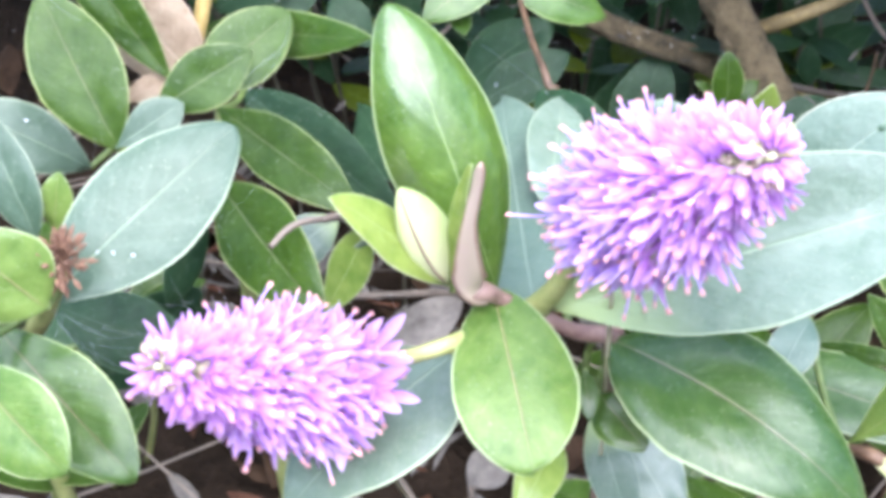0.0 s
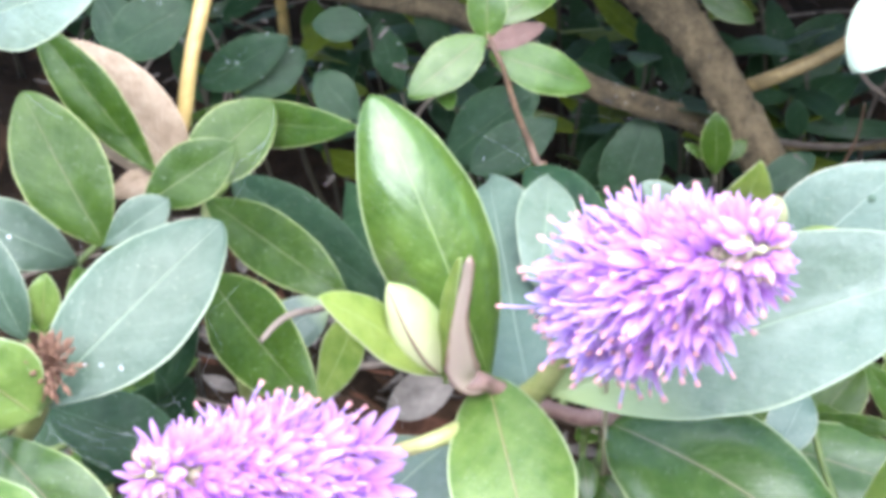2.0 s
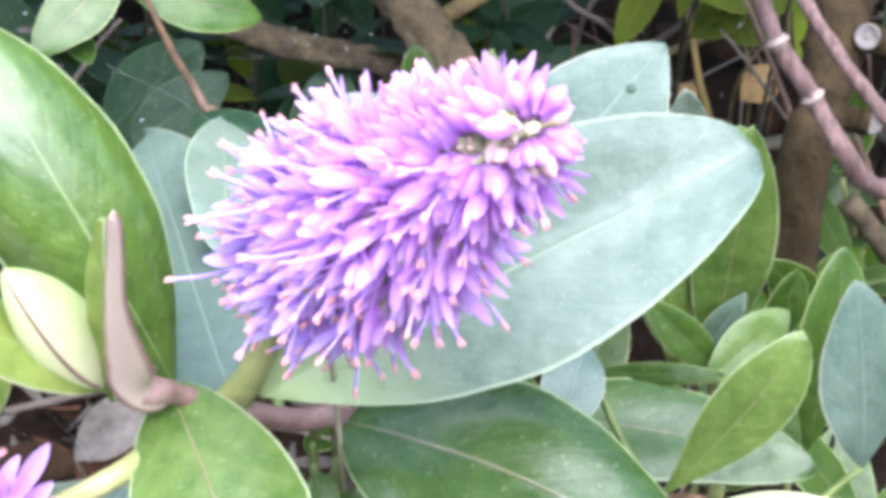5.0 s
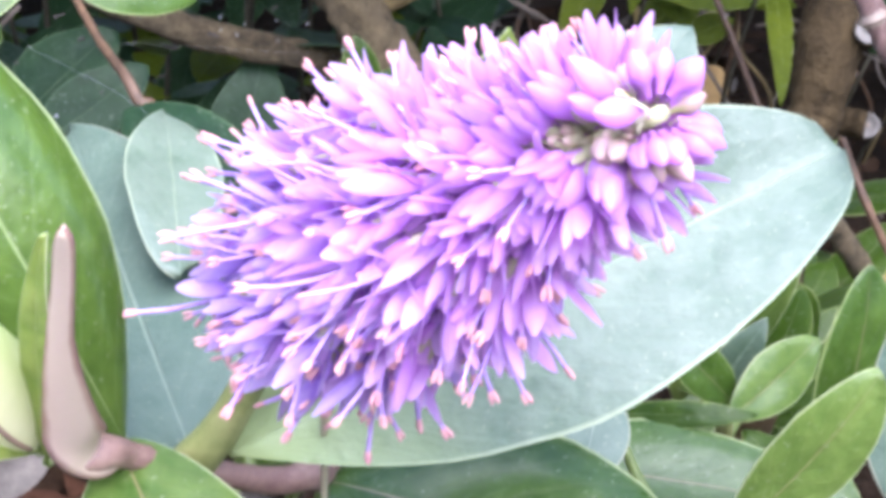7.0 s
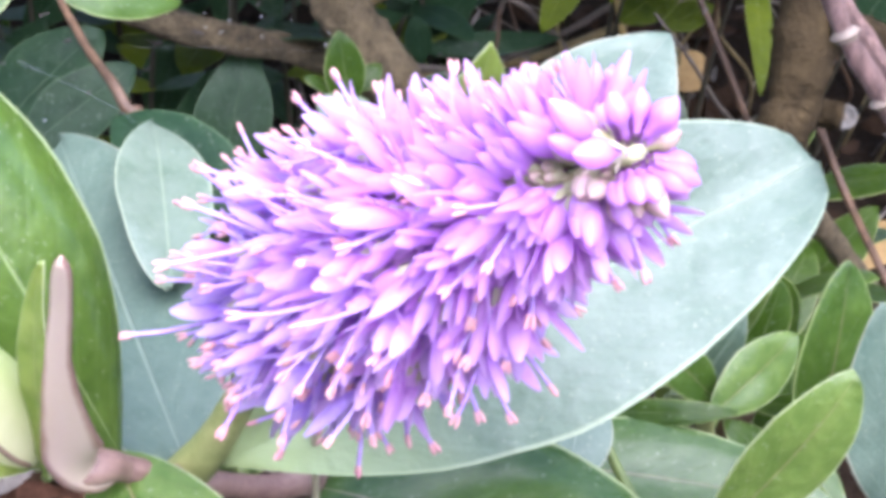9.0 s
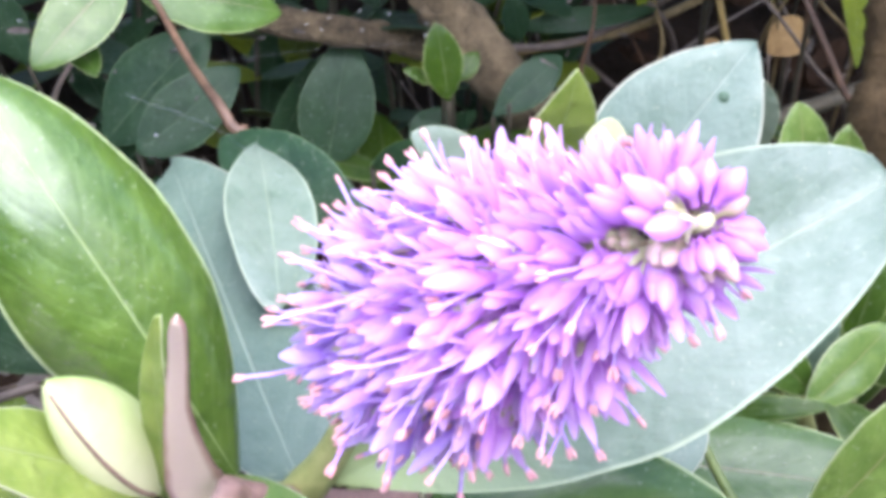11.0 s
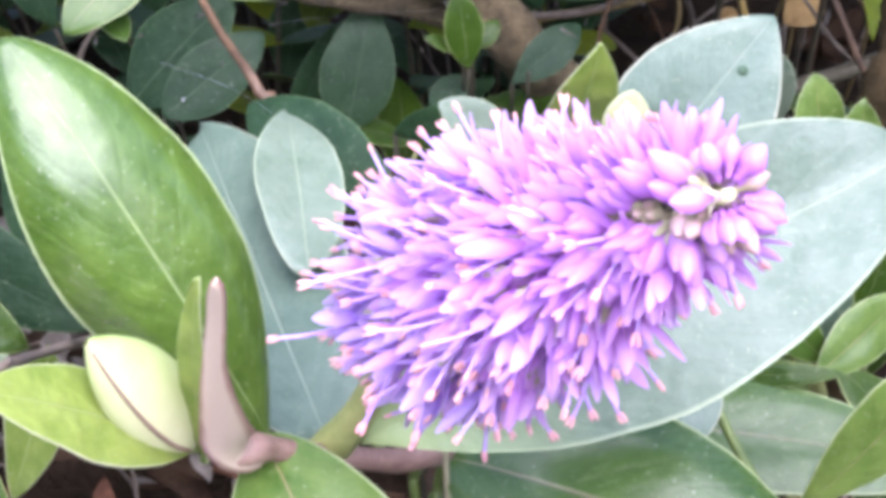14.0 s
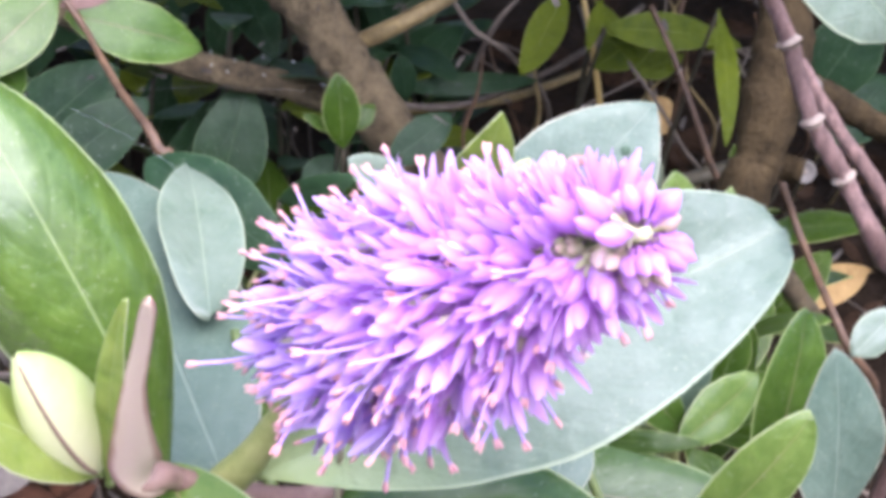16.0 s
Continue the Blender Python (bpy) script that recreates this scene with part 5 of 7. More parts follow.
stem(pruned_trunk_tantrunk, [(0.2063, 0.1855, 0.1854), (0.1873, 0.1800, 0.1980), (0.1710, 0.1697, 0.2100)], [0.0038, 0.0040, 0.0038], BARK_OLD, 'stub', sides=14, steps=10, knobs=0.32)
stem(pruned_trunk_tantrunk, [(0.1620, 0.1770, 0.1790), (0.1712, 0.1770, 0.1795), (0.1784, 0.1727, 0.1804)], [0.0034, 0.0037, 0.0036], BARK_OLD, 'stub', sides=14, steps=10, knobs=0.32)
cut_face(pruned_trunk_tantrunk, (0.1708, 0.1692, 0.2104), (-0.3991, -0.7752, 0.4896), 0.0033)
cut_face(pruned_trunk_tantrunk, (0.1783, 0.1723, 0.1808), (-0.3889, -0.7476, 0.5384), 0.0031)

woody_cane_cane = thing('woody_cane', (0.1555, 0.0708, 0.0000), 'reddish-brown woody cane with pale ringed nodes and pale green leaves', 'cane', 'woody canes')
stem(woody_cane_cane, [(0.0819, 0.0303, 0.3247), (0.0863, 0.0286, 0.3173), (0.0903, 0.0259, 0.3105), (0.0953, 0.0212, 0.2995), (0.1014, 0.0176, 0.2913), (0.1107, 0.0137, 0.2776), (0.1455, 0.0408, 0.2269), (0.1555, 0.0708, -0.0100)], [0.0013, 0.0013, 0.0014, 0.0014, 0.0015, 0.0016, 0.0018, 0.0018], CANE, 'cane', knobs=0.35)
leaf(woody_cane_cane, (0.1010, 0.0143, 0.3185), (0.0730, 0.0098, 0.3406), (0.3887, 0.6703, 0.6321), 0.0158, 'pale', 0.52, 0.05, 0.10)
leaf(woody_cane_cane, (0.0720, 0.0017, 0.3622), (0.0588, -0.0220, 0.3516), (0.8826, -0.3521, -0.3114), 0.0125, 'pale', 0.62, 0.05, 0.10)
ring_node(woody_cane_cane, (0.0903, 0.0259, 0.3105), (0.4233, -0.3484, -0.8363), 0.0018)
ring_node(woody_cane_cane, (0.0953, 0.0212, 0.2995), (0.4233, -0.3484, -0.8363), 0.0018)
ring_node(woody_cane_cane, (0.1014, 0.0176, 0.2913), (0.5525, -0.2696, -0.7887), 0.0018)

woody_cane_canetwo = thing('woody_cane', (0.1955, 0.1196, 0.0000), 'reddish-brown bare woody cane behind the nearer one', 'cane', 'woody canes')
stem(woody_cane_canetwo, [(0.1150, 0.0692, 0.2803), (0.1218, 0.0624, 0.2713), (0.1308, 0.0550, 0.2613), (0.1457, 0.0535, 0.2419), (0.1855, 0.0896, 0.1857), (0.1955, 0.1196, -0.0100)], [0.0013, 0.0014, 0.0014, 0.0016, 0.0016], CANE, 'cane', knobs=0.35)


woody_cane_canethree = thing('woody_cane', (0.2244, 0.1843, 0.0000), 'thin grey-brown bare cane beside the pruned trunk', 'cane', 'woody canes')
stem(woody_cane_canethree, [(0.1773, 0.1989, 0.1760), (0.1817, 0.1897, 0.1645), (0.1882, 0.1785, 0.1504), (0.1911, 0.1452, 0.1417), (0.2144, 0.1543, 0.1025), (0.2244, 0.1843, -0.0100)], [0.0010, 0.0011, 0.0012, 0.0014, 0.0014], TWIG_RED, 'cane', knobs=0.35)


red_twig_redtwig = thing('red_twig', (0.2002, 0.2660, 0.0000), 'thin bare reddish twig rising from the litter', 'twig', '')
stem(red_twig_redtwig, [(0.1595, 0.2655, 0.1794), (0.1681, 0.2535, 0.1640), (0.1783, 0.2351, 0.1409), (0.1902, 0.2360, 0.1092), (0.2002, 0.2660, -0.0100)], [0.0009, 0.0010, 0.0011, 0.0012, 0.0012], TWIG_RED, 'stem', knobs=0.35)


yellow_twig_yellowtwig = thing('yellow_twig', (0.1976, 0.3782, 0.0000), 'thin bare yellowish twig in the shade', 'twig', '')
stem(yellow_twig_yellowtwig, [(0.1664, 0.3582, 0.1325), (0.1708, 0.3419, 0.1127), (0.1761, 0.3369, 0.0904), (0.1876, 0.3482, 0.0555), (0.1976, 0.3782, -0.0100)], [0.0012, 0.0013, 0.0015, 0.0015], STEM_YELLOW, 'stem')


grey_twig_greytwig = thing('grey_twig', (0.1790, 0.4081, 0.0000), 'thin crossing grey twigs in the shade', 'twig', '')
stem(grey_twig_greytwig, [(0.1172, 0.3709, 0.1234), (0.1284, 0.3621, 0.1115), (0.1432, 0.3568, 0.1031), (0.1690, 0.3781, 0.0624), (0.1790, 0.4081, -0.0100)], [0.0010, 0.0011, 0.0012, 0.0012], TWIG_GREY, 'stem', knobs=0.35)
stem(grey_twig_greytwig, [(0.1493, 0.3815, 0.1159), (0.1376, 0.3717, 0.1060), (0.1349, 0.3826, 0.0725), (0.1449, 0.4126, -0.0100)], [0.0010, 0.0011, 0.0012, 0.0012], TWIG_GREY, 'stem', knobs=0.35)
stem(grey_twig_greytwig, [(0.1561, 0.3647, 0.1106), (0.1556, 0.3658, 0.0917), (0.1592, 0.3604, 0.0739), (0.1559, 0.3632, 0.0467), (0.1659, 0.3932, -0.0100)], [0.0005, 0.0008, 0.0008, 0.0008], STEM_TAN, 'stem')
stem(grey_twig_greytwig, [(0.2075, 0.3720, 0.1211), (0.2189, 0.3744, 0.1021), (0.2221, 0.3688, 0.0842), (0.2416, 0.3736, 0.0560), (0.2516, 0.4036, -0.0100)], [0.0005, 0.0007, 0.0008, 0.0008], STEM_TAN, 'stem')
stem(grey_twig_greytwig, [(0.2694, 0.3823, 0.1042), (0.2861, 0.3895, 0.0808), (0.2867, 0.3779, 0.0655), (0.3130, 0.3824, 0.0360), (0.3230, 0.4124, -0.0100)], [0.0004, 0.0006, 0.0006, 0.0006], TWIG_GREY, 'stem', knobs=0.35)
stem(grey_twig_greytwig, [(0.2723, 0.4103, 0.0980), (0.2836, 0.4159, 0.0751), (0.2851, 0.4049, 0.0587), (0.3032, 0.4084, 0.0292), (0.3132, 0.4384, -0.0100)], [0.0006, 0.0008, 0.0009, 0.0009], TWIG_RED, 'stem', knobs=0.35)
stem(grey_twig_greytwig, [(0.1747, 0.3152, 0.1272), (0.1869, 0.3113, 0.1130), (0.2024, 0.3142, 0.0909), (0.2203, 0.3193, 0.0633), (0.2303, 0.3493, -0.0100)], [0.0005, 0.0007, 0.0008, 0.0008], TWIG_GREY, 'stem', knobs=0.35)
stem(grey_twig_greytwig, [(0.2627, 0.3751, 0.1123), (0.2790, 0.3766, 0.0930), (0.2963, 0.3727, 0.0736), (0.3122, 0.3766, 0.0448), (0.3222, 0.4066, -0.0100)], [0.0005, 0.0008, 0.0008, 0.0008], STEM_TAN, 'stem')
stem(grey_twig_greytwig, [(0.2807, 0.3758, 0.0950), (0.3005, 0.3729, 0.0778), (0.3201, 0.3730, 0.0549), (0.3444, 0.3769, 0.0249), (0.3544, 0.4069, -0.0100)], [0.0006, 0.0008, 0.0009, 0.0009], TWIG_GREY, 'stem', knobs=0.35)
stem(grey_twig_greytwig, [(0.1429, 0.3948, 0.0873), (0.1472, 0.3855, 0.0742), (0.1595, 0.3904, 0.0487), (0.1707, 0.3936, 0.0198), (0.1807, 0.4236, -0.0100)], [0.0004, 0.0006, 0.0007, 0.0007], TWIG_RED, 'stem', knobs=0.35)
stem(grey_twig_greytwig, [(0.1210, 0.3171, 0.1293), (0.1204, 0.3147, 0.1141), (0.1170, 0.3138, 0.0949), (0.1250, 0.3185, 0.0683), (0.1350, 0.3485, -0.0100)], [0.0005, 0.0007, 0.0008, 0.0008], TWIG_RED, 'stem', knobs=0.35)
stem(grey_twig_greytwig, [(0.2450, 0.3727, 0.1150), (0.2561, 0.3806, 0.0918), (0.2557, 0.3685, 0.0775), (0.2619, 0.3718, 0.0494), (0.2719, 0.4018, -0.0100)], [0.0005, 0.0007, 0.0008, 0.0008], TWIG_RED, 'stem', knobs=0.35)
stem(grey_twig_greytwig, [(0.2111, 0.3643, 0.1318), (0.2071, 0.3663, 0.1130), (0.2079, 0.3600, 0.0960), (0.1991, 0.3628, 0.0695), (0.2091, 0.3928, -0.0100)], [0.0004, 0.0006, 0.0007, 0.0007], STEM_TAN, 'stem')
stem(grey_twig_greytwig, [(0.1701, 0.3553, 0.1316), (0.1860, 0.3620, 0.1108), (0.1974, 0.3541, 0.0953), (0.2045, 0.3584, 0.0682), (0.2145, 0.3884, -0.0100)], [0.0005, 0.0007, 0.0007, 0.0007], STEM_TAN, 'stem')
stem(grey_twig_greytwig, [(0.2871, 0.3740, 0.0982), (0.2823, 0.3681, 0.0825), (0.2892, 0.3681, 0.0598), (0.2862, 0.3701, 0.0315), (0.2962, 0.4001, -0.0100)], [0.0004, 0.0006, 0.0007, 0.0007], STEM_TAN, 'stem')
stem(grey_twig_greytwig, [(0.2085, 0.3795, 0.1237), (0.2102, 0.3801, 0.1055), (0.2062, 0.3748, 0.0873), (0.2175, 0.3790, 0.0596), (0.2275, 0.4090, -0.0100)], [0.0005, 0.0007, 0.0007, 0.0007], TWIG_GREY, 'stem', knobs=0.35)
stem(grey_twig_greytwig, [(-0.1399, 0.3085, 0.1472), (-0.1236, 0.3132, 0.1349), (-0.1064, 0.3126, 0.1006), (-0.0964, 0.3426, -0.0100)], [0.0006, 0.0008, 0.0009, 0.0009], TWIG_DARK, 'stem', knobs=0.35)
stem(grey_twig_greytwig, [(-0.1837, 0.2643, 0.1572), (-0.1670, 0.2660, 0.1412), (-0.1508, 0.2694, 0.1119), (-0.1408, 0.2994, -0.0100)], [0.0004, 0.0006, 0.0007, 0.0007], TWIG_DARK, 'stem', knobs=0.35)
stem(grey_twig_greytwig, [(-0.1792, 0.3270, 0.1389), (-0.1692, 0.3283, 0.1235), (-0.1599, 0.3284, 0.0912), (-0.1499, 0.3584, -0.0100)], [0.0004, 0.0006, 0.0007, 0.0007], TWIG_DARK, 'stem', knobs=0.35)
stem(grey_twig_greytwig, [(-0.0510, 0.3395, 0.1508), (-0.0475, 0.3385, 0.1336), (-0.0437, 0.3397, 0.1034), (-0.0337, 0.3697, -0.0100)], [0.0005, 0.0007, 0.0008, 0.0008], TWIG_DARK, 'stem', knobs=0.35)
stem(grey_twig_greytwig, [(-0.1541, 0.3106, 0.1455), (-0.1477, 0.3121, 0.1308), (-0.1417, 0.3116, 0.0983), (-0.1317, 0.3416, -0.0100)], [0.0004, 0.0005, 0.0006, 0.0006], TWIG_GREY, 'stem', knobs=0.35)
stem(grey_twig_greytwig, [(-0.1437, 0.3194, 0.1217), (-0.1468, 0.3164, 0.1031), (-0.1515, 0.3163, 0.0726), (-0.1415, 0.3463, -0.0100)], [0.0004, 0.0005, 0.0006, 0.0006], TWIG_GREY, 'stem', knobs=0.35)
stem(grey_twig_greytwig, [(-0.1676, 0.3157, 0.1317), (-0.1791, 0.3153, 0.1173), (-0.1914, 0.3110, 0.0829), (-0.1814, 0.3410, -0.0100)], [0.0005, 0.0007, 0.0008, 0.0008], TWIG_GREY, 'stem', knobs=0.35)
stem(grey_twig_greytwig, [(-0.0369, 0.2841, 0.1549), (-0.0492, 0.2831, 0.1399), (-0.0615, 0.2809, 0.1080), (-0.0515, 0.3109, -0.0100)], [0.0006, 0.0008, 0.0009, 0.0009], TWIG_GREY, 'stem', knobs=0.35)


fallen_branches_fallen = thing('fallen_branches', (0.2775, 0.3898, 0.0000), 'fallen grey and brown branches lying over leaf litter', 'branch', '')
stem(fallen_branches_fallen, [(0.1687, 0.2604, 0.1100), (0.1913, 0.2728, 0.1059), (0.2128, 0.2851, 0.1017), (0.2675, 0.3598, 0.0422), (0.2775, 0.3898, -0.0100)], [0.0026, 0.0028, 0.0026, 0.0026], TWIG_DARK, 'branch', knobs=0.35)
stem(fallen_branches_fallen, [(0.1972, 0.2184, 0.1184), (0.2171, 0.2245, 0.0917), (0.2507, 0.2426, 0.0462), (0.2843, 0.2570, -0.0038), (0.2943, 0.2870, -0.0100)], [0.0035, 0.0040, 0.0045, 0.0045], BARK, 'branch', sides=14, steps=10, knobs=0.32)
stem(fallen_branches_fallen, [(0.1985, 0.1579, 0.1246), (0.2171, 0.1623, 0.1271), (0.2642, 0.2039, 0.0917), (0.2742, 0.2339, -0.0100)], [0.0020, 0.0022, 0.0022, 0.0022], TWIG_RED, 'twig', knobs=0.35)
stem(fallen_branches_fallen, [(-0.0797, 0.2079, 0.0524), (-0.0576, 0.2120, 0.0542), (-0.0385, 0.2229, 0.0488), (-0.0263, 0.2445, 0.0259), (-0.0163, 0.2745, -0.0100)], [0.0014, 0.0015, 0.0015, 0.0015], TWIG_GREY, 'twig', knobs=0.35)


shaded_shrub_far = thing('shaded_shrub', (0.0000, 0.3000, 0.0000), 'shaded inner leaves of the shrub, greens darkened to carry the shade, and yellow-green', 'shrub', '')
# most take the deep style, whose green is darkened for shade
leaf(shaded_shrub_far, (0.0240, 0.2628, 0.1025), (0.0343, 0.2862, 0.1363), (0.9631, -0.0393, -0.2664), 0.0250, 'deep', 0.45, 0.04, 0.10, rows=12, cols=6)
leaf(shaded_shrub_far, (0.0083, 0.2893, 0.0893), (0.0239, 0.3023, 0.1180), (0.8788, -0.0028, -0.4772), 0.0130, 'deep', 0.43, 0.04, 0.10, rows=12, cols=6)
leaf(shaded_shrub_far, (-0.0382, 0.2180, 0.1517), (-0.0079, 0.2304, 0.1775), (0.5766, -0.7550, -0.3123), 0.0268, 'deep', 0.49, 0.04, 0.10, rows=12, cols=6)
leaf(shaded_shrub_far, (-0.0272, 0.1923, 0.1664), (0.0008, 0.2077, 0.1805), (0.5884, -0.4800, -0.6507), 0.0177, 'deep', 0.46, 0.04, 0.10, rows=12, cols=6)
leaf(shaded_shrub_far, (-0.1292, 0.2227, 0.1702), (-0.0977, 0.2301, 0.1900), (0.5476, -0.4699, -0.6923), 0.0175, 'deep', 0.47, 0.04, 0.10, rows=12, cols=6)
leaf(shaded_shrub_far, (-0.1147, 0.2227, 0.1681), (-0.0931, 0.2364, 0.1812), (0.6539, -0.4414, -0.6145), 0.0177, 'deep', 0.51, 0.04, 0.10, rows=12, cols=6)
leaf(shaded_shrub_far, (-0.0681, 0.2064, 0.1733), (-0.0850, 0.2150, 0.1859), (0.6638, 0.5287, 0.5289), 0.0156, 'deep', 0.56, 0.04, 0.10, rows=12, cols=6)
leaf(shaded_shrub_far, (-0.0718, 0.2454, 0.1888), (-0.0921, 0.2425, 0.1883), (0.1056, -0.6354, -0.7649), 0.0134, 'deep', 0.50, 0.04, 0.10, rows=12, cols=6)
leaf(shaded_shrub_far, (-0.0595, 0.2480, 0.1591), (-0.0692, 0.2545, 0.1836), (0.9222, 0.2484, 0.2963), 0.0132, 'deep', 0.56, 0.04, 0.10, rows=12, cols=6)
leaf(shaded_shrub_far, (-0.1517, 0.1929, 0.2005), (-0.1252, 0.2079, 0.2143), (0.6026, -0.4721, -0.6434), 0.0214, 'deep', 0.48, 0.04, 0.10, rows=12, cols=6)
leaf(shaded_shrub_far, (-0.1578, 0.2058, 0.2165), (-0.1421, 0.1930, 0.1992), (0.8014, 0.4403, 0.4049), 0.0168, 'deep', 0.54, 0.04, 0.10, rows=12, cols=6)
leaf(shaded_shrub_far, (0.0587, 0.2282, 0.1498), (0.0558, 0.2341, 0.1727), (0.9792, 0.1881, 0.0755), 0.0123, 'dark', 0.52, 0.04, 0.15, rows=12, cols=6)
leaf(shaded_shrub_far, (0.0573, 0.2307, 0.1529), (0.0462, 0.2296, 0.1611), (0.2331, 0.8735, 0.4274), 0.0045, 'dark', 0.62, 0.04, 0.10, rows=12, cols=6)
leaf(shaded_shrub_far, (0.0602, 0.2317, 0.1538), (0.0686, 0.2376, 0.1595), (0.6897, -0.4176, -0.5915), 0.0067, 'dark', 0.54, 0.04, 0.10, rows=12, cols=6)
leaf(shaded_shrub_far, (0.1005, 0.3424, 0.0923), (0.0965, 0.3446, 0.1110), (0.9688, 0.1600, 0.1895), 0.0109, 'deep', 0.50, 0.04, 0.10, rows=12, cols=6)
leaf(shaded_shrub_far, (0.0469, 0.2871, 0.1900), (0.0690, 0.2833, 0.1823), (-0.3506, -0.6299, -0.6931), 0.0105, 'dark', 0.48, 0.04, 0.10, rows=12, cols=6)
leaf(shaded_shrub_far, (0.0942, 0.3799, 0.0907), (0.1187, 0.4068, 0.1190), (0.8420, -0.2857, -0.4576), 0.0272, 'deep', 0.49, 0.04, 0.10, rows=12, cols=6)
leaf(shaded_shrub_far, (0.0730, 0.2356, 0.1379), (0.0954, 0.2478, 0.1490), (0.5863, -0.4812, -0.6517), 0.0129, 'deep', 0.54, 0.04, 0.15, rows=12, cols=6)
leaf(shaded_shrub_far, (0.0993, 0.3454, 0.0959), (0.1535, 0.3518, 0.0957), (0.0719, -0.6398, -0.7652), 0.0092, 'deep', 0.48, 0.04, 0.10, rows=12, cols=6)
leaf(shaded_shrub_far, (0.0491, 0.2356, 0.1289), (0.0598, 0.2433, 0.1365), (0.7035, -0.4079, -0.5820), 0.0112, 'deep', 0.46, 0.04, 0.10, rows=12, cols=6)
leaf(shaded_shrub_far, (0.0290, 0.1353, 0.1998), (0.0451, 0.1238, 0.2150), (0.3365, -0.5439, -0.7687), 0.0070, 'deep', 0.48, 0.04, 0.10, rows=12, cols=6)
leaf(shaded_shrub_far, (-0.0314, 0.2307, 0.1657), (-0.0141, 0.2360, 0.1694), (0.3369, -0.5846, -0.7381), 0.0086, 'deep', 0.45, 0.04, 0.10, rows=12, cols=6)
leaf(shaded_shrub_far, (0.1650, 0.3350, 0.1408), (0.1805, 0.3200, 0.1238), (0.7760, 0.0898, 0.6243), 0.0073, 'yellow', 0.50, 0.06, 0.20, rows=12, cols=6)
leaf(shaded_shrub_far, (0.1984, 0.3350, 0.1294), (0.1676, 0.3200, 0.1332), (0.1195, -0.3929, -0.5813), 0.0074, 'yellow', 0.50, 0.06, 0.20, rows=12, cols=6)
leaf(shaded_shrub_far, (0.1975, 0.3350, 0.1304), (0.2187, 0.3200, 0.1310), (0.2582, 0.3991, 0.8539), 0.0086, 'yellow', 0.50, 0.06, 0.20, rows=12, cols=6)
leaf(shaded_shrub_far, (0.1671, 0.3350, 0.1413), (0.1603, 0.3200, 0.1288), (0.8467, -0.3301, -0.0644), 0.0058, 'yellow', 0.50, 0.06, 0.20, rows=12, cols=6)
stem(shaded_shrub_far, [(0.2050, 0.3470, 0.1560), (0.1990, 0.3370, 0.1282), (0.2046, 0.3352, 0.1170), (0.2120, 0.3500, -0.0050)], [0.0008, 0.0009, 0.0010, 0.0012], TWIG_RED, 'twig', sides=6, steps=5)
stem(shaded_shrub_far, [(0.1671, 0.3350, 0.1413), (0.1700, 0.3480, 0.1000), (0.1740, 0.3560, -0.0050)], [0.0006, 0.0009, 0.0011], TWIG_DARK, 'twig', sides=6, steps=5)
leaf(shaded_shrub_far, (0.1830, 0.2667, 0.1774), (0.1767, 0.2212, 0.1558), (0.9896, -0.0813, -0.1186), 0.0080, 'yellow', 0.54, 0.06, 0.20, rows=12, cols=6)
leaf(shaded_shrub_far, (0.1629, 0.3133, 0.1422), (0.2087, 0.3152, 0.1378), (-0.0474, -0.6491, -0.7592), 0.0142, 'yellow', 0.47, 0.06, 0.20, rows=12, cols=6)
leaf(shaded_shrub_far, (0.1596, 0.3575, 0.1326), (0.1415, 0.3351, 0.1087), (0.8703, -0.2527, -0.4228), 0.0146, 'yellow', 0.50, 0.06, 0.20, rows=12, cols=6)
leaf(shaded_shrub_far, (0.1708, 0.3392, 0.1094), (0.1963, 0.3528, 0.1218), (0.5783, -0.4855, -0.6556), 0.0177, 'yellow', 0.48, 0.06, 0.20, rows=12, cols=6)
leaf(shaded_shrub_far, (0.2079, 0.3454, 0.1115), (0.1869, 0.3393, 0.1072), (0.3234, -0.5887, -0.7409), 0.0116, 'yellow', 0.55, 0.06, 0.20, rows=12, cols=6)
leaf(shaded_shrub_far, (0.2149, 0.2507, 0.1540), (0.2298, 0.2538, 0.1866), (0.8837, -0.2746, -0.3790), 0.0261, 'deep', 0.48, 0.04, 0.10, rows=12, cols=6)
leaf(shaded_shrub_far, (0.2468, 0.2850, 0.1123), (0.2700, 0.3030, 0.1302), (0.7322, -0.3865, -0.5609), 0.0218, 'deep', 0.45, 0.04, 0.10, rows=12, cols=6)
leaf(shaded_shrub_far, (0.1538, 0.0811, 0.1957), (0.1654, 0.0885, 0.2027), (0.6531, -0.4419, -0.6149), 0.0095, 'pale', 0.44, 0.04, 0.10, rows=12, cols=6)
stem(shaded_shrub_far, [(0.0240, 0.2628, 0.1025), (0.0300, 0.2923, 0.0587), (0.0360, 0.2978, -0.0050)], [0.0006, 0.0008, 0.0010], TWIG_DARK, 'twig', sides=6, steps=4)
stem(shaded_shrub_far, [(0.0083, 0.2893, 0.0893), (0.0143, 0.3188, 0.0522), (0.0203, 0.3243, -0.0050)], [0.0006, 0.0008, 0.0010], TWIG_DARK, 'twig', sides=6, steps=4)
stem(shaded_shrub_far, [(-0.0382, 0.2180, 0.1517), (-0.0322, 0.2475, 0.0833), (-0.0262, 0.2530, -0.0050)], [0.0006, 0.0008, 0.0010], TWIG_DARK, 'twig', sides=6, steps=4)
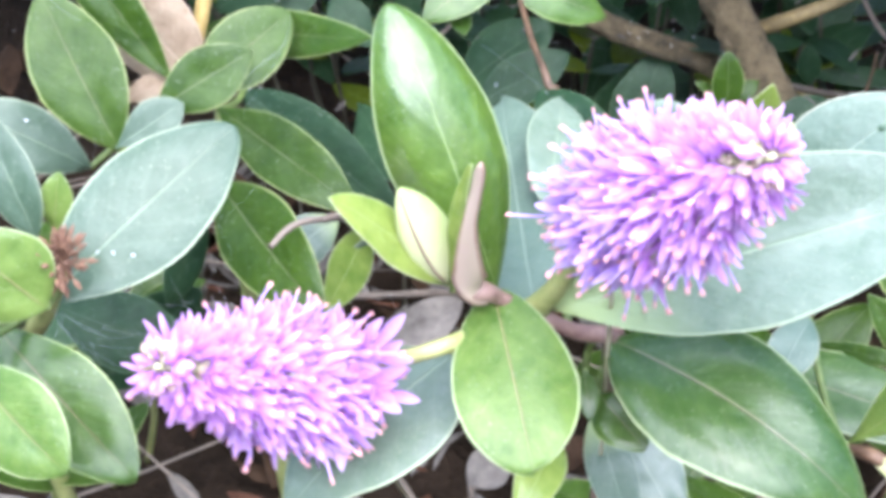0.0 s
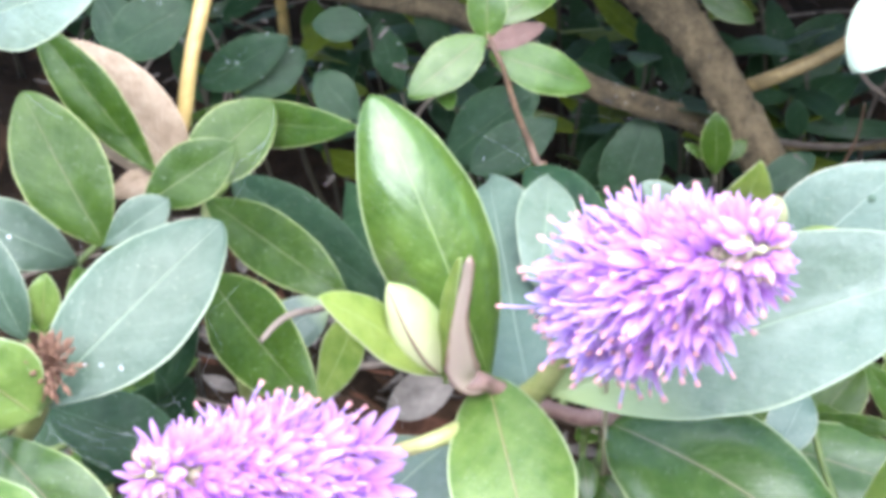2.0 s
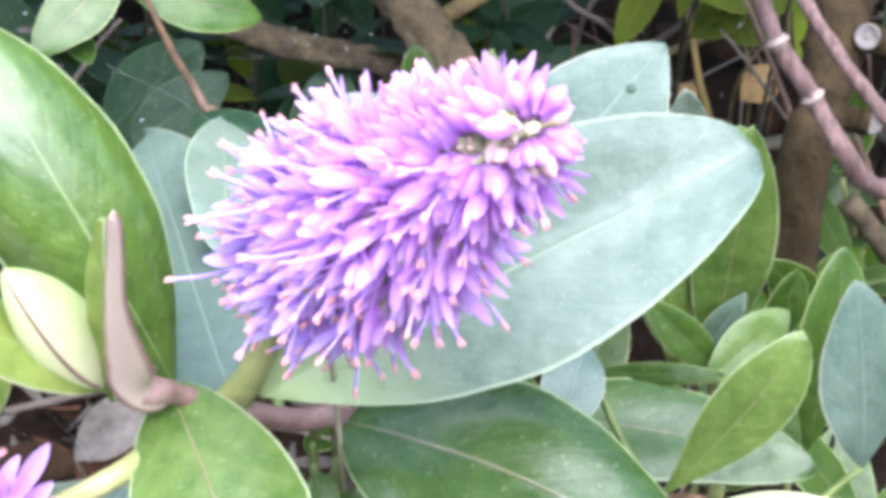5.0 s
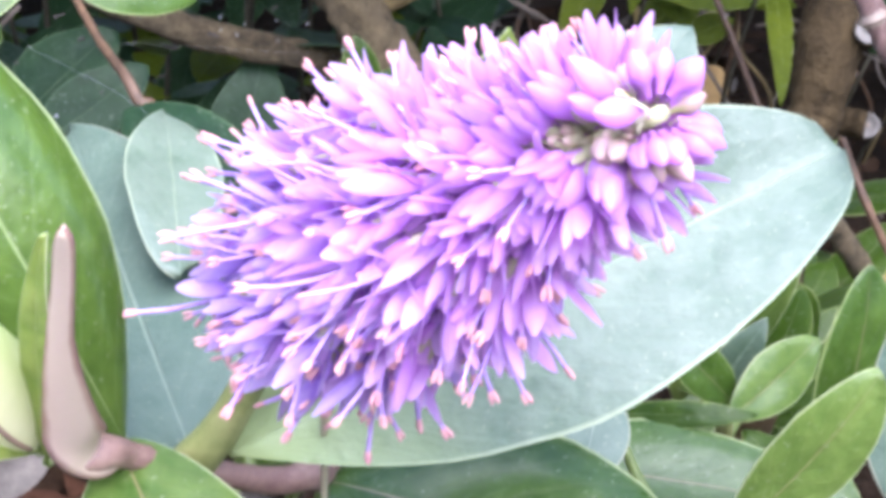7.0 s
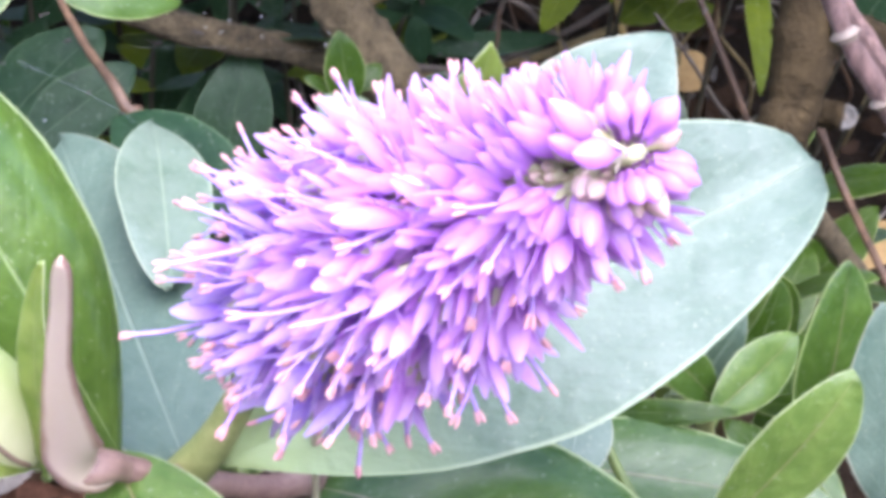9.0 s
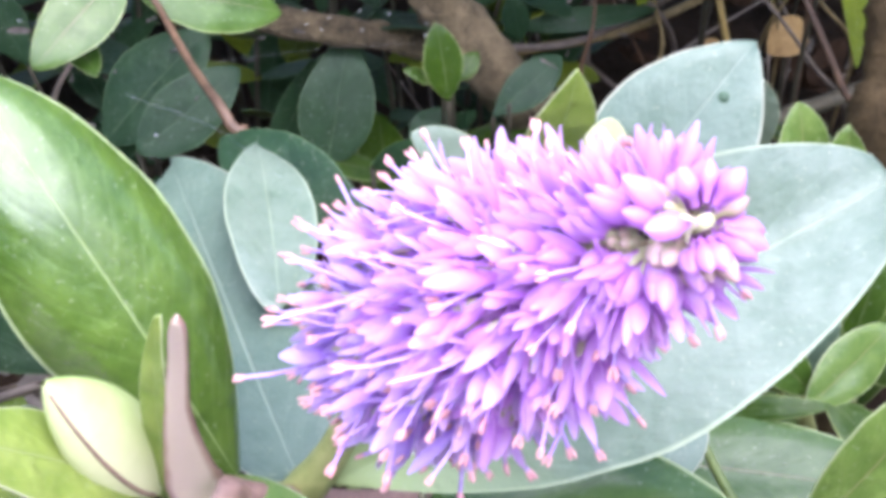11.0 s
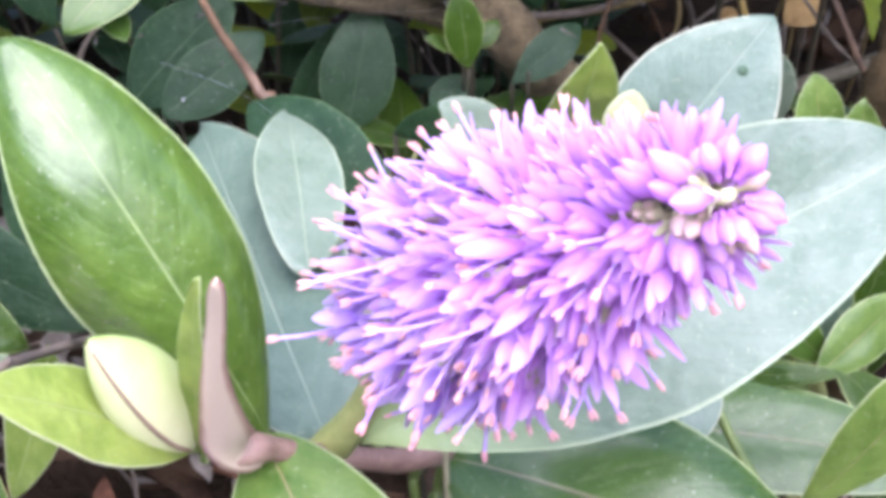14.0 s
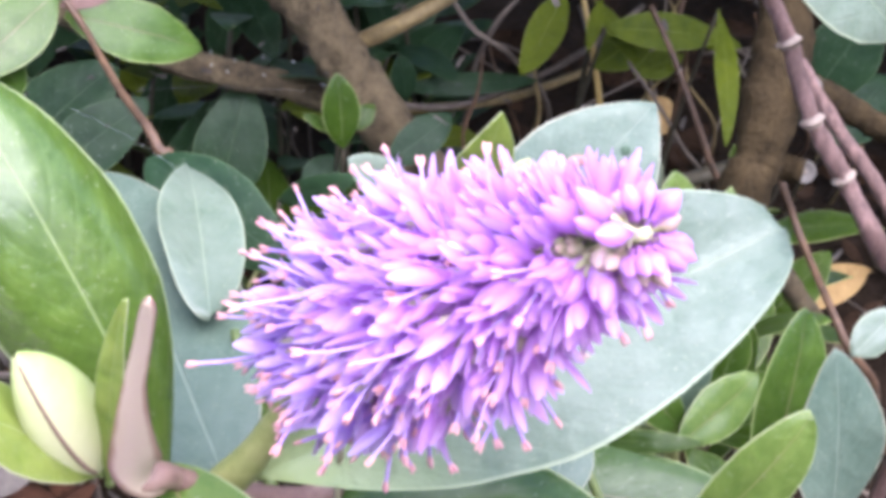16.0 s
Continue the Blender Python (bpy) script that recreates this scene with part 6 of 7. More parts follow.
stem(shaded_shrub_far, [(-0.0272, 0.1923, 0.1664), (-0.0212, 0.2218, 0.0907), (-0.0152, 0.2273, -0.0050)], [0.0006, 0.0008, 0.0010], TWIG_DARK, 'twig', sides=6, steps=4)
stem(shaded_shrub_far, [(-0.1292, 0.2227, 0.1702), (-0.1232, 0.2522, 0.0926), (-0.1172, 0.2577, -0.0050)], [0.0006, 0.0008, 0.0010], TWIG_DARK, 'twig', sides=6, steps=4)
stem(shaded_shrub_far, [(-0.1147, 0.2227, 0.1681), (-0.1087, 0.2522, 0.0916), (-0.1027, 0.2577, -0.0050)], [0.0006, 0.0008, 0.0010], TWIG_DARK, 'twig', sides=6, steps=4)
stem(shaded_shrub_far, [(-0.0681, 0.2064, 0.1733), (-0.0621, 0.2359, 0.0942), (-0.0561, 0.2414, -0.0050)], [0.0006, 0.0008, 0.0010], TWIG_DARK, 'twig', sides=6, steps=4)
stem(shaded_shrub_far, [(-0.0718, 0.2454, 0.1888), (-0.0658, 0.2749, 0.1019), (-0.0598, 0.2804, -0.0050)], [0.0006, 0.0008, 0.0010], TWIG_DARK, 'twig', sides=6, steps=4)
stem(shaded_shrub_far, [(-0.0595, 0.2480, 0.1591), (-0.0535, 0.2775, 0.0870), (-0.0475, 0.2830, -0.0050)], [0.0006, 0.0008, 0.0010], TWIG_DARK, 'twig', sides=6, steps=4)
stem(shaded_shrub_far, [(-0.1517, 0.1929, 0.2005), (-0.1457, 0.2224, 0.1077), (-0.1397, 0.2279, -0.0050)], [0.0006, 0.0008, 0.0010], TWIG_DARK, 'twig', sides=6, steps=4)
stem(shaded_shrub_far, [(-0.1578, 0.2058, 0.2165), (-0.1518, 0.2353, 0.1158), (-0.1458, 0.2408, -0.0050)], [0.0006, 0.0008, 0.0010], TWIG_DARK, 'twig', sides=6, steps=4)
stem(shaded_shrub_far, [(0.0587, 0.2282, 0.1498), (0.0647, 0.2577, 0.0824), (0.0707, 0.2632, -0.0050)], [0.0006, 0.0008, 0.0010], TWIG_DARK, 'twig', sides=6, steps=4)
stem(shaded_shrub_far, [(0.0573, 0.2307, 0.1529), (0.0633, 0.2602, 0.0840), (0.0693, 0.2657, -0.0050)], [0.0006, 0.0008, 0.0010], TWIG_DARK, 'twig', sides=6, steps=4)
stem(shaded_shrub_far, [(0.0602, 0.2317, 0.1538), (0.0662, 0.2612, 0.0844), (0.0722, 0.2667, -0.0050)], [0.0006, 0.0008, 0.0010], TWIG_DARK, 'twig', sides=6, steps=4)
stem(shaded_shrub_far, [(0.0764, 0.2280, 0.1470), (0.0824, 0.2575, 0.0810), (0.0884, 0.2630, -0.0050)], [0.0006, 0.0008, 0.0010], TWIG_DARK, 'twig', sides=6, steps=4)
stem(shaded_shrub_far, [(0.0988, 0.3454, 0.0960), (0.1048, 0.3749, 0.0555), (0.1108, 0.3804, -0.0050)], [0.0006, 0.0008, 0.0010], TWIG_DARK, 'twig', sides=6, steps=4)
stem(shaded_shrub_far, [(0.1005, 0.3424, 0.0923), (0.1065, 0.3719, 0.0536), (0.1125, 0.3774, -0.0050)], [0.0006, 0.0008, 0.0010], TWIG_DARK, 'twig', sides=6, steps=4)
stem(shaded_shrub_far, [(0.0469, 0.2871, 0.1900), (0.0529, 0.3166, 0.1025), (0.0589, 0.3221, -0.0050)], [0.0006, 0.0008, 0.0010], TWIG_DARK, 'twig', sides=6, steps=4)
stem(shaded_shrub_far, [(0.0942, 0.3799, 0.0907), (0.1002, 0.4094, 0.0529), (0.1062, 0.4149, -0.0050)], [0.0006, 0.0008, 0.0010], TWIG_DARK, 'twig', sides=6, steps=4)
stem(shaded_shrub_far, [(0.0730, 0.2356, 0.1379), (0.0790, 0.2651, 0.0764), (0.0850, 0.2706, -0.0050)], [0.0006, 0.0008, 0.0010], TWIG_DARK, 'twig', sides=6, steps=4)
stem(shaded_shrub_far, [(0.0993, 0.3454, 0.0959), (0.1053, 0.3749, 0.0555), (0.1113, 0.3804, -0.0050)], [0.0006, 0.0008, 0.0010], TWIG_DARK, 'twig', sides=6, steps=4)
stem(shaded_shrub_far, [(0.0491, 0.2356, 0.1289), (0.0551, 0.2651, 0.0720), (0.0611, 0.2706, -0.0050)], [0.0006, 0.0008, 0.0010], TWIG_DARK, 'twig', sides=6, steps=4)
stem(shaded_shrub_far, [(0.0290, 0.1353, 0.1998), (0.0350, 0.1648, 0.1074), (0.0410, 0.1703, -0.0050)], [0.0006, 0.0008, 0.0010], TWIG_DARK, 'twig', sides=6, steps=4)
stem(shaded_shrub_far, [(-0.0314, 0.2307, 0.1657), (-0.0254, 0.2602, 0.0903), (-0.0194, 0.2657, -0.0050)], [0.0006, 0.0008, 0.0010], TWIG_DARK, 'twig', sides=6, steps=4)
stem(shaded_shrub_far, [(0.1830, 0.2667, 0.1774), (0.1890, 0.2962, 0.0962), (0.1950, 0.3017, -0.0050)], [0.0006, 0.0008, 0.0010], TWIG_DARK, 'twig', sides=6, steps=4)
stem(shaded_shrub_far, [(0.1629, 0.3133, 0.1422), (0.1689, 0.3428, 0.0786), (0.1749, 0.3483, -0.0050)], [0.0006, 0.0008, 0.0010], TWIG_DARK, 'twig', sides=6, steps=4)
stem(shaded_shrub_far, [(0.1596, 0.3575, 0.1326), (0.1656, 0.3870, 0.0738), (0.1716, 0.3925, -0.0050)], [0.0006, 0.0008, 0.0010], TWIG_DARK, 'twig', sides=6, steps=4)
stem(shaded_shrub_far, [(0.1708, 0.3392, 0.1094), (0.1768, 0.3687, 0.0622), (0.1828, 0.3742, -0.0050)], [0.0006, 0.0008, 0.0010], TWIG_DARK, 'twig', sides=6, steps=4)
stem(shaded_shrub_far, [(0.2079, 0.3454, 0.1115), (0.2139, 0.3749, 0.0632), (0.2199, 0.3804, -0.0050)], [0.0006, 0.0008, 0.0010], TWIG_DARK, 'twig', sides=6, steps=4)
stem(shaded_shrub_far, [(0.2149, 0.2507, 0.1540), (0.2209, 0.2802, 0.0845), (0.2269, 0.2857, -0.0050)], [0.0006, 0.0008, 0.0010], TWIG_DARK, 'twig', sides=6, steps=4)
stem(shaded_shrub_far, [(0.2468, 0.2850, 0.1123), (0.2528, 0.3145, 0.0636), (0.2588, 0.3200, -0.0050)], [0.0006, 0.0008, 0.0010], TWIG_DARK, 'twig', sides=6, steps=4)
stem(shaded_shrub_far, [(0.1538, 0.0811, 0.1957), (0.1598, 0.1106, 0.1053), (0.1658, 0.1161, -0.0050)], [0.0006, 0.0008, 0.0010], TWIG_DARK, 'twig', sides=6, steps=4)


# ---- ground and litter ----
bm = bmesh.new()
steps = 90
line = [math.sinh((i / steps * 2 - 1) * 5.2) / math.sinh(5.2) * 30 for i in range(steps + 1)]
rows_v = []
for yy in line:
    row = []
    for xx in line:
        near = math.exp(-(xx * xx + yy * yy) / 4)
        z = -0.006 + near * (0.012 * noise.noise(Vector((xx * 9, yy * 9, 0))) + 0.006 * noise.noise(Vector((xx * 31, yy * 31, 4))))
        row.append(bm.verts.new((xx, yy + 0.3, z)))
    rows_v.append(row)
for i in range(steps):
    for j in range(steps):
        bm.faces.new((rows_v[i][j], rows_v[i][j + 1], rows_v[i + 1][j + 1], rows_v[i + 1][j]))
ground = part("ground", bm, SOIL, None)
tagged(ground, "dark soil under the shrub, lowered further for shade", "soil", kind="structure")


# coarse dry leaves, bark scraps and reddish bits under the flowering shoot
rng = random.Random(17)
for bits_name, bits_label, bits_skin, count in (("dry_leaf_litter", "grey-brown dry leaves and bark scraps on the soil", DRY_LEAF, 260), ("red_leaf_litter", "reddish-brown leaf scraps on the soil", LITTER_RED, 150)):
    bm = bmesh.new()
    bm.loops.layers.uv.new("blade")
    for i in range(count):
        x, y, z = rng.uniform(-0.20, 0.10), rng.uniform(-0.06, 0.34), rng.uniform(0.006, 0.034)
        a, size = rng.uniform(0, 6.28), rng.uniform(0.008, 0.034)
        d = Vector((math.cos(a), math.sin(a), rng.uniform(-0.4, 0.4))) * size
        side = Vector((-math.sin(a), math.cos(a), rng.uniform(-0.7, 0.7)))
        blade(bm, Vector((x, y, z)), Vector((x, y, z)) + d, side, size * rng.uniform(0.14, 0.5), 0.5, rng.uniform(-0.2, 0.2), rng.uniform(-0.4, 0.6), 5, 4, 0.1, i, 0.0006, facing=(0, 0, 1))
    tagged(part(bits_name, bm, [bits_skin, bits_skin], None), bits_label, "leaf litter", kind="stuff")

rng = random.Random(11)
bm = bmesh.new()
bm.loops.layers.uv.new("blade")
for i in range(520):
    x, y = rng.uniform(-0.35, 0.6), rng.uniform(-0.1, 0.75)
    a = rng.uniform(0, 6.28)
    size = rng.uniform(0.012, 0.045)
    tilt = rng.uniform(-0.35, 0.35)
    d = Vector((math.cos(a), math.sin(a), tilt)) * size
    z = rng.uniform(0.004, 0.03)
    s = Vector((-math.sin(a), math.cos(a), rng.uniform(-0.6, 0.6)))
    blade(bm, Vector((x, y, z)), Vector((x, y, z)) + d, s, size * rng.uniform(0.25, 0.5), 0.5, rng.uniform(-0.15, 0.15), rng.uniform(-0.3, 0.6), 5, 4, 0.08, i, 0.0003, facing=(0, 0, 1))
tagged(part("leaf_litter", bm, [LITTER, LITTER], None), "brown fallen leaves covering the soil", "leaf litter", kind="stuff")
bm = bmesh.new()
for i in range(170):
    x, y = rng.uniform(-0.3, 0.55), rng.uniform(-0.05, 0.7)
    a = rng.uniform(0, 6.28)
    size = rng.uniform(0.02, 0.11)
    z = rng.uniform(0.004, 0.03)
    p = Vector((x, y, z))
    d = Vector((math.cos(a), math.sin(a), rng.uniform(-0.1, 0.5))) * size
    tube(bm, [p, p + d * 0.5 + Vector((0, 0, rng.uniform(-0.004, 0.006))), p + d], [rng.uniform(0.0005, 0.0014), 0.0005], 5, 3, 0.2, i)
tagged(part("twig_litter", bm, TWIG_GREY, None), "thin broken twigs lying in the leaf litter", "twigs", kind="stuff")

# ---- the shaded inside of the shrub ----
rng = random.Random(23)
for k in range(34):
    x = rng.uniform(-0.32, 0.50)
    y = rng.uniform(0.34, 0.68)
    if 0.12 < x < 0.34 and y < 0.52:
        continue
    top = rng.uniform(0.03, 0.13)
    foot = Vector((x + rng.uniform(-0.03, 0.03), y + rng.uniform(0.0, 0.04), 0))
    head = Vector((x, y, top))
    shoot = thing("shaded_shoot", foot, "small shaded hebe shoot with leaf greens darkened to carry the shade", "shrub shoot", "shaded shoots")
    stem(shoot, [foot - Vector((0, 0, 0.01)), foot.lerp(head, 0.5) + Vector((rng.uniform(-0.01, 0.01), 0, 0)), head], [0.0016, 0.0012, 0.0008], TWIG_DARK, sides=6, steps=4)
    turn = rng.uniform(0, 3.14)
    for q in range(rng.randint(3, 5)):
        at = foot.lerp(head, 1 - 0.16 * q)
        for sgn in (0, math.pi):
            a = turn + q * math.pi / 2 + sgn
            rise = rng.uniform(0.2, 0.9)
            size = rng.uniform(0.028, 0.048)
            d = Vector((math.cos(a), math.sin(a), rise)).normalized() * size
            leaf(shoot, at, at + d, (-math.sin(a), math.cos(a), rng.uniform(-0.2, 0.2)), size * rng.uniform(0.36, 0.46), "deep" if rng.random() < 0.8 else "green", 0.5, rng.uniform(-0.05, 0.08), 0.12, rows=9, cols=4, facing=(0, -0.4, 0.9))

rng = random.Random(31)
for k in range(20):
    x = rng.uniform(-0.16, 0.22)
    y = rng.uniform(0.07, 0.28)
    if -0.12 < x < 0.02:
        continue
    top = rng.uniform(0.04, 0.15)
    foot = Vector((x + rng.uniform(-0.02, 0.02), y + rng.uniform(0.0, 0.03), 0))
    head = Vector((x, y, top))
    shoot = thing("shaded_shoot", foot, "small shaded hebe shoot with leaf greens darkened to carry the shade", "shrub shoot", "shaded shoots")
    stem(shoot, [foot - Vector((0, 0, 0.01)), foot.lerp(head, 0.5) + Vector((rng.uniform(-0.01, 0.01), 0, 0)), head], [0.0016, 0.0012, 0.0008], STEM_GREEN, sides=6, steps=4)
    turn = rng.uniform(0, 3.14)
    for q in range(rng.randint(3, 4)):
        at = foot.lerp(head, 1 - 0.2 * q)
        for sgn in (0, math.pi):
            a = turn + q * math.pi / 2 + sgn
            size = rng.uniform(0.035, 0.055)
            d = Vector((math.cos(a), math.sin(a), rng.uniform(0.2, 0.9))).normalized() * size
            # darker leaf styles stand in for shade on these low shoots
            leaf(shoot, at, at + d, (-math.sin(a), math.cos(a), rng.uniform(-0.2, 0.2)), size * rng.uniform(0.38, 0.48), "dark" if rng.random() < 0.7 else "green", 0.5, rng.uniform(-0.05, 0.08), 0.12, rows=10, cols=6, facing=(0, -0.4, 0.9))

rng = random.Random(37)
for k in range(18):
    x = rng.uniform(-0.20, 0.16)
    y = rng.uniform(0.29, 0.42)
    top = rng.uniform(0.08, 0.17)
    foot = Vector((x + rng.uniform(-0.02, 0.02), y + rng.uniform(0.0, 0.03), 0))
    head = Vector((x, y, top))
    shoot = thing("shaded_shoot", foot, "small shaded hebe shoot with leaf greens darkened to carry the shade", "shrub shoot", "shaded shoots")
    stem(shoot, [foot - Vector((0, 0, 0.01)), foot.lerp(head, 0.5) + Vector((rng.uniform(-0.01, 0.01), 0, 0)), head], [0.0016, 0.0012, 0.0008], TWIG_DARK, sides=6, steps=4)
    turn = rng.uniform(0, 3.14)
    for q in range(4):
        at = foot.lerp(head, 1 - 0.17 * q)
        for sgn in (0, math.pi):
            a = turn + q * math.pi / 2 + sgn
            size = rng.uniform(0.028, 0.046)
            d = Vector((math.cos(a), math.sin(a), rng.uniform(0.0, 0.9))).normalized() * size
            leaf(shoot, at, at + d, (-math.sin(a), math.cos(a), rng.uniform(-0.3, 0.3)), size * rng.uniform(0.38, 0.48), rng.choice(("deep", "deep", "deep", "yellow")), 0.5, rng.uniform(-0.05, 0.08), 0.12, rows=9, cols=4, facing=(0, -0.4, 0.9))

# ---- unseen foliage, added to shade the shrub's inside from above and behind ----
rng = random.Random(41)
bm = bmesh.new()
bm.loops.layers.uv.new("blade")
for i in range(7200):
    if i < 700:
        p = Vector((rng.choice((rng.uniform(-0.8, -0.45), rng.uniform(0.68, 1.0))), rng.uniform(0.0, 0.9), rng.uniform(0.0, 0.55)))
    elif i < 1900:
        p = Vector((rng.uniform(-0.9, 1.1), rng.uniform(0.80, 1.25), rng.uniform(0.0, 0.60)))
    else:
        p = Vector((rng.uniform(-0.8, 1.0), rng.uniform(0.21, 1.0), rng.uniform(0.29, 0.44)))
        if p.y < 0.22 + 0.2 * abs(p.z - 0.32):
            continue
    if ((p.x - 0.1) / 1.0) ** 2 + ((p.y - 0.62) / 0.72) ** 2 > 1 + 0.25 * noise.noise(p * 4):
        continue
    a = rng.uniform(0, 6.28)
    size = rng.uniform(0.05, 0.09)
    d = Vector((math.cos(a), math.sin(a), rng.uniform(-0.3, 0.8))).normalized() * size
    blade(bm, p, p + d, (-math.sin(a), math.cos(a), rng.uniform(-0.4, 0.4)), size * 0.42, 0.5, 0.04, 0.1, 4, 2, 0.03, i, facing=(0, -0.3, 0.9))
tagged(part("shrub_foliage", bm, [LEAF["deep"], UNDER], None), "unseen foliage added above and behind to shade the inside of the shrub", "foliage", kind="stuff")

# ---- an unseen hedge, added behind the camera to block low light and reflections ----
rng = random.Random(53)
bm = bmesh.new()
bm.loops.layers.uv.new("blade")
for i in range(5600):
    a = rng.uniform(math.pi * 0.98, math.pi * 2.02)
    r = rng.uniform(2.2, 2.7)
    p = Vector((r * math.cos(a), r * math.sin(a), rng.uniform(0.0, 1.40)))
    u = rng.uniform(0, 6.28)
    size = rng.uniform(0.15, 0.25)
    d = Vector((math.cos(u), math.sin(u), rng.uniform(-0.3, 0.8))).normalized() * size
    blade(bm, p, p + d, (-math.sin(u), math.cos(u), rng.uniform(-0.4, 0.4)), size * 0.45, 0.5, 0.04, 0.1, 3, 2, 0.03, i, facing=(0, 0.5, 0.8))
tagged(part("garden_hedge", bm, [LEAF["deep"], LEAF["deep"]], None), "unseen dark hedge added behind the camera to block low sky light", "hedge", kind="stuff")


def dead_leaf(base, tip, across, width, label):
    """A dry curled leaf lying on the litter."""
    low = Vector((base[0], base[1], 0))
    ob = thing("dead_leaf", low, label, "dead leaf", "dead leaves")
    bm = bmesh.new()
    bm.loops.layers.uv.new("blade")
    blade(bm, base, tip, across, width, 0.5, 0.12, 0.35, 14, 8, 0.08, len(label), 0.0005, facing=(0, -0.5, 0.8))
    part("blade", bm, [DRY_LEAF if "grey" in label else LITTER_RED if "orange" in label else LITTER_OCHRE] * 2, ob)
    a = Vector(base)
    stem(ob, [a, a.lerp(low, 0.5) + Vector((0.004, 0.004, 0)), low - Vector((0, 0, 0.004))], [0.0006, 0.0006, 0.0006], TWIG_GREY, "leaf_stalk", sides=5, steps=3)


LITTER_OCHRE = plain_material("dead_leaf_ochre", (0.20, 0.12, 0.04), (0.46, 0.31, 0.12), 0.8, 90, 0.5, 0.001)


def thread(web, points):
    bm = bmesh.new()
    tube(bm, points, [0.000012, 0.000012], 4, 5)
    part("thread", bm, WEB, web)


def speck(web, place):
    """A crumb caught in the silk."""
    bm = bmesh.new()
    lathe(bm, [(-0.0002, 0.0001), (-0.0001, 0.00016), (0.0001, 0.00022), (0.0003, 0.0001)], 0, 7, place, (0.7, 0.2, 0.6))
    part("crumb", bm, WEB, web)


# ---- fallen leaves that lie apart ----
dead_leaf((-0.0547, 0.1845, 0.0523), (-0.0295, 0.2000, 0.0670), (0.7574, -0.3663, -0.5406), 0.0181, 'curled grey-brown dead leaf lying on the litter')
dead_leaf((-0.0557, 0.1863, 0.0390), (-0.0405, 0.1962, 0.0486), (0.7750, -0.3512, -0.5253), 0.0140, 'orange-brown dead leaf lying on the litter')
dead_leaf((0.1990, 0.3520, 0.0715), (0.2130, 0.3600, 0.0815), (0.7850, -0.3424, -0.5163), 0.0165, 'ochre dead leaf caught upright in the litter')
dead_leaf((0.1745, 0.3580, 0.0680), (0.1815, 0.3620, 0.0735), (0.7850, -0.3424, -0.5163), 0.0090, 'small ochre dead leaf caught upright in the litter')
dead_leaf((-0.0148, 0.1283, 0.0424), (-0.0026, 0.1396, 0.0541), (0.8457, -0.2816, -0.4533), 0.0160, 'grey-brown dead leaf lying on the litter')
dead_leaf((0.2333, 0.2853, 0.0369), (0.2870, 0.2962, 0.0420), (0.4208, -0.5563, -0.7166), 0.0171, 'broad ochre dead leaf lying on the litter')

# ---- spider silk between the leaves ----
silk = thing("spider_web", (-0.0679, 0.0359, 0.2672), "thin white spider threads strung between leaves", "spider web")
thread(silk, [(-0.0588, 0.0467, 0.2865), (-0.0585, 0.0402, 0.2818), (-0.0640, 0.0310, 0.2795), (-0.0636, 0.0263, 0.2770)])
thread(silk, [(-0.0583, 0.0432, 0.2838), (-0.0596, 0.0350, 0.2805), (-0.0656, 0.0277, 0.2696)])
thread(silk, [(-0.0593, 0.0392, 0.2808), (-0.0627, 0.0337, 0.2794)])
thread(silk, [(-0.1154, 0.0379, 0.2888), (-0.1077, 0.0341, 0.2864), (-0.1050, 0.0337, 0.2855)])
thread(silk, [(-0.1049, 0.1587, 0.2466), (-0.0946, 0.1596, 0.2462), (-0.0865, 0.1624, 0.2483)])
thread(silk, [(-0.0951, -0.0238, 0.2473), (-0.0896, -0.0270, 0.2428), (-0.0794, -0.0287, 0.2393)])
thread(silk, [(-0.0977, -0.0226, 0.2491), (-0.0938, -0.0240, 0.2469), (-0.0945, -0.0269, 0.2436)])
thread(silk, [(-0.0960, -0.0257, 0.2529), (-0.0884, -0.0301, 0.2467), (-0.0816, -0.0118, 0.2284)])
thread(silk, [(-0.0037, 0.1496, 0.2214), (0.0195, 0.1943, 0.1931), (0.0507, 0.2388, 0.1635)])
thread(silk, [(-0.0166, 0.0784, 0.2635), (-0.0029, 0.0914, 0.2457), (0.0081, 0.0699, 0.2498)])
thread(silk, [(-0.0584, 0.0339, 0.2325), (-0.0555, 0.0587, 0.1992), (-0.0549, 0.1246, 0.1215)])
thread(silk, [(-0.0347, 0.0571, 0.1942), (-0.0388, 0.1210, 0.1150), (-0.0456, 0.1447, 0.0663)])
speck(silk, (-0.0637, -0.0566, 0.2973))
speck(silk, (-0.0701, -0.0572, 0.2974))
speck(silk, (-0.0672, -0.0569, 0.2974))
speck(silk, (-0.0827, -0.0520, 0.3210))
speck(silk, (-0.0576, 0.1659, 0.2483))
speck(silk, (-0.0607, -0.0639, 0.3038))
speck(silk, (-0.0177, 0.1389, 0.2107))
speck(silk, (-0.0807, -0.0558, 0.3240))
speck(silk, (0.0430, 0.2362, 0.1752))
speck(silk, (0.0236, 0.2294, 0.1761))
speck(silk, (0.0201, 0.2522, 0.1685))
speck(silk, (0.0359, 0.2471, 0.1637))
speck(silk, (0.0536, 0.2429, 0.1629))
speck(silk, (0.0199, 0.2434, 0.1694))
speck(silk, (0.0358, 0.2507, 0.1679))
speck(silk, (0.0262, 0.2378, 0.1745))
speck(silk, (0.0545, 0.2460, 0.1650))
speck(silk, (-0.1227, 0.2119, 0.2169))
speck(silk, (-0.1115, 0.1859, 0.2254))
speck(silk, (-0.1209, 0.1789, 0.2172))
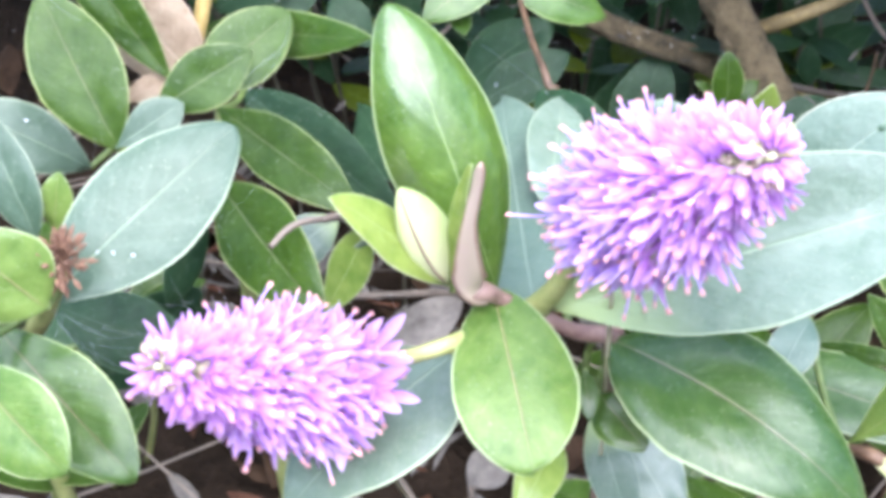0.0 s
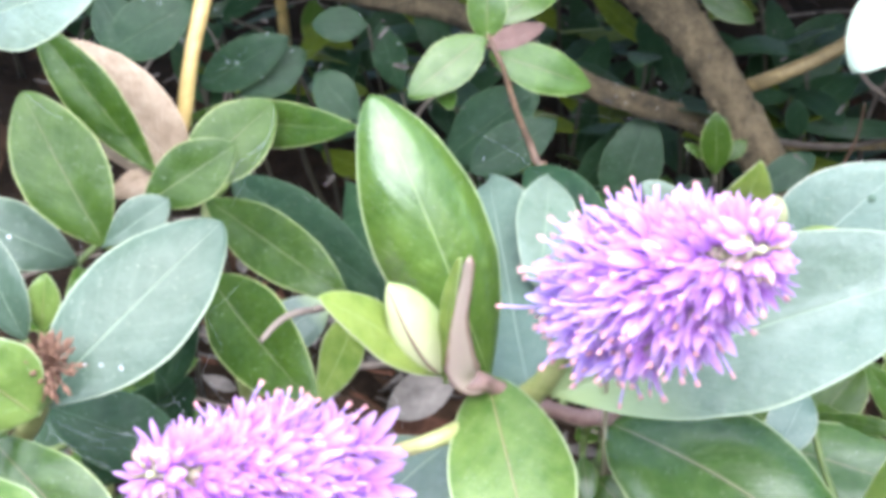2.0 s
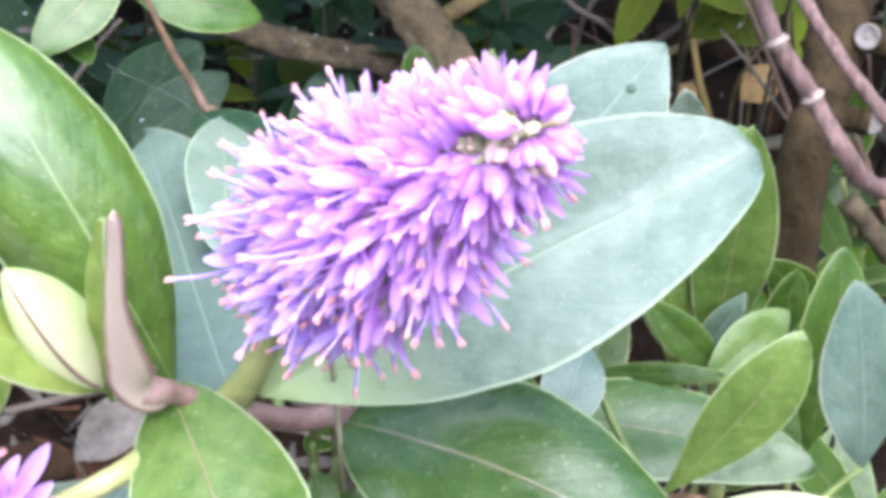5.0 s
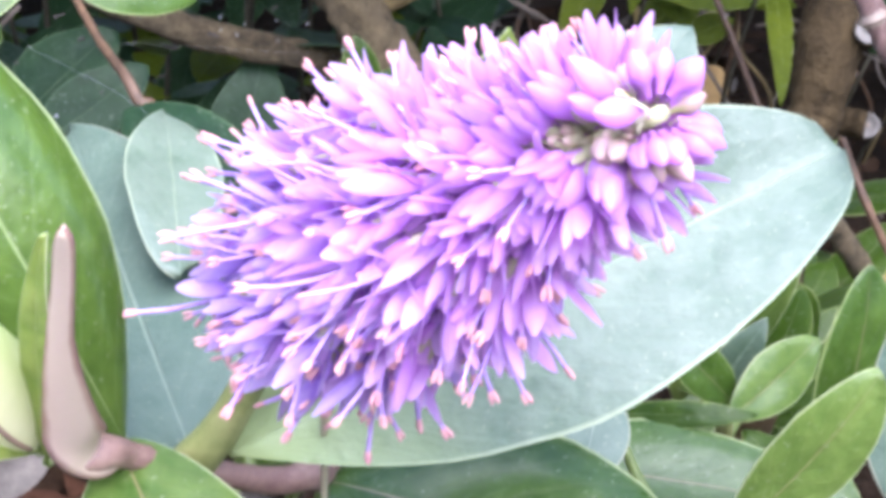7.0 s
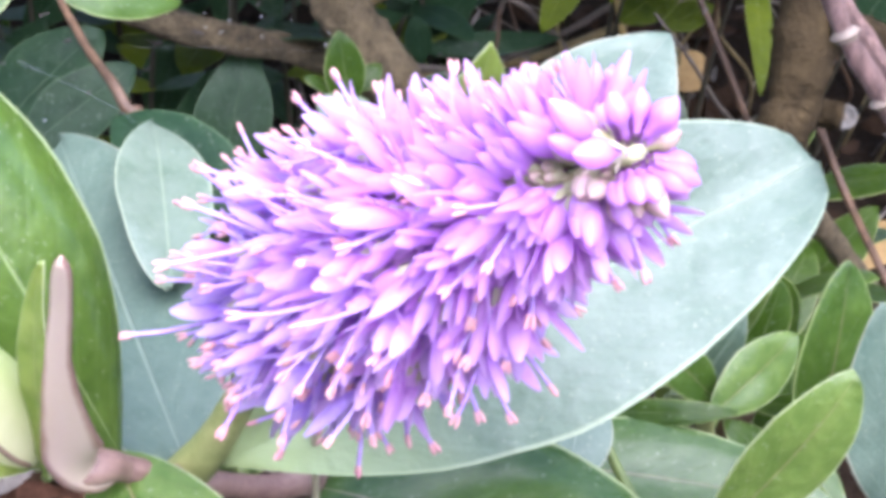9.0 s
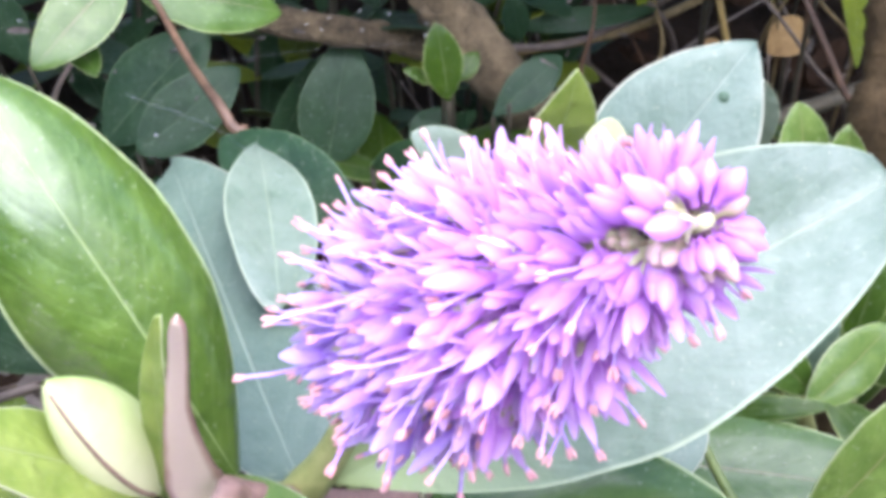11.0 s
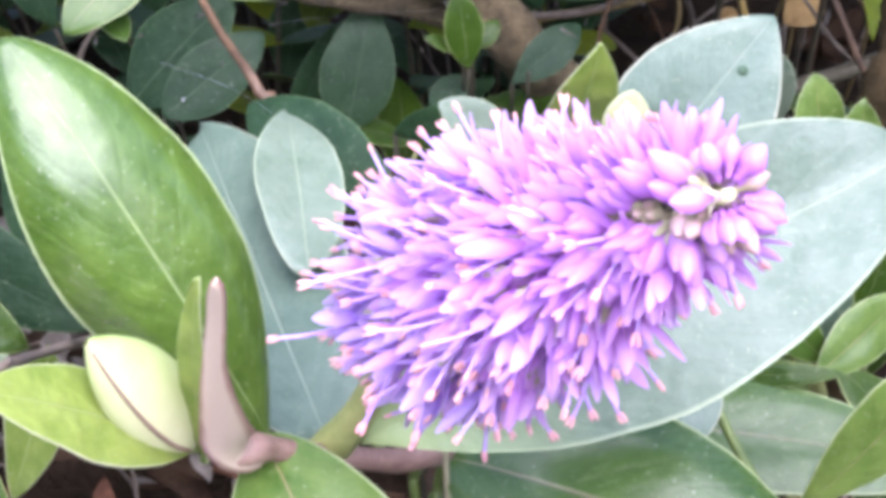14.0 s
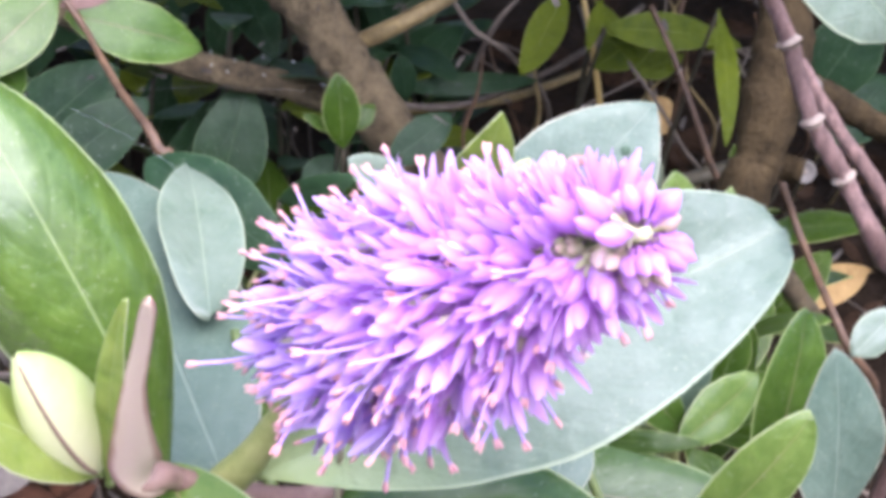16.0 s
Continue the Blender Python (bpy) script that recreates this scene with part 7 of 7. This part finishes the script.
speck(silk, (-0.0998, 0.1662, 0.2188))
speck(silk, (-0.1273, 0.1626, 0.2411))
speck(silk, (-0.1001, 0.2083, 0.2041))
speck(silk, (-0.1030, 0.2099, 0.1849))
speck(silk, (-0.1313, 0.1662, 0.2417))
speck(silk, (-0.1113, 0.1963, 0.1995))
speck(silk, (-0.0988, 0.1372, 0.2200))
speck(silk, (-0.0705, 0.2215, 0.2070))
speck(silk, (-0.1443, 0.1819, 0.1852))
speck(silk, (-0.0462, 0.1662, 0.2250))
speck(silk, (-0.0477, 0.1630, 0.2331))
speck(silk, (-0.0859, 0.1833, 0.2141))
speck(silk, (-0.1325, 0.1945, 0.2206))
thread(silk, [(-0.0882, 0.1581, 0.2435), (-0.0896, 0.1599, 0.2380), (-0.0913, 0.1633, 0.2346)])
thread(silk, [(-0.0728, 0.1526, 0.2348), (-0.0748, 0.1558, 0.2311), (-0.0772, 0.1608, 0.2295)])
thread(silk, [(-0.1002, 0.1549, 0.2414), (-0.1021, 0.1593, 0.2391), (-0.1043, 0.1655, 0.2390)])
thread(silk, [(-0.0714, 0.1476, 0.2286), (-0.0711, 0.1526, 0.2267), (-0.0711, 0.1594, 0.2270)])
thread(silk, [(-0.0919, 0.1508, 0.2354), (-0.0972, 0.1509, 0.2285), (-0.1030, 0.1526, 0.2235)])
thread(silk, [(-0.0705, 0.1522, 0.2340), (-0.0689, 0.1567, 0.2313), (-0.0676, 0.1629, 0.2306)])
thread(silk, [(-0.0988, 0.1478, 0.2328), (-0.0967, 0.1503, 0.2277), (-0.0949, 0.1545, 0.2246)])
thread(silk, [(-0.1104, 0.1442, 0.2303), (-0.1064, 0.1465, 0.2247), (-0.1027, 0.1506, 0.2211)])
thread(silk, [(-0.0848, -0.0287, 0.2401), (-0.0869, -0.0281, 0.2379), (-0.0894, -0.0263, 0.2373)])
thread(silk, [(-0.0903, -0.0295, 0.2398), (-0.0913, -0.0303, 0.2359), (-0.0925, -0.0299, 0.2335)])
thread(silk, [(-0.0866, -0.0260, 0.2435), (-0.0859, -0.0265, 0.2396), (-0.0856, -0.0259, 0.2372)])
thread(silk, [(-0.0878, -0.0247, 0.2451), (-0.0863, -0.0233, 0.2435), (-0.0849, -0.0206, 0.2433)])
thread(silk, [(-0.0930, -0.0298, 0.2399), (-0.0913, -0.0287, 0.2378), (-0.0900, -0.0263, 0.2374)])
thread(silk, [(-0.0946, -0.0279, 0.2424), (-0.0928, -0.0276, 0.2393), (-0.0913, -0.0261, 0.2378)])

rng = random.Random(53)
for i in range(26):
    p = Vector((rng.uniform(-0.100, -0.052), rng.uniform(-0.035, 0.020), 0.0))
    p.z = 0.243 + 0.22 * p.y + rng.uniform(-0.006, 0.010)
    d = Vector((rng.uniform(-1, 1), rng.uniform(-0.8, 0.8), rng.uniform(-0.5, 0.7))).normalized() * rng.uniform(0.006, 0.018)
    thread(silk, [p, p + d * 0.5 - Vector((0, 0, 0.0008)), p + d])

# debris caught in old silk among the shaded twigs
rng = random.Random(71)
bm = bmesh.new()
bm.loops.layers.uv.new("blade")
for i in range(230):
    x, y, z = rng.uniform(-0.22, 0.26), rng.uniform(0.17, 0.34), rng.uniform(0.06, 0.22)
    if z > 0.30 - 0.5 * (y - 0.05):
        continue
    p = Vector((x, y, z))
    a, size = rng.uniform(0, 6.28), rng.choice((0.0012, 0.0018, 0.003, 0.006))
    d = Vector((math.cos(a), rng.uniform(-0.3, 0.3), math.sin(a))) * size
    blade(bm, p, p + d, (-math.sin(a), 0.3, math.cos(a)), size * rng.uniform(0.12, 0.4), 0.5, rng.uniform(-0.2, 0.2), 0.3, 3, 2, 0.1, i, 0.0002)
debris = part("web_debris", bm, [DRY_LEAF, DRY_LEAF], silk, "pale crumbs and leaf scraps caught in the silk")
debris["kind"] = "stuff"
